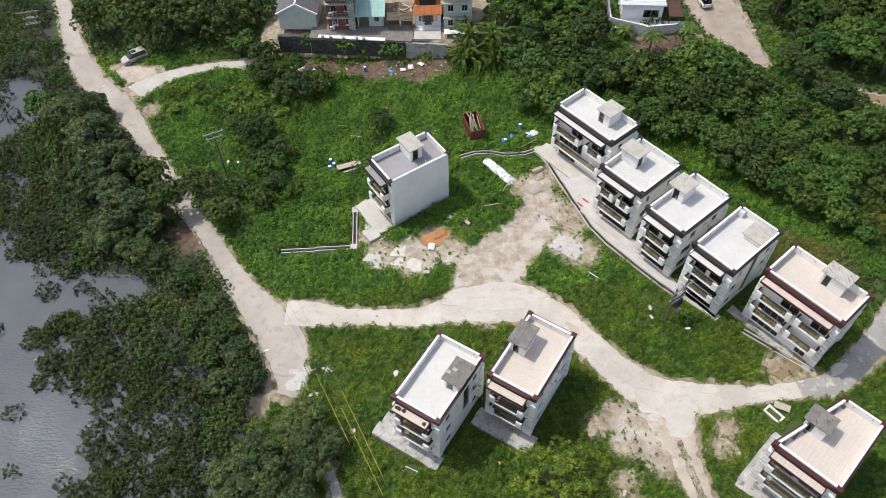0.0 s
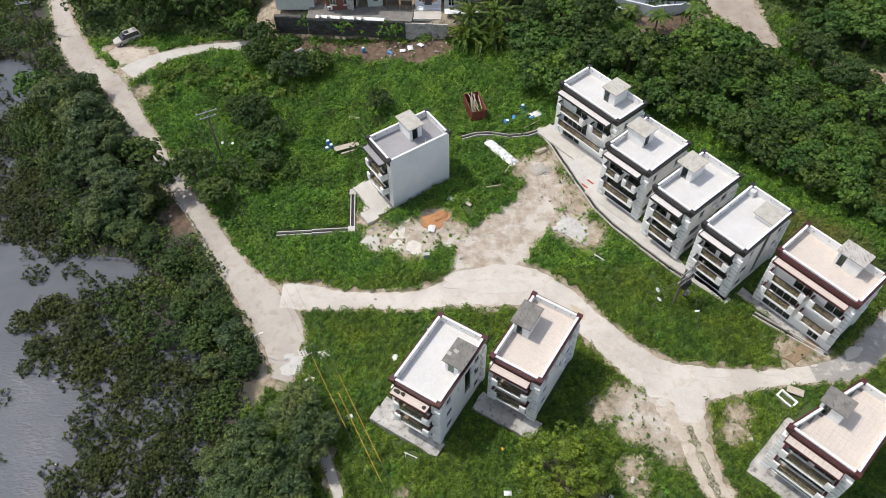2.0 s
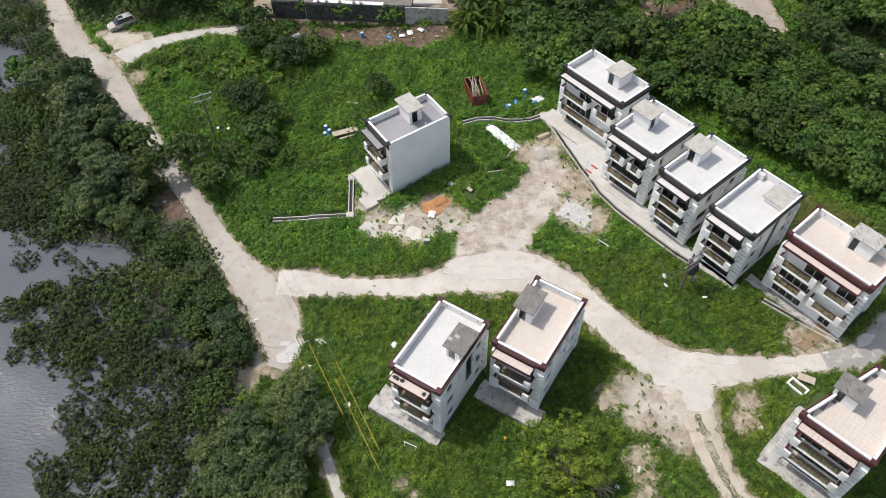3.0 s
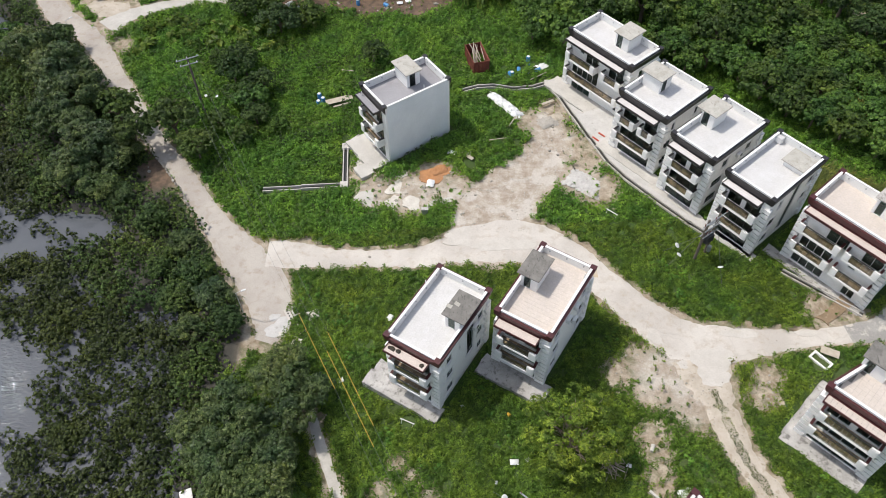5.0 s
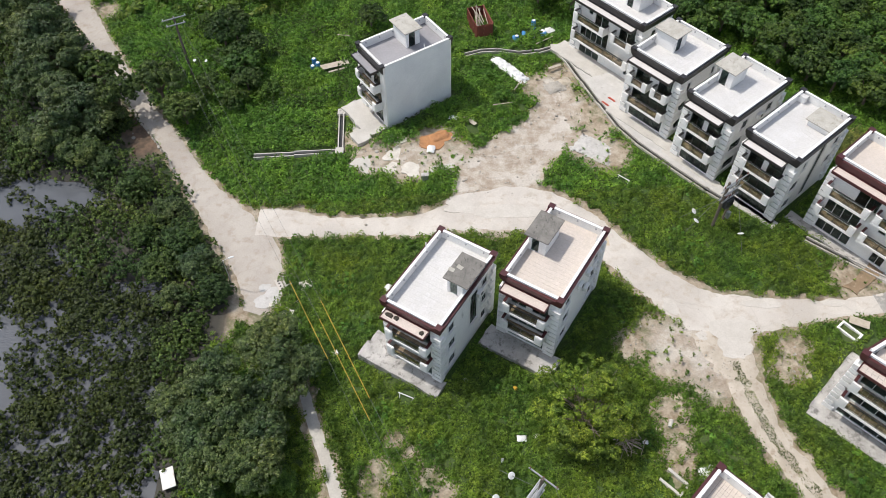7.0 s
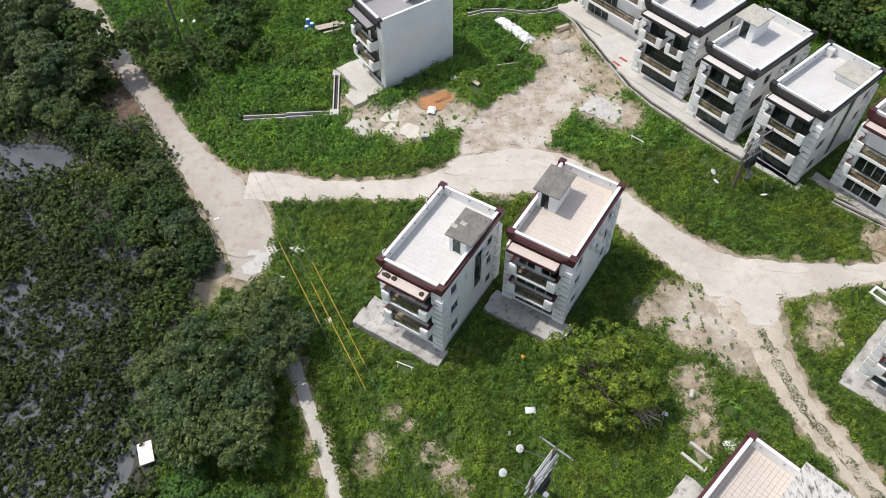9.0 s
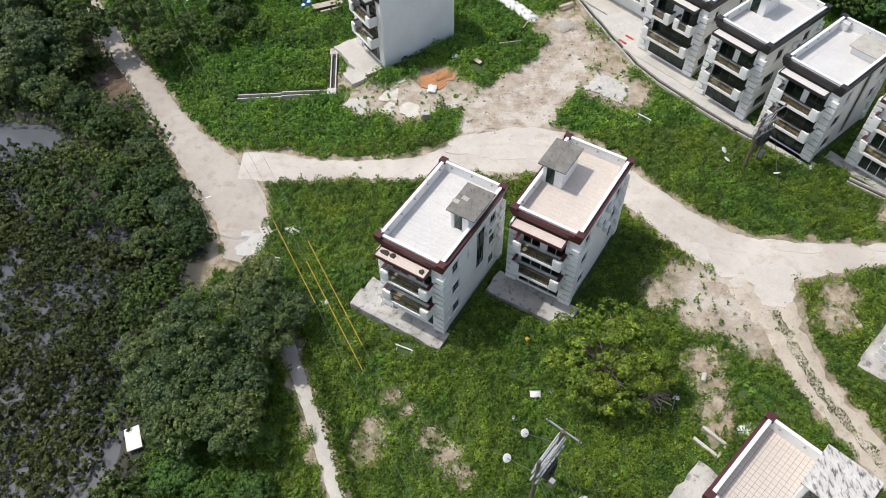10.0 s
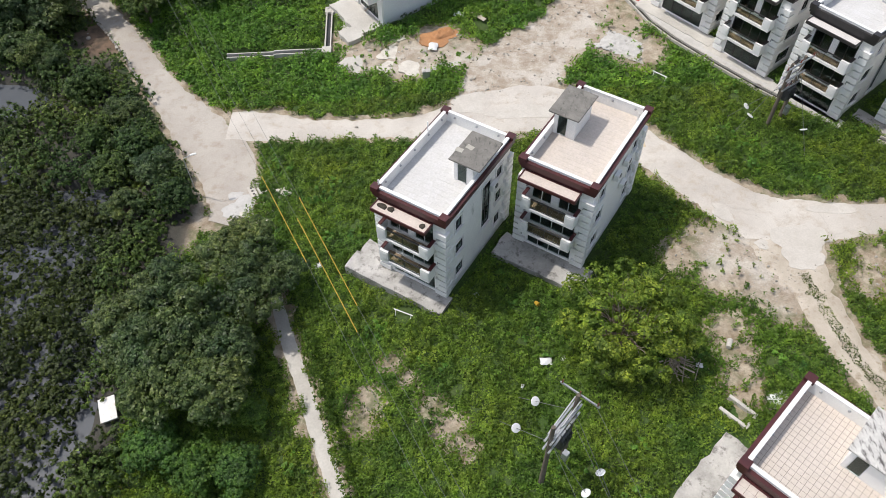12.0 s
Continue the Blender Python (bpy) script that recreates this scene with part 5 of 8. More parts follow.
# flattened growth under things that lie in the meadow
CLEARED = [(7.1, 83.8, 0.9), (7.9, 82.8, 0.9), (8.7, 81.8, 1.0), (9.5, 80.8, 0.9), (10.3, 79.8, 0.9), (9.9, 88.2, 0.7), (11.4, 89.0, 0.8), (12.8, 90.7, 0.8), (13.5, 88.6, 0.6), (14.4, 89.8, 1.3), (-17.1, 84.6, 1.1), (-14.4, 84.2, 1.5), (-15.6, 83.8, 0.8), (-12.9, 84.8, 0.8), (6.0, 35.2, 0.4), (-4.1, 34.7, 0.8), (20.3, 61.2, 0.9), (10.5, 77.6, 0.5), (3.4, 70.6, 1.0), (9.0, 76.5, 0.6), (7.6, 74.6, 0.7), (40.0, 41.2, 0.9), (38.9, 40.4, 1.2), (19.0, 25.8, 0.6), (6.4, 30.2, 0.5), (-1.1, 69.0, 2.0)]


def meadow(x, y, r):
    gap = np.minimum.reduce([ways_gap(x, y), house_gap(x, y), paved_gap(x, y), drain_gap(x, y) - 0.05])
    bare = bare_gap(x, y) + 0.5 * ripple(x, y, 8, 1.7)
    ruts = np.abs(way_gap(x, y, TRACK) + 1.4) < 0.45
    solid = np.minimum.reduce([house_gap(x, y), paved_gap(x, y), drain_gap(x, y)]) > 0.02
    ok = solid & (gap > 0.12 + 0.5 * ripple(x, y, 6, 3.0) + r.uniform(-0.3, 0.3, len(x))) & (bare > r.uniform(-0.5, 0.6, len(x)) - (ripple(x, y, 58, 1.3) > 0.75) * 3.0)
    for a, b, rad in CLEARED:
        ok &= np.hypot(x - a, y - b) > rad
    sea = base_z(x, y) > -1.55
    village = (y > 112.5 - (x + 28) * 0.105) & (x > -32) & (x < 22)
    west = (x < road_x(y) - 0.2) & (y > 43)
    return ok & sea & ~village & ~west


carpet("meadow_creepers", 480000, -24, 56, 16, 60, meadow, 0.155, "vine_dry", "dense green creepers and weeds round the front houses", 1.2, 21, upright=0.42)
carpet("meadow_weeds", 500000, -64, 62, 60, 113, meadow, 0.22, "vine", "dense green creepers and weeds over the back meadow", 1.3, 24, upright=0.48)
carpet("far_undergrowth", 130000, -100, 95, 50, 140, lambda x, y, r: meadow(x, y, r) & ((x > 50) | (y > 112)), 0.5, "tree", "green undergrowth between trees", 1.4, 23, upright=0.9)
carpet("pale_grass", 130000, -30, 62, 15, 114, lambda x, y, r: meadow(x, y, r) & ((np.minimum(ways_gap(x, y), bare_gap(x, y)) < r.uniform(0.2, 2.2, len(x))) | ((ripple(x, y, 61, 11.0) > 0.45) & (r.random(len(x)) < 0.5))), 0.24, "grassy", "dry pale grass along tracks and bare patches", 0.8, 22, "grass", 1.2)


def open_meadow(x, y, r):
    """Where tussocks stand: off the edges of ways, slabs and walls."""
    return meadow(x, y, r) & (np.minimum.reduce([ways_gap(x, y), house_gap(x, y), paved_gap(x, y), drain_gap(x, y)]) > 0.55) & (bare_gap(x, y) > 0.4)


tufts("meadow_tussocks", 17000, -24, 56, 16, 60, open_meadow, (0.15, 0.46), 34, 0.15, "vine_dry", "leafy tussocks of creeper in the front meadow", 26, 1.2)
tufts("creeper_tussocks", 21000, -62, 60, 60, 112, open_meadow, (0.2, 0.66), 28, 0.21, "vine", "leafy tussocks of creeper in the back meadow", 27, 1.3)


def thicket(name, bushes, material, label, category, leaf=0.25, density=75, seed=1, skirt=0.1):
    """Many leafy mounds in one mesh; bushes are rows of x, y, radius, height, foot."""
    r = np.random.default_rng(seed)
    P, N, L = [], [], []
    for x, y, rad, high, z in bushes:
        k = max(3, int(density * rad * (rad + high) * 0.8 / 10))
        q, m = rosettes(r, k, 10, 1.0, 0.72 * leaf / rad, -skirt)
        q[:, 2] = np.abs(q[:, 2] + skirt) - skirt
        lump = 1.0 + 0.2 * np.sin(q[:, 0] * 5 + x * 3) * np.cos(q[:, 1] * 5 + y * 3) + 0.12 * np.sin(q[:, 0] * 11 + y) * np.sin(q[:, 1] * 12 + x)
        P.append(q * lump[:, None] * np.array([rad, rad, high]) + np.array([x, y, z]))
        N.append(m * np.array([1, 1, rad / high]))
        L.append(r.uniform(0.65, 1.35, k * 10) * leaf)
    P, N, L = np.vstack(P), np.vstack(N), np.concatenate(L)
    return tagged(new(name, leaf_mesh(name, P, N, L, L * 0.75, material, r)), label, category, kind="stuff")


def scatter(count, seed, x0, x1, y0, y1, ok, rad, tall, sink=0.0):
    r = np.random.default_rng(seed)
    x, y = r.uniform(x0, x1, count), r.uniform(y0, y1, count)
    k = ok(x, y, r)
    x, y = x[k], y[k]
    s = r.uniform(*rad, len(x))
    return np.stack([x, y, s, s * r.uniform(*tall, len(x)), np.maximum(base_z(x, y), WATER) + sink], 1)


def scrub(x, y, r):
    """Taller lumps of weeds, mostly in the western meadow."""
    wild = smooth((-8 - x) / 14) * smooth((y - 62) / 8) * 0.5 + 0.3
    return meadow(x, y, r) & (np.minimum(np.minimum(ways_gap(x, y), house_gap(x, y)), paved_gap(x, y)) > 0.9) & (bare_gap(x, y) > 0.6) & (r.random(len(x)) < wild) & (x > road_x(y))


A_TURN = radians(HOUSES["A"]["turn"])
thicket("wall_bushes", np.array([(-4.48 + math.cos(A_TURN) * u - math.sin(A_TURN) * v, 76.55 + math.sin(A_TURN) * u + math.cos(A_TURN) * v, rad, rad * 1.1, -0.4) for u, v, rad in ((3.6, -3.6, 0.6), (3.5, -2.7, 0.8), (3.7, -1.8, 0.7), (3.6, -0.9, 0.9), (3.5, 0.0, 0.7), (3.7, 0.9, 0.6), (3.6, 1.9, 0.8), (3.5, 2.8, 0.7), (3.7, 3.7, 0.8), (4.3, 0.4, 0.8), (4.4, -2.2, 0.7), (4.2, 2.6, 0.9))]), "shrub", "dark self-sown bushes against a blank house wall", "shrub", 0.2, 130, 79)
thicket("weed_mounds", scatter(4200, 71, -62, 60, 16, 112, scrub, (0.35, 1.1), (0.4, 0.8), 0.08), "vine", "lush green weed mounds in the meadow", "undergrowth", 0.25, 95, 72)
def hummocks(x, y, r):
    """Tall smothered lumps in the wild western meadow."""
    return meadow(x, y, r) & (x < -3 - 0.2 * (y - 64)) & (bare_gap(x, y) > 1.5) & (np.minimum(house_gap(x, y), np.minimum(ways_gap(x, y), drain_gap(x, y))) > 2.0) & (ripple(x, y, 81, 13.0) > -0.25)


for name, seed, material, text in (("creeper_hummocks", 171, "vine", "rounded hummocks of bright creepers in the meadow"), ("dark_hummocks", 173, "tree", "dark leafy thickets rising from the meadow")):
    thicket(name, scatter(520, seed, -60, 4, 64, 111, hummocks, (0.7, 1.9), (0.5, 0.95), 0.1), material, text, "undergrowth", 0.2, 85, seed + 1)
thicket("large_leaved_herbs", scatter(90, 175, -46, -20, 96, 104, lambda x, y, r: meadow(x, y, r) & (ripple(x, y, 83, 6.0) > 0), (0.6, 1.1), (0.9, 1.4), 0.1), "banana", "broad-leaved herbs with large pale leaves", "undergrowth", 0.75, 14, 176)
# mangroves standing in the shallows


def mangrove_cover(x, y):
    """More than 0 where bushes stand; the rest is open water."""
    c = 0.66 + 0.38 * ripple(x, y, 31, 15.0) + 0.44 * ripple(x, y, 32, 4.0)
    for ax, ay, rx, ry in OPEN:
        c = c - 1.35 * np.exp(-((((x - ax) / rx) ** 2 + ((y - ay) / ry) ** 2) ** 2) * 0.8)
    near = road_x(y) - x
    return c + 0.5 * smooth((7.0 - near) / 4.0)


# bank of shrubs between the lane and the mangroves
thicket("shore_shrubs", scatter(5200, 73, -96, -20, 14, 136, lambda x, y, r: (x < road_x(y) - 0.9) & (x > -52 - 0.42 * y) & (base_z(x, y) > -2.3) & (np.hypot(x + 25.1, y - 27.4) > 2.4) & (mangrove_cover(x, y) > 0.15) & (np.minimum(ways_gap(x, y), bare_gap(x, y)) > 0.9) & ((y > 44) | (x < -22)), (0.9, 1.9), (0.8, 1.3), -0.1), "shrub", "dark leafy shrubs on the bank above the mangroves", "shrub", 0.25, 85, 74)
thicket("path_hedge", np.array([(-11.35 + k * 0.143 + 0.06 * math.sin(k * 2.1), 32.5 - k * 0.42, 0.5, 1.05, 0.0) for k in range(34)]), "tree_light", "low clipped hedge along the footpath", "hedge", 0.16, 210, 75)


thicket("mangrove_bushes", scatter(6200, 41, -104, -21, 6, 130, lambda x, y, r: (base_z(x, y) < -1.3) & (np.hypot(x + 25.1, y - 27.4) > 2.2) & ((x > -46 - 0.42 * y) | (r.random(len(x)) < 0.2)) & ((mangrove_cover(x, y) > np.where(x < -37, 0.22, 0.1)) | ((ripple(x, y, 91, 7.0) > 0.1) & (r.random(len(x)) < 0.16) & (y > 34))) & (x < road_x(y) - 2.5), (0.75, 1.75), (0.55, 1.0), 0.0), "mangrove", "low olive mangrove bushes standing in grey water", "mangrove", 0.25, 122, 42, 0.0)
carpet("track_grass", 90000, 24, 42, 6, 38, lambda x, y, r: (way_gap(x, y, [(a, b, 0.2) for a, b, w in TRACK]) < 0.34 + 0.22 * ripple(x, y, 88, 1.6)) & (y < 37.5), 0.1, "grassy", "thin dry grass between the wheel marks", 0.3, 29, "grass", 1.0)


# ---- aprons, drains, walls ----
def rough_slab(name, cx, cy, turn, w, d, z0, z1, material, label, seed, rag=0.12, kind="structure"):
    """A poured slab with an uneven, chipped outline."""
    r = np.random.default_rng(seed)
    pts = []
    for (ax, ay), (bx, by) in zip(((-1, -1), (1, -1), (1, 1), (-1, 1)), ((1, -1), (1, 1), (-1, 1), (-1, -1))):
        n = max(2, int((w if ay == by else d) / 0.7))
        for k in range(n):
            u, v = ax + (bx - ax) * k / n, ay + (by - ay) * k / n
            pts.append((u * w / 2 + r.normal() * rag * 0.6, v * d / 2 + r.normal() * rag * 0.6))
    ob = link_mesh(name, prism(bmesh.new(), pts, z0, z1), material)
    ob.matrix_world = pose(cx, cy, 0, 0, 0, turn)
    return tagged(ob, label, "pavement", kind=kind)


def worn_slab(name, cx, cy, turn, w, d, z0, z1, material, label, seed, kind="structure"):
    """A thin spill or slab of concrete with a rounded, wandering outline."""
    r = np.random.default_rng(seed)
    ph, pts = r.uniform(0, 6.283, 4), []
    for k in range(34):
        a = k * 6.283 / 34
        g = 1 + 0.16 * math.sin(2 * a + ph[0]) + 0.12 * math.sin(3 * a + ph[1]) + 0.08 * math.sin(5 * a + ph[2]) + 0.05 * math.sin(9 * a + ph[3]) + r.normal() * 0.02
        pts.append((math.cos(a) * g * w / 2, math.sin(a) * g * d / 2))
    ob = link_mesh(name, prism(bmesh.new(), pts, z0, z1), material)
    ob.matrix_world = pose(cx, cy, 0, 0, 0, turn)
    return tagged(ob, label, "pavement", kind=kind)


for n, (key, (cx, cy, turn, w, d)) in enumerate(APRON_AT):
    c, s = math.cos(radians(turn)), math.sin(radians(turn))
    z = max([HOUSES[key]["z"]] + [float(base_z(np.array(cx + c * u * w / 2 - s * k * d / 2), np.array(cy + s * u * w / 2 + c * k * d / 2))) + 0.03 for u in (-1, 0, 1) for k in (-1, 0, 1)])
    rough_slab("pavement_" + str(n + 1), cx, cy, turn, w, d, z - 0.9, z + 0.04 + 0.004 * (n % 3), "concrete_dark" if key in ("F1", "F2", "R5", "G", "H") else "concrete", "stained concrete apron in front of a village house", 300 + n, 0.1)


for n, (cx, cy, turn, w, d) in enumerate(STRIPS):
    c, s = math.cos(radians(turn)), math.sin(radians(turn))
    z = max(float(base_z(np.array(cx + c * u * w / 2 - s * k * d / 2), np.array(cy + s * u * w / 2 + c * k * d / 2))) for u in (-1, 0, 1) for k in (-1, 0, 1))
    rough_slab("pavement_strip_" + str(n + 1), cx, cy, turn, w, d, z - 0.6, z + 0.07 + 0.005 * (n % 2), "patch_grey", "pale concrete paving between a drain and village houses", 350 + n, 0.04)


def channel(name, path, label, wide=0.55, high=0.28, wall=0.13):
    """An open drain: two low walls with a dark bed between."""
    top = thing(name, label, "drain", kind="structure")
    for (ax, ay), (bx, by) in zip(path, path[1:]):
        L = math.hypot(bx - ax, by - ay)
        ang = math.degrees(math.atan2(by - ay, bx - ax))
        za, zb = float(base_z(np.array(ax), np.array(ay))), float(base_z(np.array(bx), np.array(by)))
        z = (za + zb) / 2
        m = pose(ax, ay, 0, 0, 0, ang)
        for s in (-1, 1):
            y0, y1 = sorted((s * wide / 2, s * (wide / 2 + wall)))
            ob = part("drain_wall", boxed(-0.2, L + 0.2, y0, y1, z - 0.5, z + high + 0.02 * s), "concrete", top)
            ob.matrix_local = m
        ob = part("drain_bed", boxed(-0.2, L + 0.2, -wide / 2 + 0.003, wide / 2 - 0.003, z - 0.5, z + 0.07), "wet", top, "wet dark bed")
        ob.matrix_local = m
    return top


M["wet"] = surface("wet_mud_and_hole_shade", (0.035, 0.032, 0.027), (0.05, 0.046, 0.04), 0.35, 1.2, 9, 0.2)
for key, text in (("drain_meadow", "concrete drain channel in the meadow"), ("drain_back", "curving concrete drain channel"), ("drain_row", "concrete drain channel before the row of houses"), ("drain_corner", "concrete drain channel before the wide house")):
    channel(key, DRAINS[key], text, high=0.36 if key == "drain_meadow" else 0.26, wall=0.13, wide=0.42)
for x, y in ((-12.7, 68.2), (-12.9, 75.2), (15.1, 86.2)):
    z = float(base_z(np.array(x), np.array(y)))
    tagged(link_mesh("drain_chamber", soft(box(bmesh.new(), x - 0.5, x + 0.5, y - 0.5, y + 0.5, z - 0.4, z + 0.36), 0.03), "concrete"), "square concrete drain chamber", "drain", "drain chambers")


def stone_mesh(seed, material):
    """A broken lump with flat faces."""
    r = np.random.default_rng(seed)
    bm = bmesh.new()
    bmesh.ops.create_icosphere(bm, subdivisions=1, radius=1.0)
    for v in bm.verts:
        v.co *= r.uniform(0.65, 1.15)
        v.co.z *= 0.5
    me = bpy.data.meshes.new("stone")
    bm.to_mesh(me)
    bm.free()
    me.materials.append(M[material])
    return me


M["stone"] = surface("pale_broken_stone", (0.52, 0.48, 0.42), (0.40, 0.37, 0.32), 0.9, 1.4, 10, 0.4, stain=(0.25, 0.22, 0.18), reach=0.58, vary=0.4)
M["wall_stone"] = surface("dark_wall_stone", (0.12, 0.115, 0.105), (0.075, 0.072, 0.066), 0.9, 1.4, 9, 0.5, stain=(0.05, 0.075, 0.03), reach=0.56, vary=0.5)
M["patch"] = surface("newer_pale_concrete", (0.58, 0.54, 0.485), (0.51, 0.47, 0.415), 0.9, 0.8, 7, 0.25, stain=(0.47, 0.43, 0.37), reach=0.56)
M["white_slab"] = surface("lime_white_slab", (0.65, 0.61, 0.54), (0.54, 0.495, 0.43), 0.9, 1.0, 7, 0.3, stain=(0.40, 0.35, 0.28), reach=0.56)
M["tan_stain"] = surface("clay_stained_concrete", (0.52, 0.42, 0.29), (0.50, 0.43, 0.34), 0.92, 0.8, 7, 0.25, stain=(0.44, 0.31, 0.17), reach=0.56)
STONES = [stone_mesh(k, "stone") for k in range(5)]


def rubble(count, x0, x1, y0, y1, size, seed, ok=None):
    r = np.random.default_rng(seed)
    for _ in range(count):
        x, y = float(r.uniform(x0, x1)), float(r.uniform(y0, y1))
        if ok and not ok(x, y):
            continue
        s = float(r.uniform(*size)) * (1.8 if r.random() < 0.12 else 1.0)
        ob = new("stone", STONES[int(r.integers(5))])
        ob.matrix_world = pose(x, y, float(base_z(np.array(x), np.array(y))) + 0.05 + s * 0.1, 0, 0, float(r.uniform(0, 360))) @ Matrix.Diagonal((s, s * float(r.uniform(0.6, 1.0)), s, 1))
        tagged(ob, "pale broken stone lying on dusty ground", "stone", "loose stones")


def chips(name, count, x0, x1, y0, y1, size, seed, ok, label):
    """Loose chips too many to count, strewn over bare ground."""
    r = np.random.default_rng(seed)
    x, y = r.uniform(x0, x1, count), r.uniform(y0, y1, count)
    k = ok(x, y)
    x, y = x[k], y[k]
    V, F, base = [], [], 0
    for a, b in zip(x, y):
        me = STONES[int(r.integers(5))]
        v = np.array([p.co for p in me.vertices])
        sz, th = r.uniform(*size) * (1.8 if r.random() < 0.1 else 1.0), r.uniform(0, 6.283)
        v = v * sz * np.array([1.0, r.uniform(0.55, 1.0), 1.0])
        v = np.stack([v[:, 0] * math.cos(th) - v[:, 1] * math.sin(th) + a, v[:, 0] * math.sin(th) + v[:, 1] * math.cos(th) + b, v[:, 2] + float(base_z(a, b)) + 0.04 + sz * 0.1], 1)
        V.append(v)
        F.append(np.array([p.vertices[:] for p in me.polygons]) + base)
        base += len(v)
    tagged(new(name, mesh_from(name, np.vstack(V), np.vstack(F), "stone")), label, "rubble", kind="stuff")


chips("yard_rubble", 900, 1, 17, 59, 80, (0.035, 0.12), 401, lambda x, y: (way_gap(x, y, YARD) < 0.6) & (ripple(x, y, 47, 3.5) > -0.25), "pale stone chips strewn over the dusty yard")
chips("junction_rubble", 420, 17, 28, 33.5, 42, (0.03, 0.1), 402, lambda x, y: bare_gap(x, y) < 0.3, "pale stone chips on bare ground by the track")
chips("track_rubble", 160, 24, 36, 18, 45, (0.03, 0.08), 409, lambda x, y: np.minimum(way_gap(x, y, TRACK), way_gap(x, y, BRANCH)) < 0.3, "small chips on the dirt track")
chips("slope_rubble", 260, -11, 20, 63, 82, (0.05, 0.15), 410, lambda x, y: bare_gap(x, y) < 0.2, "broken stone on bare patches round the yard")
rubble(22, 31, 34, 35, 39, (0.08, 0.22), 403)
rubble(30, -26, 2, 105.5, 109.5, (0.12, 0.34), 404)
rubble(22, -10, 1, 63.5, 69.5, (0.1, 0.26), 405)
rubble(24, -39, -33.5, 71, 79, (0.12, 0.3), 406, lambda x, y: float(way_gap(np.array(x), np.array(y), MAIN)) > 0.2 and x < float(road_x(np.array(y))))
# flat broken slabs by the white house, in the yard and at the lane's corner
for n, (x, y, t, w, d, mat) in enumerate(((-9.3, 65.7, 20, 4.0, 2.8, "concrete"), (-5.8, 67.2, 15, 3.0, 2.2, "white_slab"), (-6.3, 64.5, 60, 2.4, 2.2, "white_slab"), (-3.4, 64.3, 8, 3.4, 2.4, "white_slab"), (-0.3, 63.9, 5, 3.6, 2.0, "concrete"), (18.8, 64.4, -30, 3.2, 0.9, "stone"), (-10.7, 72.8, 60, 2.4, 1.6, "concrete"))):
    z = float(base_z(np.array(x), np.array(y)))
    worn_slab("broken_slab", x, y, t, w, d, z - 0.2, z + 0.06 + 0.005 * n, mat, "pale broken concrete slab among weeds and rubble", 500 + n, kind="")
for n, (x, y, t, w, d) in enumerate(((-5.7, 69.7, -10, 2.6, 1.2), (-15.0, 48.5, 30, 1.5, 1.2), (-16.3, 46.0, 80, 2.6, 1.1), (-17.6, 46.2, 5, 1.8, 0.8))):
    z = float(base_z(np.array(x), np.array(y)))
    rough_slab("broken_slab", x, y, t, w, d, z - 0.2, z + 0.16, "white_slab", "broken white concrete slab beside the lane", 515 + n, 0.2, kind="")
rough_slab("ground_bank", 42.6, 46.7, 35, 4.6, 1.6, 0.2, 0.64, "soil", "bare crumbling soil bank by the lane", 521, 0.3)

worn_slab("ground_clay", -1.1, 69.0, 10, 4.0, 2.8, -0.7, -0.03, "redsoil", "bare orange clay showing through the weeds", 523)
# pale repaired areas and dust on the junctions
for n, (x, y, tt, w, d, mat) in enumerate(((27.9, 41.0, 20, 4.4, 3.0, "patch"), (27.4, 38.9, 70, 2.6, 2.8, "patch"), (22.3, 43.8, -50, 2.4, 1.2, "patch"), (17.0, 53.0, -48, 2.6, 1.3, "tan_stain"), (2.2, 58.5, 10, 5.2, 2.6, "patch"), (7.0, 57.2, 6, 7.0, 2.0, "patch"), (-18.6, 47.0, 20, 3.2, 2.2, "patch_grey"), (31.4, 44.0, 2, 4.6, 1.0, "patch"), (24.6, 40.4, 10, 1.2, 0.9, "patch"), (-19.3, 48.4, 15, 1.5, 0.8, "patch_grey"), (38.6, 43.9, 3, 3.0, 0.7, "patch"), (48.6, 46.4, 35, 3.0, 1.2, "patch"))):
    z = float(base_z(np.array(x), np.array(y)))
    worn_slab("road_patch", x, y, tt, w, d, z - 0.1, z + 0.07 + 0.005 * (n % 4), mat, "patch of newer concrete in the lane", 560 + n)
# chipped stones along the shore side of the lane
kerb = np.random.default_rng(33)
for k in range(34):
    y = 61.5 + k * 0.52
    x = float(road_x(np.array(y))) - 0.25 + float(kerb.normal()) * 0.06
    ob = new("kerb_stone", STONES[int(kerb.integers(5))])
    ob.matrix_world = pose(x, y, float(base_z(np.array(x), np.array(y))) + 0.12, 0, 0, 122 + float(kerb.normal()) * 8) @ Matrix.Diagonal((0.34, 0.2, 0.5, 1))
    tagged(ob, "rough edging stone along the lane", "stone", "edging stones")

# retaining wall of the village terrace: each stone its own block
wall_run = thing("retaining_wall", "dark rubble-stone retaining wall with white coping and creepers", "wall", pose(-28.2, 112.6, 0, 0, 0, math.degrees(math.atan2(-0.112, 1))), kind="structure")
part("wall_core", boxed(0, 22.6, 0.06, 0.6, -0.4, 3.05), "wall_stone", wall_run)
blocks, r9 = [], np.random.default_rng(9)
for k in range(3):
    me = bpy.data.meshes.new("wall_stone")
    bm = soft(box(bmesh.new(), 0, 0.62 + 0.12 * k, 0, 0.16 + 0.03 * k, 0, 0.40), 0.05)
    bm.to_mesh(me)
    bm.free()
    me.materials.append(M["wall_stone"])
    blocks.append(me)
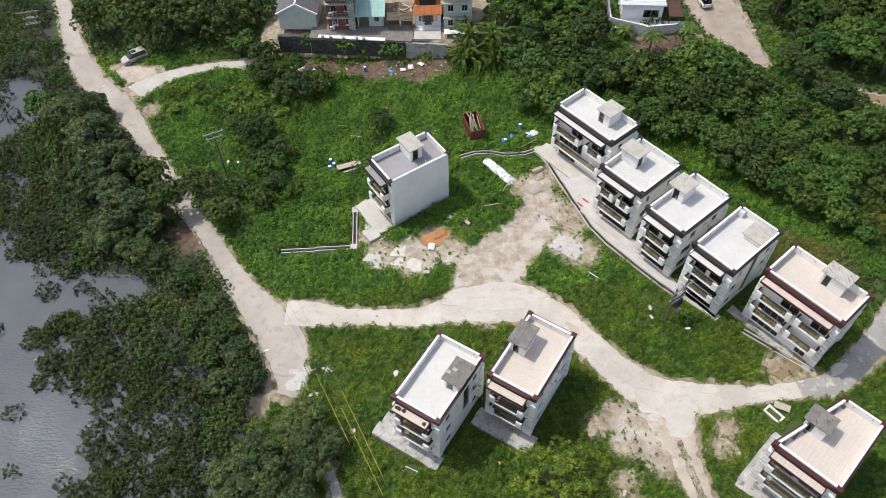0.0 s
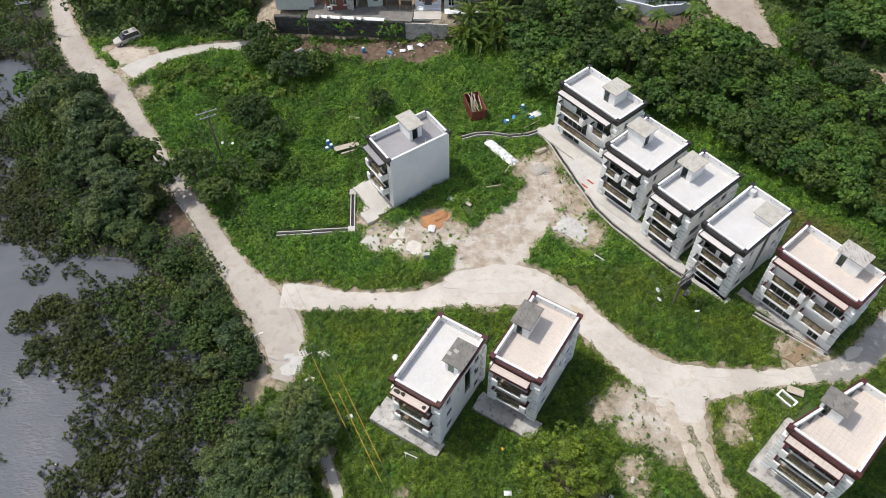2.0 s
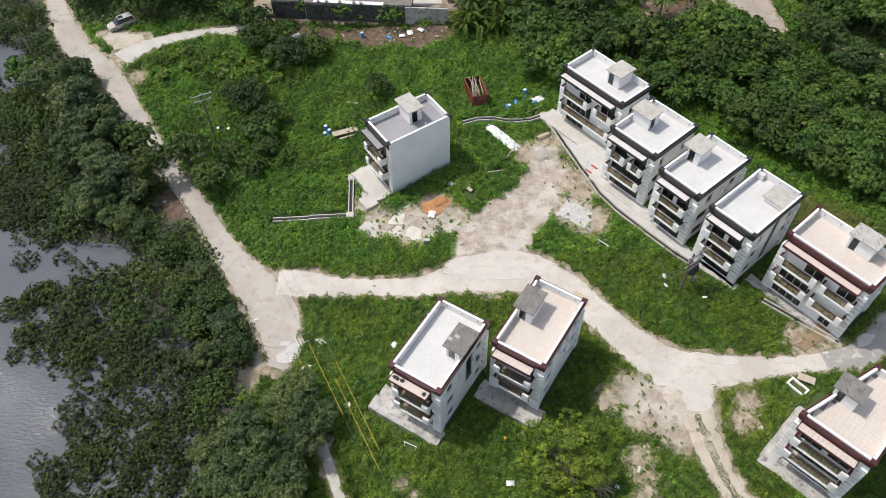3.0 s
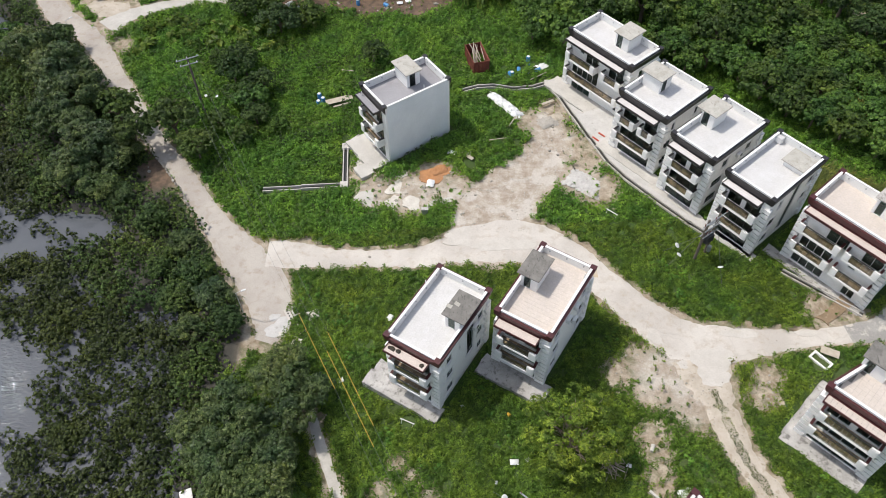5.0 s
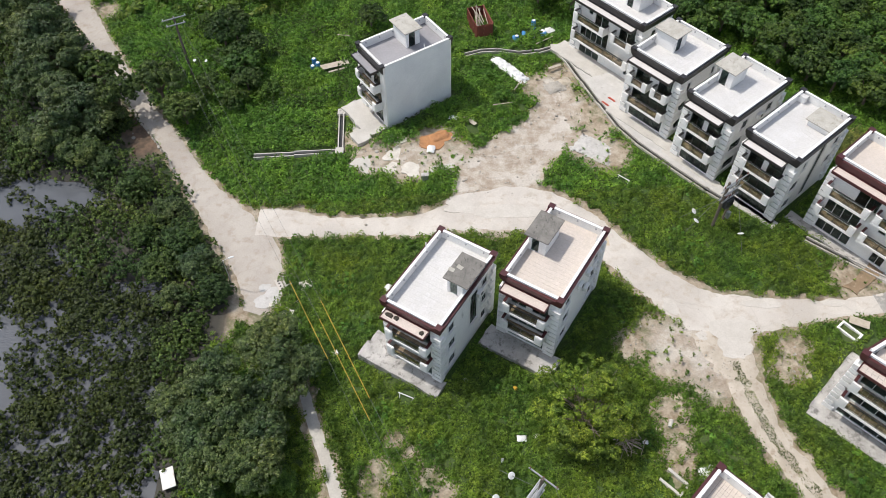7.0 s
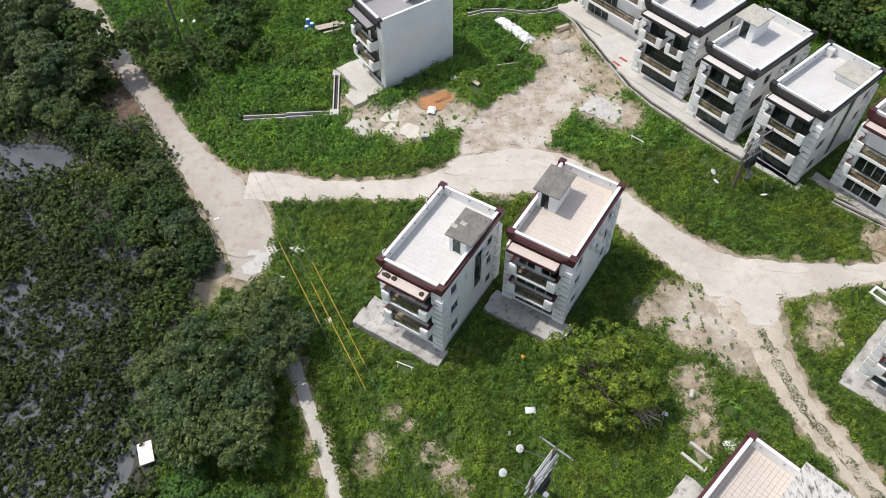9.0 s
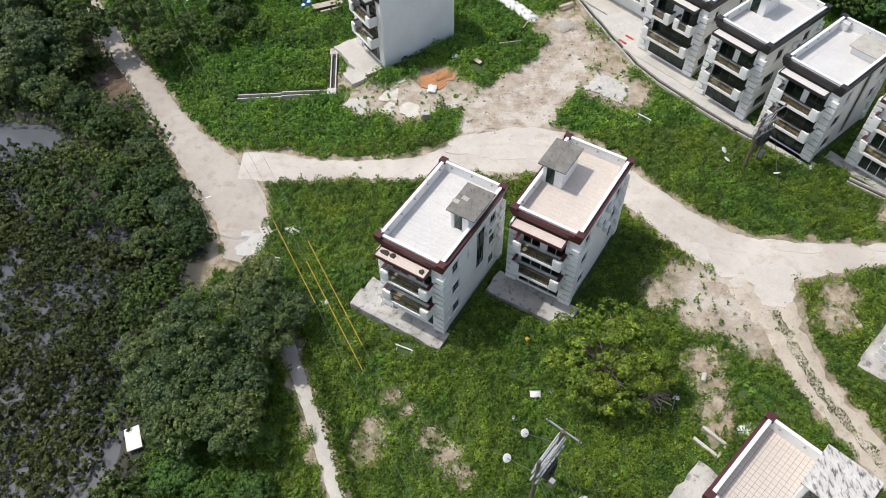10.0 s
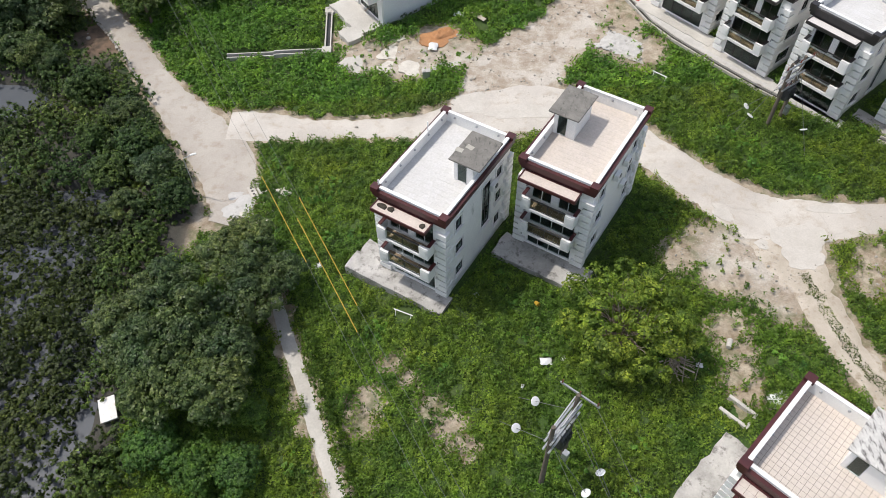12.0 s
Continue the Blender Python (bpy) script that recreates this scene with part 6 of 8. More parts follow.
for row in range(7):
    x = -0.2 * (row % 2)
    while x < 22.0:
        k = int(r9.integers(3))
        again("wall_stone", blocks[k], wall_run, pose(max(0, x), -0.10 + float(r9.uniform(-0.03, 0.03)), -0.05 + row * 0.44))
        x += 0.68 + 0.12 * k
part("coping", soft(box(bmesh.new(), 7.2, 19.0, -0.1, 0.75, 3.052, 3.2), 0.03), "coping", wall_run, "white painted coping")
conc = thing("retaining_wall", "grey streaked concrete retaining wall below the village", "wall", pose(-5.8, 110.05, 0, 0, 0, -6.0), kind="structure")
for k in range(4):
    part("wall_panel", soft(box(bmesh.new(), k * 1.82, k * 1.82 + 1.8, 0, 0.3, -0.4, 2.9), 0.02), "concrete_dark", conc)
thicket("wall_creepers", np.array([(-23.2, 112.0, 1.0, 1.6, 1.6), (-17.2, 111.2, 1.3, 1.0, 1.9), (-15.4, 110.9, 1.0, 1.2, 1.4), (-8.6, 110.0, 1.7, 1.3, 1.8), (-7.2, 109.8, 1.2, 1.6, 1.2), (-13.4, 110.4, 0.8, 0.6, 0.6), (-21.0, 109.0, 1.1, 0.7, 0.2), (-2.6, 108.8, 0.9, 0.9, 0.3)]), "vine", "green creepers hanging over a stone wall", "creeper", 0.3, 90, 76)


# ---- poles and wires ----
M["pole_wood"] = surface("weathered_pole_wood", (0.16, 0.13, 0.10), (0.11, 0.09, 0.07), 0.85, 2, 14, 0.4, streak=(4, 4, 0.5), stain=(0.09, 0.075, 0.06), reach=0.6)
M["twig"] = surface("pale_dry_twig", (0.34, 0.29, 0.23), (0.24, 0.20, 0.16), 0.9, 2, 14, 0.3)
M["dark_metal"] = surface("dark_painted_metal", (0.06, 0.062, 0.065), (0.045, 0.046, 0.05), 0.5, 2, 18, 0.05)
M["white_plastic"] = surface("white_plastic", (0.78, 0.78, 0.77), (0.72, 0.72, 0.70), 0.5, 2, 18, 0.03)
M["red_ceramic"] = surface("brown_red_insulator", (0.22, 0.05, 0.035), (0.16, 0.04, 0.03), 0.35, 3, 18, 0.03)
M["wire"] = surface("dull_wire", (0.16, 0.17, 0.16), (0.12, 0.13, 0.12), 0.6, 2, 18, 0.02)
M["yellow"] = surface("yellow_sleeve", (0.58, 0.35, 0.03), (0.50, 0.30, 0.03), 0.5, 2, 18, 0.03)


def guard_guy(owner, a, b, at, size=1.0):
    """A guy wire with a white round guard on it."""
    a, b = Vector(a), Vector(b)
    g = part("guy_wire", tube(bmesh.new(), a, b, 0.02, 0.02, 5), "wire", owner)
    p = a.lerp(b, at)
    d = (b - a).normalized()
    bm = bmesh.new()
    rings = [(0.0, 0.06), (0.05, 0.26), (0.10, 0.33), (0.14, 0.30), (0.17, 0.05)]
    for (s0, r0), (s1, r1) in zip(rings, rings[1:]):
        tube(bm, p - d * s0 * size, p - d * s1 * size, r0 * size, r1 * size, 14)
    part("guard_disc", bm, "white_plastic", g, "white round guard")


def h_pole(x, y, turn, high, label, gear=True, across=False, half=0.85):
    z = float(base_z(np.array(x), np.array(y)))
    t = thing("power_pole", label, "power pole", pose(x, y, z, 0, 0, turn), "power poles")
    for px in (-half, half):
        part("pole", tube(bmesh.new(), (px, 0, -0.6), (px, 0, high), 0.19, 0.13, 10), "pole_wood", t)
    arm = part("crossarm", soft(box(bmesh.new(), -1.9, 1.9, -0.24, -0.14, high - 0.35, high - 0.18), 0.01), "steel", t)
    if across:
        arm.matrix_local = pose(half, 0, 0, 0, 0, 90) @ Matrix.Diagonal((0.72, 1, 1, 1))
        for s in (-1, 1):
            part("tie_beam", tube(bmesh.new(), (-half - 0.1, s * 0.2, high - 1.0), (half + 0.1, s * 0.2, high - 0.6), 0.05, 0.05, 6), "steel", t)
    for k in range(3):
        part("insulator", tube(bmesh.new(), (-1.7 + 1.7 * k, -0.19, high - 0.17), (-1.7 + 1.7 * k, -0.19, high + 0.12), 0.07, 0.05, 8), "red_ceramic", arm)
    for zz in (high - 1.6, high - 2.7):
        part("crossarm", soft(box(bmesh.new(), -half - 0.4, half + 0.4, -0.26, -0.14, zz, zz + 0.14), 0.01), "steel", t)
        part("crossarm", soft(box(bmesh.new(), -half - 0.4, half + 0.4, 0.14, 0.26, zz, zz + 0.14), 0.01), "steel", t)
    for s in (-1, 1):
        part("brace", tube(bmesh.new(), (s * half, -0.24, high - 2.5), (s * -0.7 * half, -0.24, high - 0.5), 0.035, 0.035, 5), "steel", t)
    if gear:
        tank = part("transformer", soft(box(bmesh.new(), -0.55, 0.55, -0.42, 0.42, high - 4.0, high - 2.75), 0.05), "dark_metal", t, "dark transformer tank")
        for k in range(6):
            part("fin", boxed(-0.5 + k * 0.19, -0.46 + k * 0.19, -0.55, -0.422, high - 3.9, high - 2.9), "dark_metal", tank)
        for k in range(3):
            part("bushing", tube(bmesh.new(), (-0.3 + 0.3 * k, 0, high - 2.749), (-0.3 + 0.3 * k, 0, high - 2.35), 0.06, 0.03, 8), "red_ceramic", tank)
        part("switch_box", soft(box(bmesh.new(), 0.45, 0.85, -0.62, -0.22, 1.3, 2.2), 0.02), "steel", t, "grey metal switch box")
        for k in range(3):
            part("fuse", tube(bmesh.new(), (-0.8 + 0.5 * k, -0.36, high - 1.5), (-0.65 + 0.5 * k, -0.5, high - 2.0), 0.045, 0.03, 6), "dark_metal", t)
    return t


p1 = h_pole(29.3, 54.3, 35, 7.3, "weathered twin-pole power transformer stand on the grass")
guard_guy(p1, (-0.85, 0, 6.0), (-4.6, 1.2, 0.0), 0.63)
guard_guy(p1, (-0.85, 0, 5.0), (-2.8, 3.2, 0.0), 0.63)
guard_guy(p1, (0.85, 0, 6.0), (-1.2, -4.6, 0.0), 0.68)
p2 = h_pole(5.9, 22.2, 50, 8.6, "weathered twin-pole power transformer stand in the scrub", across=True, half=1.3)
guard_guy(p2, (1.3, 0, 6.6), (2.8, 5.1, 0.0), 0.62)
guard_guy(p2, (-1.3, 0, 6.6), (0.6, 4.9, 0.0), 0.62)
guard_guy(p2, (1.3, 0, 6.6), (0.6, -4.4, 0.0), 0.66)
guard_guy(p2, (-1.3, 0, 6.6), (-0.6, -4.4, 0.0), 0.66)
h_pole(-71.0, 115.3, 14, 8.6, "twin wooden power pole beside the shore lane", False)

post = thing("power_pole", "single wooden power pole in creepers", "power pole", pose(-33.0, 82.4, float(base_z(np.array(-33.0), np.array(82.4))), 0, 0, 25), "power poles")
part("pole", tube(bmesh.new(), (0, 0, -0.5), (0, 0, 10.0), 0.2, 0.13, 10), "pole_wood", post)
for zz, w in ((9.8, 1.5), (8.9, 1.2)):
    a = part("crossarm", soft(box(bmesh.new(), -w, w, -0.2, -0.1, zz, zz + 0.13), 0.01), "steel", post)
    for k in (-1, 0, 1):
        part("insulator", tube(bmesh.new(), (k * (w - 0.15), -0.15, zz + 0.131), (k * (w - 0.15), -0.15, zz + 0.35), 0.06, 0.04, 8), "white_plastic", a)

guard_guy(post, (0, 0, 8.0), (2.9, 1.6, 0.0), 0.80, 0.65)
guard_guy(post, (0, 0, 8.0), (1.2, 2.6, 0.0), 0.80, 0.65)

thicket("pole_creepers", np.array([(-33.2, 81.4, 1.7, 3.4, -1.0), (-32.0, 80.4, 1.5, 2.4, -1.0), (-34.4, 82.6, 1.4, 2.2, -1.0)]), "vine", "creepers climbing the foot of a power pole", "creeper", 0.22, 100, 78)


def wire(name, pts, label):
    bm = polytube(bmesh.new(), pts, 0.011, 4)
    return tagged(link_mesh(name, bm, "wire"), label, "cable", "overhead wires")


def sagging(a, b, sag, n=10):
    a, b = Vector(a), Vector(b)
    return [a.lerp(b, k / n) - Vector((0, 0, sag * 4 * (k / n) * (1 - k / n))) for k in range(n + 1)]


LINES = [((-33.9, 82.0, 9.1), (-11.9, 40.0, 5.3), (-6.8, 29.7, 5.5), (1.6, 12.6, 7.0)), ((-32.6, 82.6, 9.1), (-12.0, 42.2, 5.2), (-6.9, 31.7, 5.7), (2.6, 12.6, 7.4)), ((-34.5, 81.6, 8.2), (-15.2, 44.6, 5.1), (-10.8, 35.8, 5.3), (0.4, 12.8, 6.8))]
for a, b, c, d in LINES:
    wire("overhead_wire", sagging(a, b, 0.7, 12)[:-1] + sagging(b, c, 0.02, 4)[:-1] + sagging(c, d, 0.15, 6), "thin overhead power wire")
    tagged(link_mesh("wire_sleeve", polytube(bmesh.new(), sagging(b, c, 0.02, 4), 0.026, 6), "yellow"), "bright yellow insulating sleeve on an overhead wire", "cable sleeve", "yellow sleeves")
for off in (-1.7, 0, 1.7):
    c, s = math.cos(radians(30)), math.sin(radians(30))
    wire("overhead_wire", sagging((6.0 + c * off + 0.1, 21.9 + s * off - 0.2, 8.7), (6.0 + c * off + 7, 2 + s * off, 8.2), 0.5), "thin overhead power wire")


def street_lamp(x, y, high, turn, label):
    z = float(base_z(np.array(x), np.array(y)))
    t = thing("street_lamp", label, "street lamp", pose(x, y, z, 0, 0, turn), "street lamps")
    part("pole", tube(bmesh.new(), (0, 0, -0.3), (0, 0, high), 0.055, 0.04, 8), "steel", t)
    part("arm", tube(bmesh.new(), (0, 0, high - 0.05), (0.7, 0, high + 0.15), 0.03, 0.025, 6), "steel", t)
    part("lamp_head", soft(box(bmesh.new(), 0.6, 1.15, -0.1, 0.1, high + 0.09, high + 0.21), 0.04), "white_plastic", t, "pale lamp head")


street_lamp(-22.7, 48.6, 4.6, 20, "grey steel street lamp at the edge of the lane")
street_lamp(-55.8, 99.0, 4.4, 35, "grey steel street lamp among shore trees")

# ---- clutter ----
M["blue"] = surface("faded_blue_plastic", (0.05, 0.22, 0.50), (0.08, 0.28, 0.52), 0.5, 2, 14, 0.05, stain=(0.2, 0.3, 0.4), reach=0.66)
M["rust"] = surface("rusty_red_steel", (0.24, 0.06, 0.04), (0.17, 0.05, 0.035), 0.75, 1.2, 10, 0.2, stain=(0.30, 0.13, 0.07), reach=0.55)
M["tarp"] = surface("white_tarpaulin", (0.80, 0.80, 0.79), (0.70, 0.70, 0.69), 0.55, 1.2, 9, 0.3)
M["wood"] = surface("pale_board", (0.50, 0.44, 0.35), (0.40, 0.34, 0.26), 0.8, 2, 14, 0.2, streak=(0.4, 3, 3), stain=(0.28, 0.23, 0.17), reach=0.6)
M["red_plastic"] = surface("red_plastic", (0.45, 0.06, 0.03), (0.38, 0.06, 0.035), 0.5, 2, 14, 0.05)


def drum(x, y, turn, lying, label="faded blue plastic drum in the grass"):
    z = float(base_z(np.array(x), np.array(y)))
    t = thing("drum", label, "drum", pose(x, y, z + (0.34 if lying else 0.05), 90 if lying else 0, 0, turn), "blue drums")
    bm = bmesh.new()
    prof = [(0.0, 0.27), (0.06, 0.30), (0.28, 0.30), (0.31, 0.325), (0.34, 0.30), (0.6, 0.30), (0.63, 0.325), (0.66, 0.30), (0.88, 0.30), (0.92, 0.27)]
    rings = [[bm.verts.new((math.cos(k * 0.4488) * rr, math.sin(k * 0.4488) * rr, zz)) for k in range(14)] for zz, rr in prof]
    for lo, up in zip(rings, rings[1:]):
        for k in range(14):
            bm.faces.new((lo[k], lo[(k + 1) % 14], up[(k + 1) % 14], up[k]))
    bm.faces.new(rings[0][::-1])
    bm.faces.new(rings[-1])
    part("barrel", bm, "blue", t)
    part("lid", tube(bmesh.new(), (0, 0, 0.921), (0, 0, 0.96), 0.24, 0.22, 14), "white_plastic", t, "pale lid")


for x, y, turn, lying in ((9.8, 88.5, 20, True), (10.1, 87.8, 60, False), (11.2, 89.4, 0, True), (11.7, 88.6, 70, True), (12.7, 91.2, 40, False), (12.8, 90.2, 10, True), (13.5, 88.6, 120, True), (-17.3, 85.4, 0, False), (-16.7, 84.5, 0, False), (-17.3, 83.9, 0, False), (-13.0, 107.6, 0, False), (-8.8, 106.8, 50, True)):
    drum(x, y, turn, lying)
bucket = thing("bucket", "small yellow plastic bucket lying in the weeds", "bucket", pose(5.98, 35.24, 0.5, 75, 0, 30))
part("shell", tube(bmesh.new(), (0, 0, 0), (0, 0, 0.36), 0.14, 0.18, 12), "yellow", bucket)
part("rim", tube(bmesh.new(), (0, 0, 0.361), (0, 0, 0.39), 0.2, 0.2, 12), "yellow", bucket)

crate = thing("steel_skip", "rusty red open-topped container full of pale steel sections", "container", pose(6.9, 88.7, 0.05, 0, 0, 105), "")
L, W, Hh = 4.4, 2.3, 2.3
part("floor_plate", boxed(0, L, 0, W, 0.02, 0.15), "rust", crate)
for nm, a in (("side_panel", (0, L, 0, 0.05)), ("side_panel", (0, L, W - 0.05, W)), ("end_panel", (0, 0.05, 0.052, W - 0.052)), ("end_panel", (L - 0.05, L, 0.052, W - 0.052))):
    p = part(nm, boxed(*a, 0.152, Hh), "rust", crate)
for k in range(12):
    for y0 in (-0.05, W + 0.002):
        part("rib", boxed(0.15 + k * 0.36, 0.33 + k * 0.36, y0, y0 + 0.048, 0.2, Hh - 0.1), "rust", crate)
for k in range(5):
    part("rib", boxed(-0.05, -0.002, 0.2 + k * 0.42, 0.38 + k * 0.42, 0.2, Hh - 0.1), "rust", crate)
for y0 in (-0.06, W):
    part("rail", boxed(-0.06, L + 0.06, y0, y0 + 0.06, Hh + 0.002, Hh + 0.1), "rust", crate)
beams = np.random.default_rng(15)
for k in range(11):
    a = Vector((beams.uniform(0.2, 1.2), beams.uniform(0.2, W - 0.2), beams.uniform(0.5, 2.3)))
    b = Vector((beams.uniform(3.0, 4.3), beams.uniform(0.2, W - 0.2), beams.uniform(1.2, 2.7)))
    ob = tagged(link_mesh("steel_section", tube(bmesh.new(), a, b, 0.06, 0.06, 4), "wood"), "pale steel section thrown into a container", "beam", "steel sections")
    ob.matrix_world = crate.matrix_world


def crumpled(name, x, y, turn, w, d, high, material, label, category, seed, lift=0.05):
    """A heap of sheeting with folds."""
    nx_, ny_ = max(6, int(w / 0.16)), max(6, int(d / 0.16))
    u, v = np.meshgrid(np.linspace(-1, 1, nx_), np.linspace(-1, 1, ny_))
    edge = (1 - np.abs(u) ** 4) * (1 - np.abs(v) ** 4)
    uu = u * w / 2 * (1 + 0.12 * ripple(v * d, u * w, seed + 5, 1.2))
    vv = v * d / 2 * (1 + 0.16 * ripple(u * w, v * d, seed + 6, 1.2))
    z = high * edge * (0.55 + 0.3 * ripple(uu, vv, seed, 0.9) + 0.25 * ripple(uu, vv, seed + 1, 0.35))
    i = np.arange(u.size).reshape(u.shape)
    f = np.stack([i[:-1, :-1], i[:-1, 1:], i[1:, 1:], i[1:, :-1]], -1).reshape(-1, 4)
    ob = new(name, mesh_from(name, np.stack([uu, vv, np.maximum(z, 0)], -1).reshape(-1, 3), f, material))
    ob.matrix_world = pose(x, y, float(base_z(np.array(x), np.array(y))) + lift, 0, 0, turn)
    return tagged(ob, label, category)


crumpled("tarpaulin", 8.7, 81.8, -52, 6.4, 1.7, 0.75, "tarp", "long white tarpaulin over stacked material", "tarpaulin", 1)
crumpled("tarpaulin", 14.4, 89.8, 30, 2.6, 1.3, 0.5, "tarp", "crumpled white sheeting by the drums", "tarpaulin", 2)
crumpled("clay_mound", -0.6, 69.6, 25, 2.6, 1.6, 0.6, "redsoil", "low heap of bare orange clay", "clay", 11, 0.0)
crumpled("clay_mound", -2.0, 68.5, -15, 1.8, 1.3, 0.4, "redsoil", "low heap of bare orange clay", "clay", 12, 0.0)
crumpled("plaster_sheet", 18.0, 66.6, -34, 5.2, 3.2, 0.3, "patch_grey", "crumpled grey-white sheeting caked with plaster", "sheeting", 13, 0.02)
crumpled("rubbish_mound", 14.3, 78.2, 20, 2.6, 2.0, 0.5, "stone", "heap of pale rubble and builders' rubbish", "rubbish", 3)
crumpled("rubbish_mound", 15.6, 79.2, 20, 1.8, 1.4, 0.35, "wood", "heap of broken boards and rubbish", "rubbish", 4)
for n, (x, y, s) in enumerate(((6.3, 30.2, 0.6), (7.6, 30.4, 0.4), (4.4, 28.2, 0.3), (1.5, 36.2, 0.35), (17.2, 29.6, 0.4), (22.0, 26.6, 1.1), (-22, 107.6, 1.2), (-5, 107.4, 0.9), (-3.2, 108, 0.8), (-6.3, 106.8, 0.7), (-24, 108.4, 1.0), (-1.6, 67.3, 0.9), (3.4, 72.4, 0.7), (1.2, 72.6, 0.8), (-11.3, 39.9, 0.6), (-6.2, 47.4, 0.7))):
    crumpled("plastic_sack", x, y, 40 * n, s * 1.4, s, 0.3, "tarp", "small white plastic sack in the weeds", "sack", 20 + n, 0.3)


def board(x, y, turn, w, d, label, z=0.6, material="wood", tilt=3):
    ob = link_mesh("board", boxed(-w / 2, w / 2, -d / 2, d / 2, 0, 0.06, bevel=0.008), material)
    ob.matrix_world = pose(x, y, float(base_z(np.array(x), np.array(y))) + z, tilt, 2, turn)
    return tagged(ob, label, "board", "loose boards")


for x, y, turn, w, d in ((3.2, 71.6, -45, 1.9, 0.5), (9.5, 78.0, 62, 2.2, 0.14), (7.6, 74.6, 12, 3.0, 0.14), (14.6, 81.6, 28, 1.9, 0.4), (-14.4, 84.3, 22, 3.8, 0.95), (-13.9, 83.2, 24, 2.6, 0.25), (-13.6, 90.6, -8, 1.8, 0.25), (13.8, 87.2, 35, 3.0, 0.12), (-8.7, 74.3, 60, 0.9, 0.2), (40.0, 41.2, -25, 1.9, 0.9), (15.4, 29.6, -60, 1.6, 0.12), (15.9, 29.3, -30, 1.8, 0.1), (15.0, 30.0, 20, 1.4, 0.1), (15.6, 30.2, 80, 1.5, 0.12), (15.9, 30.3, 65, 1.9, 0.1), (15.2, 29.2, -75, 2.0, 0.09)):
    board(x, y, turn, w, d, "weathered pale board lying in the weeds")


def trestle(x, y, turn, label):
    z = float(base_z(np.array(x), np.array(y)))
    t = thing("trestle", label, "trestle", pose(x, y, z + 0.25, 0, 0, turn), "wooden trestles")
    part("beam", boxed(-0.8, 0.8, -0.035, 0.035, 0.32, 0.4), "coping", t)
    for s in (-0.65, 0.65):
        part("leg", tube(bmesh.new(), (s, 0.0, 0.36), (s + 0.1, 0.4, -0.3), 0.03, 0.03, 4), "coping", t)
        part("leg", tube(bmesh.new(), (s, 0.0, 0.36), (s + 0.1, -0.4, -0.3), 0.03, 0.03, 4), "coping", t)


trestle(20.3, 61.2, -42, "white wooden trestle lying in the grass")
trestle(-4.1, 34.7, -25, "white wooden trestle lying in the weeds")

kiosk = thing("service_box", "small grey service cabinet in the creepers", "cabinet", pose(-2.3, 62.0, 0.0, 0, 0, 5))
part("cabinet", soft(box(bmesh.new(), -0.35, 0.35, -0.2, 0.2, 0.0, 1.25), 0.02), "steel", kiosk)
part("cap", soft(box(bmesh.new(), -0.42, 0.42, -0.27, 0.27, 1.252, 1.32), 0.02), "concrete_dark", kiosk)

hatch = thing("concrete_chamber", "open concrete chamber with two loose covers beside the lane", "chamber", pose(38.9, 40.4, 0.45, 0, 0, -52))
for a in ((-1.1, 1.1, -0.6, -0.4), (-1.1, 1.1, 0.4, 0.6), (-1.1, -0.9, -0.398, 0.398), (0.9, 1.1, -0.398, 0.398)):
    part("chamber_wall", boxed(*a, -0.3, 0.45, bevel=0.02), "coping", hatch)
part("chamber_floor", boxed(-0.9, 0.9, -0.4, 0.4, -0.3, -0.1), "wet", hatch)
inlet = thing("drain_inlet", "square concrete drain inlet with a sunken rusty grate beside the lane", "drain", pose(-16.8, 49.3, -1.18, 0, 0, 28))
for a in ((-0.7, 0.7, -0.7, -0.5), (-0.7, 0.7, 0.5, 0.7), (-0.7, -0.5, -0.498, 0.498), (0.5, 0.7, -0.498, 0.498)):
    part("chamber_wall", boxed(*a, -0.6, 0.12, bevel=0.02), "concrete", inlet)
for k in range(6):
    part("grate_bar", boxed(-0.5, 0.5, -0.44 + k * 0.17, -0.36 + k * 0.17, -0.12, -0.06), "rust", inlet)
part("chamber_floor", boxed(-0.5, 0.5, -0.5, 0.5, -0.6, -0.3), "wet", inlet)
cover = thing("drain_cover", "white concrete cover slab with four round holes", "drain cover", pose(-17.7, 48.6, -1.2, 0, 0, -62))
part("slab", soft(box(bmesh.new(), -0.85, 0.85, -0.32, 0.32, -0.12, 0.12), 0.02), "patch", cover)
# the slab is solid: thin dark discs give the shade inside its holes
for k in range(4):
    part("hole", tube(bmesh.new(), (-0.57 + 0.38 * k, 0, 0.121), (-0.57 + 0.38 * k, 0, 0.126), 0.11, 0.11, 12), "wet", cover, "dark disc coloured as a shaded round opening")
hatch2 = thing("concrete_chamber", "open concrete chamber between weeds and a house", "chamber", pose(19.0, 25.8, 0.2, 0, 0, -46))
for a in ((-1.1, 1.1, -0.75, -0.5), (-1.1, 1.1, 0.5, 0.75), (0.9, 1.1, -0.498, 0.498)):
    part("chamber_wall", boxed(*a, -0.3, 0.5, bevel=0.02), "concrete", hatch2)
part("chamber_floor", boxed(-1.1, 0.9, -0.5, 0.5, -0.3, -0.05), "wet", hatch2)
tagged(link_mesh("marker_stone", soft(tube(bmesh.new(), (19.9, 31.6, 0.5), (19.6, 30.9, 0.55), 0.22, 0.2, 8), 0.02), "concrete"), "fallen concrete post in the weeds", "post")
raft = thing("white_raft", "white weathered board platform stranded among mangroves", "platform", pose(-25.0, 27.5, WATER + 1.35, 4, 3, -70))
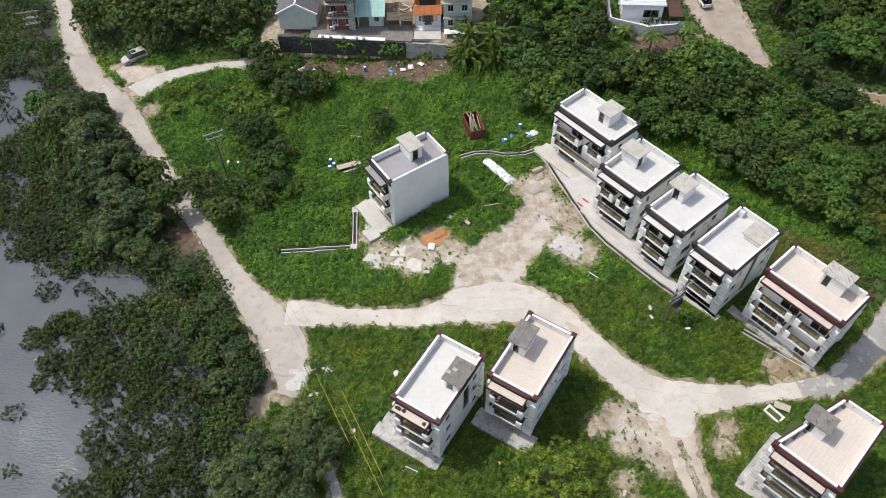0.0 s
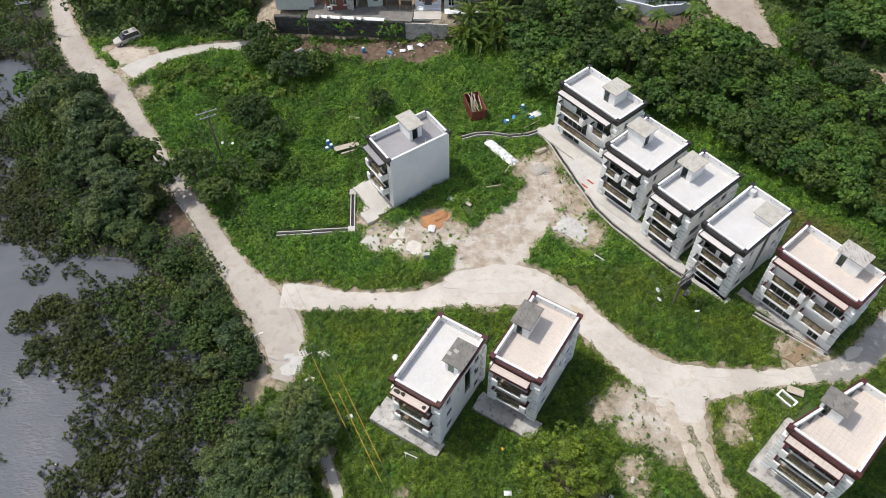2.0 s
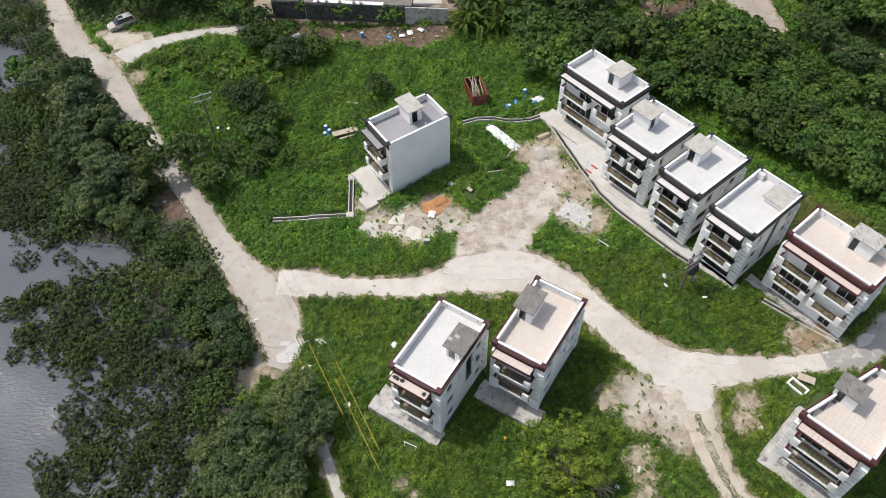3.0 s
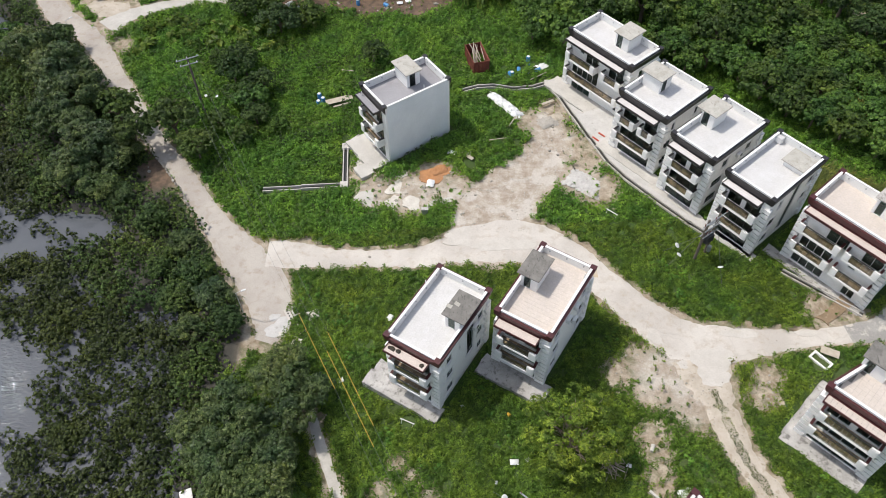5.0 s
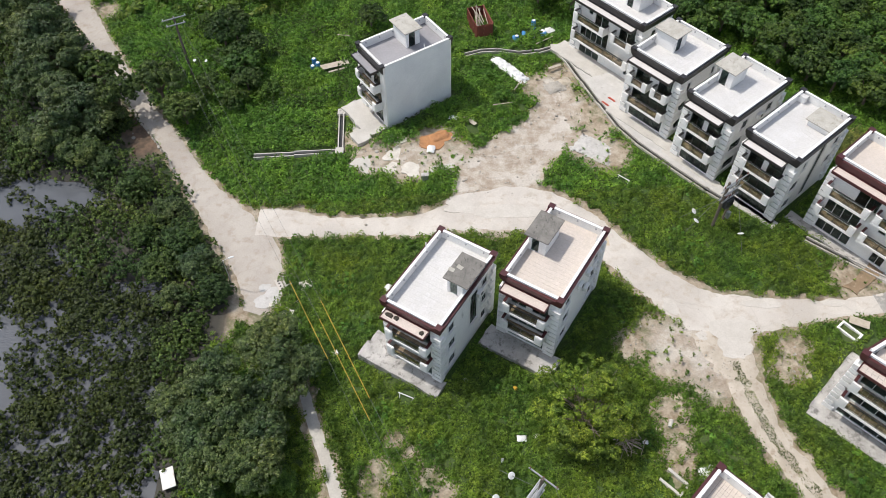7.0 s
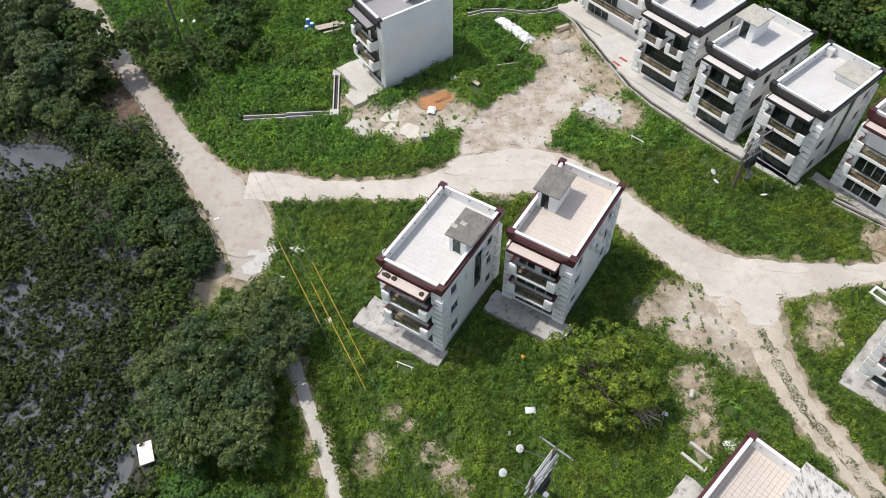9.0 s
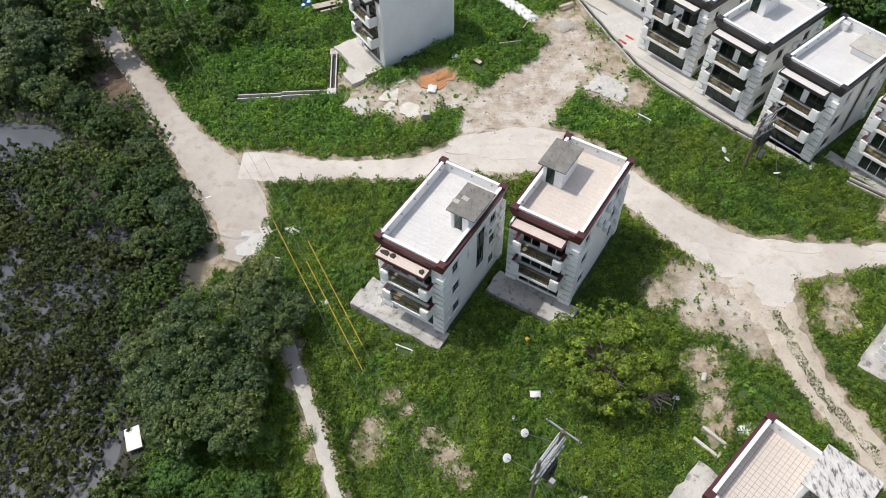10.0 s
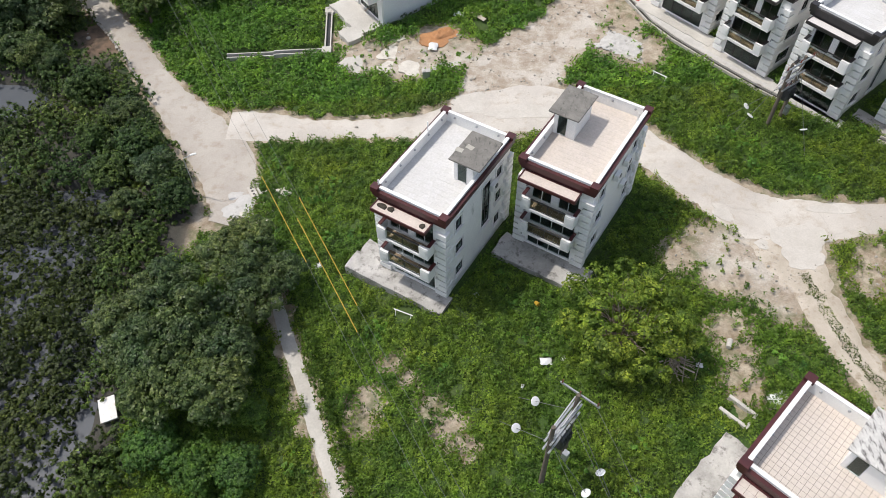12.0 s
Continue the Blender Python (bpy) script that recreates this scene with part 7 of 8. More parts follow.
M["raft"] = surface("rust_streaked_white_board", (0.78, 0.77, 0.74), (0.70, 0.68, 0.63), 0.7, 0.9, 10, 0.1, stain=(0.36, 0.21, 0.12), reach=0.60)
part("deck", soft(box(bmesh.new(), -0.95, 0.95, -0.6, 0.6, 0, 0.12), 0.02), "raft", raft)
for k in (-0.7, 0.7):
    part("bearer", boxed(k - 0.08, k + 0.08, -0.55, 0.55, -2.1, -0.002), "wood", raft)
barrier = thing("plastic_barrier", "fallen red plastic barrier on the concrete apron", "barrier", pose(20.6, 74.6, 0.36, 0, 0, 40))
part("board", soft(box(bmesh.new(), -0.75, 0.75, -0.25, 0.25, 0.0, 0.18), 0.03), "red_plastic", barrier)
for k in (-0.6, 0.6):
    part("foot", soft(box(bmesh.new(), k - 0.12, k + 0.12, -0.55, 0.55, 0.182, 0.3), 0.02), "red_plastic", barrier)
lump = new("stone", STONES[1])
lump.matrix_world = pose(-8.95, 56.3, float(base_z(np.array(-8.95), np.array(56.3))) + 0.12) @ Matrix.Diagonal((0.2, 0.2, 0.3, 1))
tagged(lump, "dark stone lying on the pale lane", "stone", "loose stones")


# ---- vehicles ----
def car(x, y, z, turn, paint, label, length=4.7, high=1.75):
    t = thing("car", label, "car", pose(x, y, z, 0, 0, turn), "parked cars")
    bm = bmesh.new()
    L = length / 2
    sect = [(-L, 0.72, 0.35, 0.85), (-L + 0.12, 0.86, 0.25, 0.98), (-L * 0.45, 0.90, 0.22, 1.02), (L * 0.35, 0.90, 0.22, 1.0), (L * 0.62, 0.89, 0.22, 0.95), (L - 0.2, 0.83, 0.25, 0.78), (L, 0.62, 0.35, 0.62)]
    rows = [[bm.verts.new((sx, s * hw * k, zz)) for s, k, zz in ((-1, 0.9, lo), (-1, 1, (lo + hi) / 2), (-1, 0.95, hi), (1, 0.95, hi), (1, 1, (lo + hi) / 2), (1, 0.9, lo))] for sx, hw, lo, hi in sect]
    for a, b in zip(rows, rows[1:]):
        for k in range(6):
            bm.faces.new((a[k], a[(k + 1) % 6], b[(k + 1) % 6], b[k]))
    bm.faces.new(rows[0])
    bm.faces.new(rows[-1][::-1])
    part("body", bm, paint, t)
    bm = bmesh.new()
    lo = [(-L + 0.18, 0.80), (L * 0.50, 0.80)]
    hi = [(-L + 0.45, 0.66), (L * 0.12, 0.66)]
    pts = [bm.verts.new(c) for c in ((lo[0][0], -0.8, 0.97), (lo[1][0], -0.8, 0.97), (lo[1][0], 0.8, 0.97), (lo[0][0], 0.8, 0.97), (hi[0][0], -0.66, high - 0.06), (hi[1][0], -0.66, high - 0.06), (hi[1][0], 0.66, high - 0.06), (hi[0][0], 0.66, high - 0.06))]
    for a in ((0, 1, 5, 4), (1, 2, 6, 5), (2, 3, 7, 6), (3, 0, 4, 7), (4, 5, 6, 7)):
        bm.faces.new([pts[i] for i in a])
    part("window", bm, "car_glass", t, "dark tinted glass")
    roof = part("roof", soft(box(bmesh.new(), hi[0][0] - 0.03, hi[1][0] + 0.03, -0.68, 0.68, high - 0.058, high), 0.02), paint, t)
    part("sunroof", boxed(-0.55, 0.25, -0.42, 0.42, high + 0.002, high + 0.012), "car_glass", roof, "dark sunroof")
    for wx in (-L * 0.58, L * 0.6):
        for s in (-1, 1):
            tyre = part("wheel", tube(bmesh.new(), (wx, s * 0.72, 0.33), (wx, s * 0.93, 0.33), 0.33, 0.33, 16), "tyre", t, "black tyre")
            part("rim", tube(bmesh.new(), (wx, s * 0.931, 0.33), (wx, s * 0.945, 0.33), 0.22, 0.2, 10), "steel", tyre)
    for s in (-1, 1):
        part("headlight", soft(box(bmesh.new(), L - 0.22, L - 0.05, s * 0.62 - 0.15, s * 0.62 + 0.15, 0.66, 0.8), 0.02), "clear", t)
        part("tail_light", boxed(-L - 0.01, -L + 0.14, s * 0.7 - 0.1, s * 0.7 + 0.1, 0.7, 0.95), "red_plastic", t)
    return t


M["car_glass"] = surface("tinted_car_glass", (0.012, 0.014, 0.016), (0.016, 0.018, 0.02), 0.08, 1, 5, 0.0)
M["tyre"] = surface("black_rubber", (0.025, 0.025, 0.025), (0.035, 0.035, 0.035), 0.85, 3, 18, 0.1)
M["paint_silver"] = surface("champagne_car_paint", (0.50, 0.47, 0.43), (0.46, 0.44, 0.40), 0.3, 1, 20, 0.0)
M["paint_white"] = surface("white_car_paint", (0.78, 0.78, 0.77), (0.74, 0.74, 0.73), 0.3, 1, 20, 0.0)
car(-54.3, 112.3, float(base_z(np.array(-54.3), np.array(112.3))) + 0.05, 215, "paint_silver", "champagne people carrier parked under trees")
car(48.6, 122.6, float(base_z(np.array(48.6), np.array(122.6))) + 0.08, 100, "paint_white", "white people carrier parked on dusty ground")
car(-31.3, 130.5, 3.2, 20, "paint_silver", "pale car parked in the village")

# ---- village on the terrace ----
M["slate"] = surface("grey_roof_tiles", (0.20, 0.205, 0.215), (0.14, 0.145, 0.15), 0.8, 1.2, 9, 0.4, stain=(0.09, 0.09, 0.09), reach=0.56)
M["brick"] = surface("red_brown_facing", (0.20, 0.075, 0.05), (0.15, 0.055, 0.04), 0.8, 1, 16, 0.3)
M["turquoise"] = surface("faded_turquoise_sheet", (0.30, 0.50, 0.46), (0.38, 0.55, 0.50), 0.6, 0.7, 8, 0.1, stain=(0.5, 0.56, 0.52), reach=0.6)
M["orange"] = surface("orange_glazed_tiles", (0.50, 0.16, 0.03), (0.40, 0.12, 0.025), 0.4, 1.2, 10, 0.2)
M["green_sheet"] = surface("dark_green_sheet", (0.02, 0.16, 0.09), (0.03, 0.2, 0.12), 0.5, 1.2, 9, 0.2)
M["pale_green"] = surface("pale_green_render", (0.56, 0.60, 0.54), (0.48, 0.52, 0.47), 0.8, 0.8, 9, 0.15, stain=(0.3, 0.31, 0.28), reach=0.62)
TERR = 3.12
rough_slab("pavement_village", -13.4, 113.0, -5, 18, 4.2, TERR - 0.4, TERR + 0.06, "hood", "grey concrete forecourt of the village", 530, 0.1)


def block(name, x0, x1, y0, y1, storeys, material, label, windows=2, floor=2.9, balcony_z=(), flat=True, reach=1.2):
    """A plain village building with windows to the south."""
    t = thing(name, label, "house", pose(x0, y0, TERR), "old village buildings")
    w, d, hh = x1 - x0, y1 - y0, storeys * floor
    holes = []
    for s in range(storeys):
        for k in range(windows):
            c = w * (k + 0.5) / windows
            holes.append((c - 0.5, c + 0.5, s * floor + 1.0, s * floor + 2.2))
    part("front_wall", wall_panel(bmesh.new(), (0, 0), (w, 0), -0.5, hh, 0.2, holes), material, t)
    for a, b in (((w, 0.2), (w, d - 0.2)), ((w, d), (0, d)), ((0, d - 0.2), (0, 0.2))):
        part("side_wall", wall_panel(bmesh.new(), a, b, -0.5, hh, 0.2, []), material, t)
    for h in holes:
        glazing(t, pose(h[0], 0, 0), h[1] - h[0], h[2], h[3], 2)
        part("sill", boxed(h[0] - 0.1, h[1] + 0.1, -0.12, -0.002, h[2] - 0.1, h[2]), "coping", t)
    for s in range(1, storeys):
        part("floor_slab", boxed(0.21, w - 0.21, 0.21, d - 0.21, s * floor - 0.1, s * floor), "inside", t)
    if flat:
        part("roof", soft(box(bmesh.new(), -0.1, w + 0.1, -0.1, d + 0.1, hh + 0.002, hh + 0.25), 0.02), "hood_pale", t)
    for z in balcony_z:
        b = part("balcony", soft(box(bmesh.new(), -0.1, w + 0.1, -reach, -0.002, z - 0.15, z), 0.02), "hood_pale", t)
        bm = bmesh.new()
        box(bm, -0.05, w + 0.05, 0.03 - reach, 0.08 - reach, z + 0.9, z + 0.96)
        for k in range(int(w / 0.14)):
            box(bm, 0.14 * k, 0.14 * k + 0.03, 0.04 - reach, 0.07 - reach, z + 0.002, z + 0.9)
        part("railing", bm, "steel", b)
    return t


hut = thing("gabled_hut", "white gable-ended hut with a grey tiled roof", "house", pose(-28.0, 115.0, TERR, 0, 0, -2), "old village buildings")
w, d, ev, rg_ = 6.6, 9.0, 2.7, 4.5
for y0 in (0.0, d - 0.2):
    bm = bmesh.new()
    a = [bm.verts.new((x, y0, z)) for x, z in ((0, -0.5), (w, -0.5), (w, ev), (w / 2, rg_), (0, ev))]
    b = [bm.verts.new((x, y0 + 0.2, z)) for x, z in ((0, -0.5), (w, -0.5), (w, ev), (w / 2, rg_), (0, ev))]
    bm.faces.new(a)
    bm.faces.new(b[::-1])
    for k in range(5):
        bm.faces.new((a[k], b[k], b[(k + 1) % 5], a[(k + 1) % 5]))
    part("gable_wall", bm, "pale_green", hut)
for x0 in (0.0, w - 0.2):
    part("side_wall", boxed(x0, x0 + 0.2, 0.202, d - 0.202, -0.5, ev), "pale_green", hut)
ang = math.degrees(math.atan2(rg_ - ev, w / 2))
run = math.hypot(rg_ - ev, w / 2) + 0.35
for s in (0, 1):
    m = pose(w / 2, -0.2, rg_ + 0.02) @ (pose(0, 0, 0, 0, ang, 0) if s else pose(0, 0, 0, 0, -ang, 0))
    sgn = 1 if s else -1
    x0, x1 = sorted((0.0, sgn * run))
    rf = part("roof", boxed(x0, x1, 0.25, d + 0.15, 0, 0.1), "slate", hut, "grey tiled roof slope")
    rf.matrix_local = m
    for k in range(26):
        rb = part("tile_course", tube(bmesh.new(), (x0, 0.4 + k * 0.34, 0.1), (x1, 0.4 + k * 0.34, 0.1), 0.07, 0.07, 6), "slate", hut)
        rb.matrix_local = m
    vg = part("verge", boxed(x0, x1, 0.0, 0.248, -0.04, 0.2), "coping", hut, "white verge")
    vg.matrix_local = m
part("ridge", boxed(w / 2 - 0.15, w / 2 + 0.15, 0.05, d - 0.05, rg_ + 0.06, rg_ + 0.24, bevel=0.03), "coping", hut, "white ridge")
part("vent", boxed(w / 2 - 0.16, w / 2 + 0.16, -0.03, -0.002, 2.4, 2.8), "steel", hut)

red = block("brick_house", -19.2, -14.5, 113.9, 121, 3, "brick", "old red-brown house with tiered balconies", 2, 2.7, (2.7, 5.4), reach=0.6)
part("stair_bay", boxed(3.6, 4.72, -0.3, -0.004, -0.4, 8.1), "concrete_dark", red, "grey stair bay")
for k, z in ((0.2, 0.3), (0.3, 3.1), (0.3, 6.1), (2.6, 6.0)):
    ac = part("air_conditioner", soft(box(bmesh.new(), k, k + 0.8, -0.42, -0.02, z, z + 0.55), 0.03), "white_plastic", red, "white air conditioner")
    part("fan_grille", tube(bmesh.new(), (k + 0.36, -0.421, z + 0.28), (k + 0.36, -0.44, z + 0.28), 0.2, 0.2, 12), "dark_metal", ac)
shed = thing("sheet_roofed_house", "low house under a faded turquoise sheet roof", "house", pose(-14.2, 114.6, TERR), "old village buildings")
part("front_wall", wall_panel(bmesh.new(), (0, 0), (4.5, 0), -0.5, 2.5, 0.2, [(0.2, 2.0, 0.0, 2.2), (3.0, 3.8, 1.0, 1.9)]), "pale_green", shed)
for a, b in (((4.5, 0.2), (4.5, 8)), ((0, 8), (0, 0.2))):
    part("side_wall", wall_panel(bmesh.new(), a, b, -0.5, 2.5, 0.2, []), "pale_green", shed)
roof = part("roof", boxed(-0.3, 4.9, -0.9, 9.0, 0, 0.06), "turquoise", shed, "faded turquoise corrugated roof")
roof.matrix_local = pose(0, 0, 2.75, 12, 0, 0)
for k in range(17):
    rb = part("corrugation", tube(bmesh.new(), (-0.25 + k * 0.31, -0.9, 0.06), (-0.25 + k * 0.31, 9.0, 0.06), 0.045, 0.045, 5), "turquoise", shed)
    rb.matrix_local = pose(0, 0, 2.75, 12, 0, 0)
temple = block("tiled_house", -4.1, 0.4, 114.3, 121, 1, "plaster_grey", "small grey house with orange glazed roof tiles", 2, 3.0, (), False)
part("door", boxed(1.6, 2.9, -0.06, -0.002, 0.1, 2.3), "dark_metal", temple)
for xx in (1.3, 2.92):
    part("door_banner", boxed(xx, xx + 0.28, -0.05, -0.002, 0.7, 2.3), "red_plastic", temple, "red paper strip beside the door")
for k, (y0, z0, dd) in enumerate(((-0.9, 3.0, 1.7), (1.6, 5.6, 1.6))):
    rf = part("roof", boxed(-0.2, 4.7, 0, dd, 0, 0.1), "orange", temple, "orange glazed tiles")
    rf.matrix_local = pose(0, y0, z0, 28, 0, 0)
    for j in range(17):
        rb = part("tile_course", tube(bmesh.new(), (-0.1 + j * 0.29, 0, 0.1), (-0.1 + j * 0.29, dd, 0.1), 0.08, 0.08, 6), "orange", temple)
        rb.matrix_local = pose(0, y0, z0, 28, 0, 0)
for xx in (0.0, 3.7):
    part("pier", boxed(xx, xx + 0.8, 0.8, 2.2, 3.9, 5.9), "orange", temple)
part("upper_wall", boxed(0.8, 3.7, 2.0, 2.2, 3.02, 5.6), "dark_metal", temple)
for k in range(5):
    part("step", boxed(0.2, 4.4, -0.3 - 0.3 * k, -0.004 - 0.3 * k, -0.3, 0.42 - 0.08 * k), "plaster_grey", temple)
rough_slab("pavement_steps", -1.95, 112.0, -3, 4.7, 2.9, TERR - 0.3, TERR + 0.12, "concrete", "pale concrete platform before the tiled house", 531, 0.04)
block("grey_house", 0.9, 5.7, 113.0, 120, 3, "pale_green", "pale grey three-storey village house with railings", 2, 2.9, (2.9, 5.8), reach=0.7)
tagged(link_mesh("canvas_roof", soft(box(bmesh.new(), 0.9, 6.6, 110.7, 112.2, TERR + 0.9, TERR + 1.0), 0.03), "tarp"), "white canvas roof over a yard", "awning")
for x, y in ((1.1, 110.9), (6.4, 110.9), (1.1, 112.0), (6.4, 112.0)):
    tagged(link_mesh("awning_post", tube(bmesh.new(), (x, y, TERR - 0.8), (x, y, TERR + 0.898), 0.04, 0.04, 6), "steel"), "thin steel post of an awning", "post", "awning posts")
# yard with old timber sheds and rubble
rough_slab("ground_rubble_yard", -6.9, 117.0, 4, 5.0, 9.6, TERR - 0.3, TERR + 0.05, "soil", "brown soil yard strewn with rubble", 532, 0.3)
M["old_timber"] = surface("grey_brown_old_timber", (0.14, 0.115, 0.085), (0.09, 0.075, 0.058), 0.9, 1.5, 9, 0.4, stain=(0.2, 0.18, 0.13), reach=0.56)
for x0, x1, y0 in ((-8.9, -6.9, 113.6), (-6.5, -4.6, 113.4)):
    sh = thing("timber_shed", "tumbledown open timber shed with a board roof", "shed", pose(x0, y0, TERR + 0.05), "timber sheds")
    for xx in (0.0, x1 - x0 - 0.12):
        for yy in (0.0, 1.5):
            part("post", boxed(xx, xx + 0.12, yy, yy + 0.12, 0, 1.9), "old_timber", sh)
    part("back_wall", boxed(0.13, x1 - x0 - 0.13, 1.52, 1.6, 0, 1.8), "old_timber", sh)
    for k in range(6):
        bd = part("roof_board", boxed(-0.15, x1 - x0 + 0.15, 0, 0.29, 0, 0.05), "old_timber", sh)
        bd.matrix_local = pose(0, -0.15 + 0.32 * k, 1.93 + 0.05 * k, 8, 0.4 * (k % 3 - 1), 1.5 * (k % 3 - 1))
yard = np.random.default_rng(64)
for k in range(26):
    ob = link_mesh("board", boxed(-0.5 - 0.06 * (k % 7), 0.5 + 0.05 * (k % 5), -0.09, 0.09, 0, 0.06), "wood" if k % 3 else "old_timber")
    ob.matrix_world = pose(float(yard.uniform(-9.0, -4.8)), float(yard.uniform(115.6, 121)), TERR + float(yard.uniform(0.2, 0.6)), float(yard.uniform(-12, 12)), float(yard.uniform(-10, 10)), float(yard.uniform(0, 180)))
    tagged(ob, "splintered board in a rubble yard", "board", "rubble boards")
crumpled("rubbish_mound", -7.2, 118.4, 15, 3.6, 3.0, 1.0, "soil", "brown mound of earth and broken timber", "rubbish", 61, 0.1)
crumpled("tarpaulin", -5.2, 117.0, 15, 1.6, 1.6, 0.8, "green_sheet", "dark green sheet over a heap", "tarpaulin", 62, 0.3)
for x, y, hh in ((-22.3, 110.3, 4.4), (-1.2, 107.6, 5.0)):
    tagged(link_mesh("thin_pole", tube(bmesh.new(), (x, y, float(base_z(np.array(x), np.array(y))) - 0.4), (x + 0.1, y, float(base_z(np.array(x), np.array(y))) + hh), 0.06, 0.05, 6), "steel"), "thin grey steel pole below the terrace", "pole", "thin poles")
for n, x in enumerate((-20.2, -18.8, -16.6, -14.2, -13.0)):
    pot = thing("plant_pot", "grey flower pot on the terrace wall", "pot", pose(x, 112.25 - (x + 28.2) * 0.112 + 0.3, 3.2), "pots on the wall")
    part("pot", tube(bmesh.new(), (0, 0, 0), (0, 0, 0.35), 0.2, 0.28, 10), "concrete_dark", pot)

# ---- white villa ----
villa = thing("villa", "white modern villa with a grey garden wall", "house", pose(30.4, 114.6, 1.2, 0, 0, -4))
part("front_wall", wall_panel(bmesh.new(), (2.2, 3.4), (9.4, 3.4), -0.5, 3.2, 0.2, [(4.6 - 2.2 + 1.4, 4.6 - 2.2 + 4.2, 0.6, 2.2)]), "plaster", villa)
part("side_wall", wall_panel(bmesh.new(), (9.4, 3.6), (9.4, 10), -0.5, 3.2, 0.2, []), "plaster", villa)
part("side_wall", wall_panel(bmesh.new(), (2.2, 10), (2.2, 3.6), -0.5, 3.2, 0.2, []), "plaster", villa)
glazing(villa, pose(6.0, 3.4, 0), 2.8, 0.6, 2.2, 2)
part("terrace_slab", soft(box(bmesh.new(), 1.8, 9.8, 2.9, 10.4, 3.202, 3.45), 0.03), "plaster_grey", villa)
part("upper_wall", wall_panel(bmesh.new(), (3.2, 6.2), (8.8, 6.2), 3.452, 6.4, 0.2, [(1.0, 4.4, 3.7, 5.6)]), "plaster", villa)
glazing(villa, pose(4.2, 6.2, 0), 3.4, 3.7, 5.6, 3)
part("balustrade", boxed(1.9, 9.7, 3.0, 3.06, 3.46, 4.3), "clear", villa)
for a, b, z in (((0.0, 1.6), (6.0, -0.6), 1.7), ((6.0, -0.6), (12.8, 0.6), 1.5), ((0.0, 8.0), (0.0, 1.6), 1.7)):
    part("garden_wall", wall_panel(bmesh.new(), a, b, -1.0, z, 0.25, []), "plaster_grey", villa)
part("paving", boxed(0.4, 13.5, 0.8, 3.3, -0.4, 0.12), "plaster_grey", villa)
M["timber"] = surface("dark_red_timber", (0.10, 0.035, 0.025), (0.07, 0.028, 0.02), 0.7, 1.5, 12, 0.2)
part("pergola", boxed(10.2, 12.6, 1.2, 6.0, 2.3, 2.5), "timber", villa)
for xx, yy in ((10.3, 1.3), (12.4, 1.3), (10.3, 5.8), (12.4, 5.8)):
    part("pergola_post", boxed(xx, xx + 0.14, yy, yy + 0.14, 0.122, 2.298), "timber", villa)


# ---- palms, bananas, reeds ----
def frond_mesh(length, width, droop, material, seed, cut=14):
    """A feathered or slit leaf, arching out along x."""
    r = np.random.default_rng(seed)
    V, F = [], []
    for k in range(cut):
        a, b = k / cut, (k + 0.86) / cut
        for s in (-1, 1):
            p0 = np.array([a * length, 0, 0.45 * length * math.sin(a * 2.2) * 0.6 - droop * length * a * a])
            p1 = np.array([b * length, 0, 0.45 * length * math.sin(b * 2.2) * 0.6 - droop * length * b * b])
            wa = width * math.sin(math.pi * min(1, a * 0.9 + 0.1)) ** 0.7
            tip = np.array([0.12 * length, s * wa, -0.3 * wa - 0.05 * r.random()])
            i = len(V)
            V += [p0, p1, p1 + tip, p0 + tip * 0.96]
            F.append((i, i + 1, i + 2, i + 3))
    return mesh_from("frond", V, F, material)


PALM = [frond_mesh(2.0, 0.5, 0.75, "banana", k, 18) for k in range(3)]
BANANA = [frond_mesh(3.0, 0.33, 0.85, "banana", 10 + k, 7) for k in range(3)]


def fan_plant(name, x, y, trunk, fronds, meshes, label, category, group, seed, rise=25):
    r = np.random.default_rng(seed)
    z = float(base_z(np.array(x), np.array(y)))
    t = thing(name, label, category, pose(x, y, z), group)
    part("trunk", tube(bmesh.new(), (0, 0, -0.3), (0.1, 0.05, trunk), 0.16, 0.11, 8), "bark", t)
    for k in range(fronds):
        f = again("frond", meshes[int(r.integers(len(meshes)))], t)
        s = float(r.uniform(0.8, 1.15))
        f.matrix_local = pose(0.1, 0.05, trunk - 0.05, 0, 0, k * 360 / fronds + float(r.uniform(-18, 18))) @ pose(0, 0, 0, float(r.uniform(-20, 20)), -float(r.uniform(-5, rise)), 0) @ Matrix.Diagonal((s, s, s, 1))


fan_plant("palm", 36.6, 109.6, 3.6, 12, PALM, "young palm on the villa's brown lawn", "palm", "palms", 1)
fan_plant("palm", 43.2, 111.6, 3.4, 13, PALM, "young palm on the villa's brown lawn", "palm", "palms", 2)
fan_plant("palm", 32.6, 113.2, 2.0, 9, PALM, "young palm on the villa's brown lawn", "palm", "palms", 3)
bn = np.random.default_rng(77)
for k in range(17):
    fan_plant("banana_plant", 7.0 + float(bn.uniform(-3.2, 3.8)), 108.9 + float(bn.uniform(-2.2, 2.4)), float(bn.uniform(0.8, 2.2)), 12, BANANA, "tall green banana plant with torn arching leaves", "banana plant", "banana grove", 80 + k, 68)


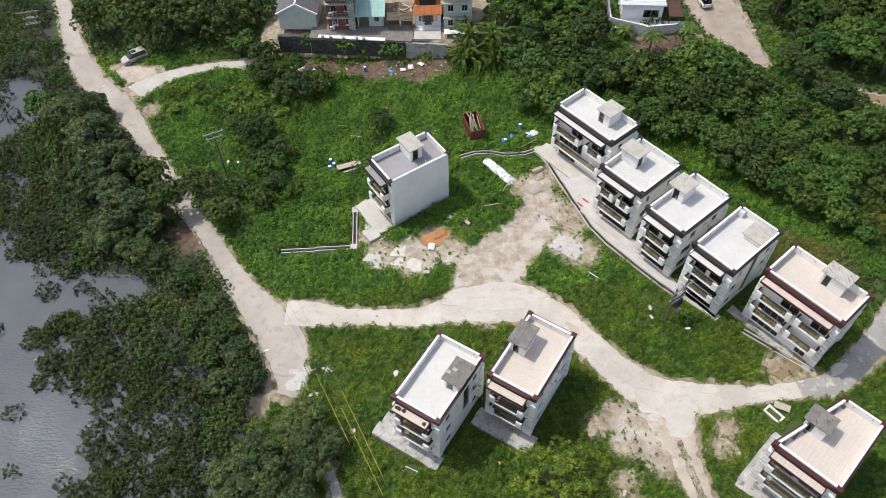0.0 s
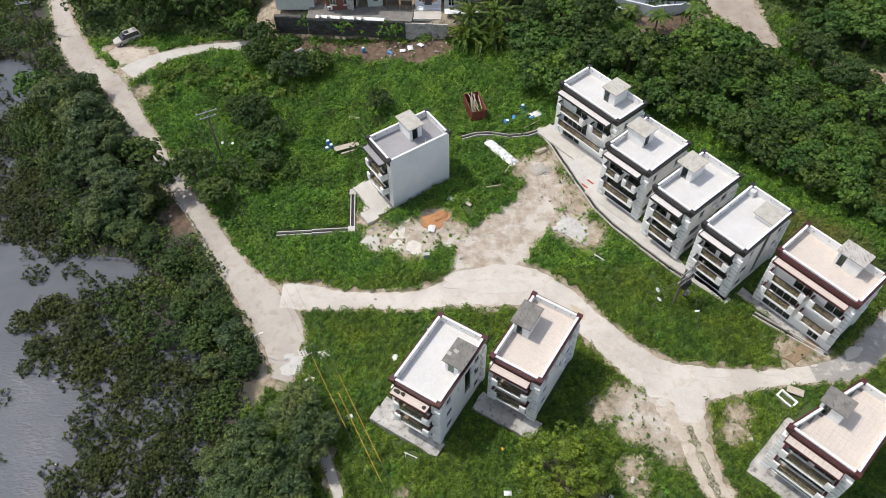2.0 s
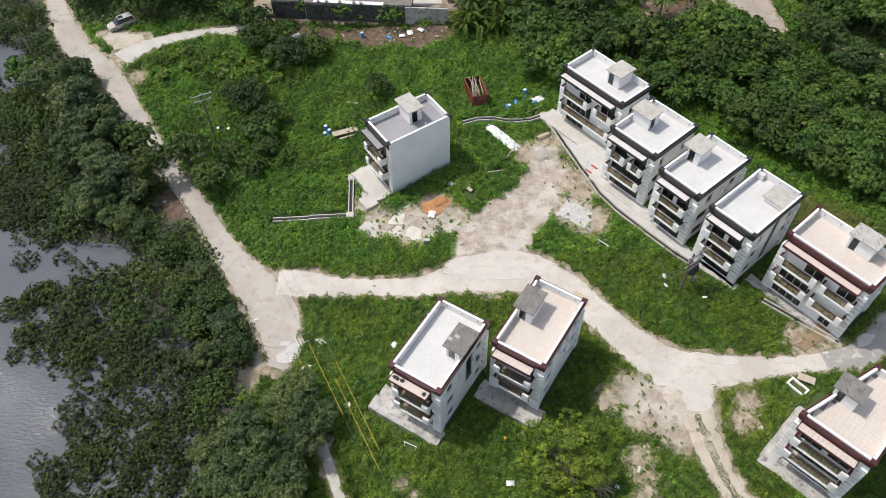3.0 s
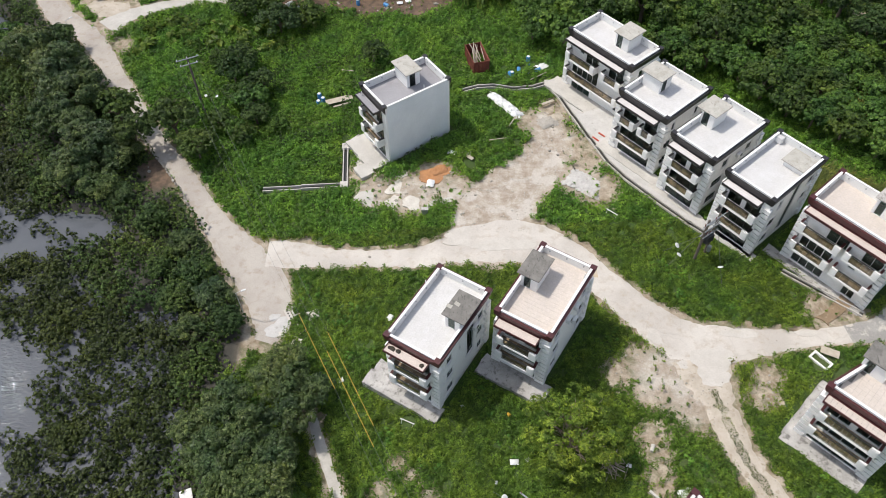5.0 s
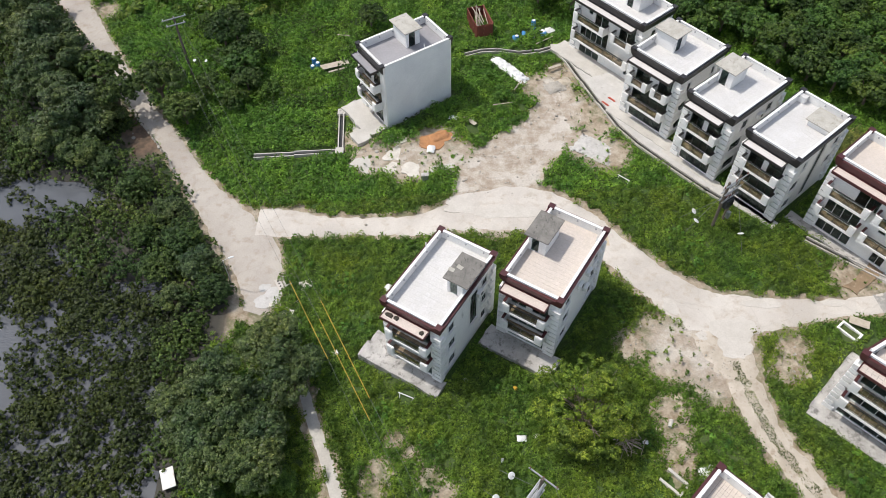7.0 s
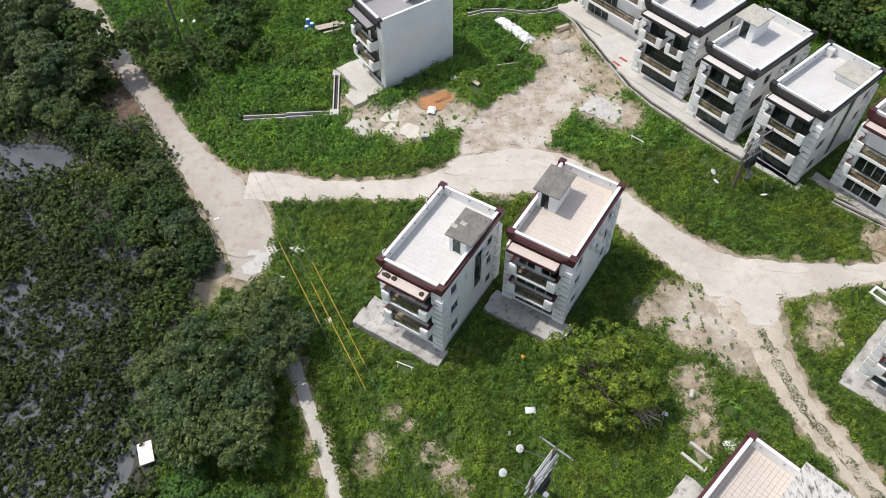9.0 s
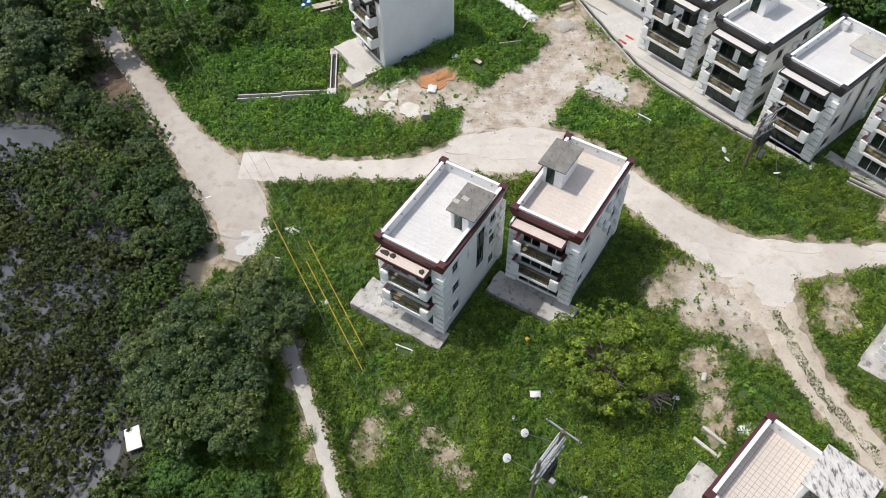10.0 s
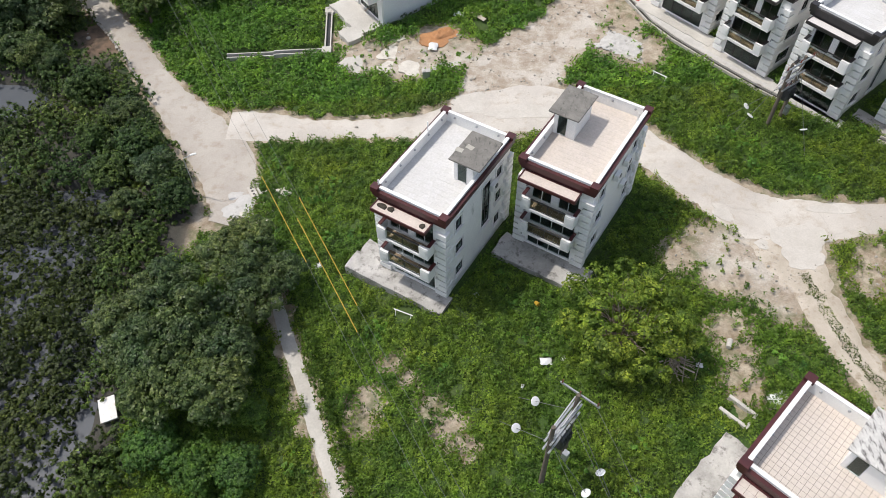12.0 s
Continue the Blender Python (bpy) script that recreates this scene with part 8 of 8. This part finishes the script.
def reeds(name, spots_, label, seed):
    r = np.random.default_rng(seed)
    V, F = [], []
    for x, y, rad, n in spots_:
        z = float(base_z(np.array(x), np.array(y)))
        for _ in range(n):
            a, l = r.uniform(0, 6.283), r.uniform(1.2, 2.3)
            o = np.array([x + r.normal() * rad * 0.5, y + r.normal() * rad * 0.5, z])
            d = np.array([math.cos(a), math.sin(a), 0])
            q = np.array([-d[1], d[0], 0]) * 0.045
            p1, p2 = o + d * l * 0.3 + np.array([0, 0, l * 0.75]), o + d * l * 0.85 + np.array([0, 0, l * 0.62])
            i = len(V)
            V += [o - q, o + q, p1 + q, p1 - q, p2 + q * 0.2, p2 - q * 0.2]
            F += [(i, i + 1, i + 2, i + 3), (i + 3, i + 2, i + 4, i + 5)]
    return tagged(new(name, mesh_from(name, V, F, "grassy")), label, "reeds", kind="stuff")


reeds("tall_reeds", [(49.5, 62.5, 3.0, 1700), (52.5, 60.5, 3.0, 1500), (46.8, 65.4, 2.2, 900), (59.5, 79.5, 3.2, 1500), (56.5, 82.5, 2.8, 1200), (62.5, 70, 2.4, 900), (36.5, 74.5, 1.6, 500)], "tall arching pale-green reeds behind the houses", 91)


# bare grey twigs of the spreading tree, a pile of brush at its foot
lone = bpy.data.objects["tree"]
twigs = np.random.default_rng(92)
for ob in [o for o in scene.objects if o.get("group") == "lone trees" and "spreading" in o.get("label", "")]:
    lone = ob
bm = bmesh.new()
for k in range(150):
    a = twigs.uniform(0, 6.283)
    rr = twigs.uniform(0.5, 3.6)
    foot = Vector((math.cos(a) * rr * 0.6, math.sin(a) * rr * 0.6, 3.2))
    tip = Vector((math.cos(a) * rr, math.sin(a) * rr, twigs.uniform(4.4, 5.9) - 0.25 * rr)) + Vector(twigs.normal(size=3) * 0.4)
    tube(bm, foot, tip, 0.035, 0.012, 4)
part("twigs", bm, "twig", lone, "pale bare twigs")
for k in range(34):
    c = Vector((15.6 + twigs.normal() * 0.5, 29.6 + twigs.normal() * 0.5, 0.75 + abs(twigs.normal()) * 0.15))
    d = Vector((twigs.normal(), twigs.normal(), twigs.normal() * 0.25)).normalized() * float(twigs.uniform(0.5, 1.2))
    tagged(link_mesh("dead_branch", tube(bmesh.new(), c - d, c + d, 0.035, 0.02, 5), "twig"), "dry brown branch on a brush pile", "branch", "brush pile")
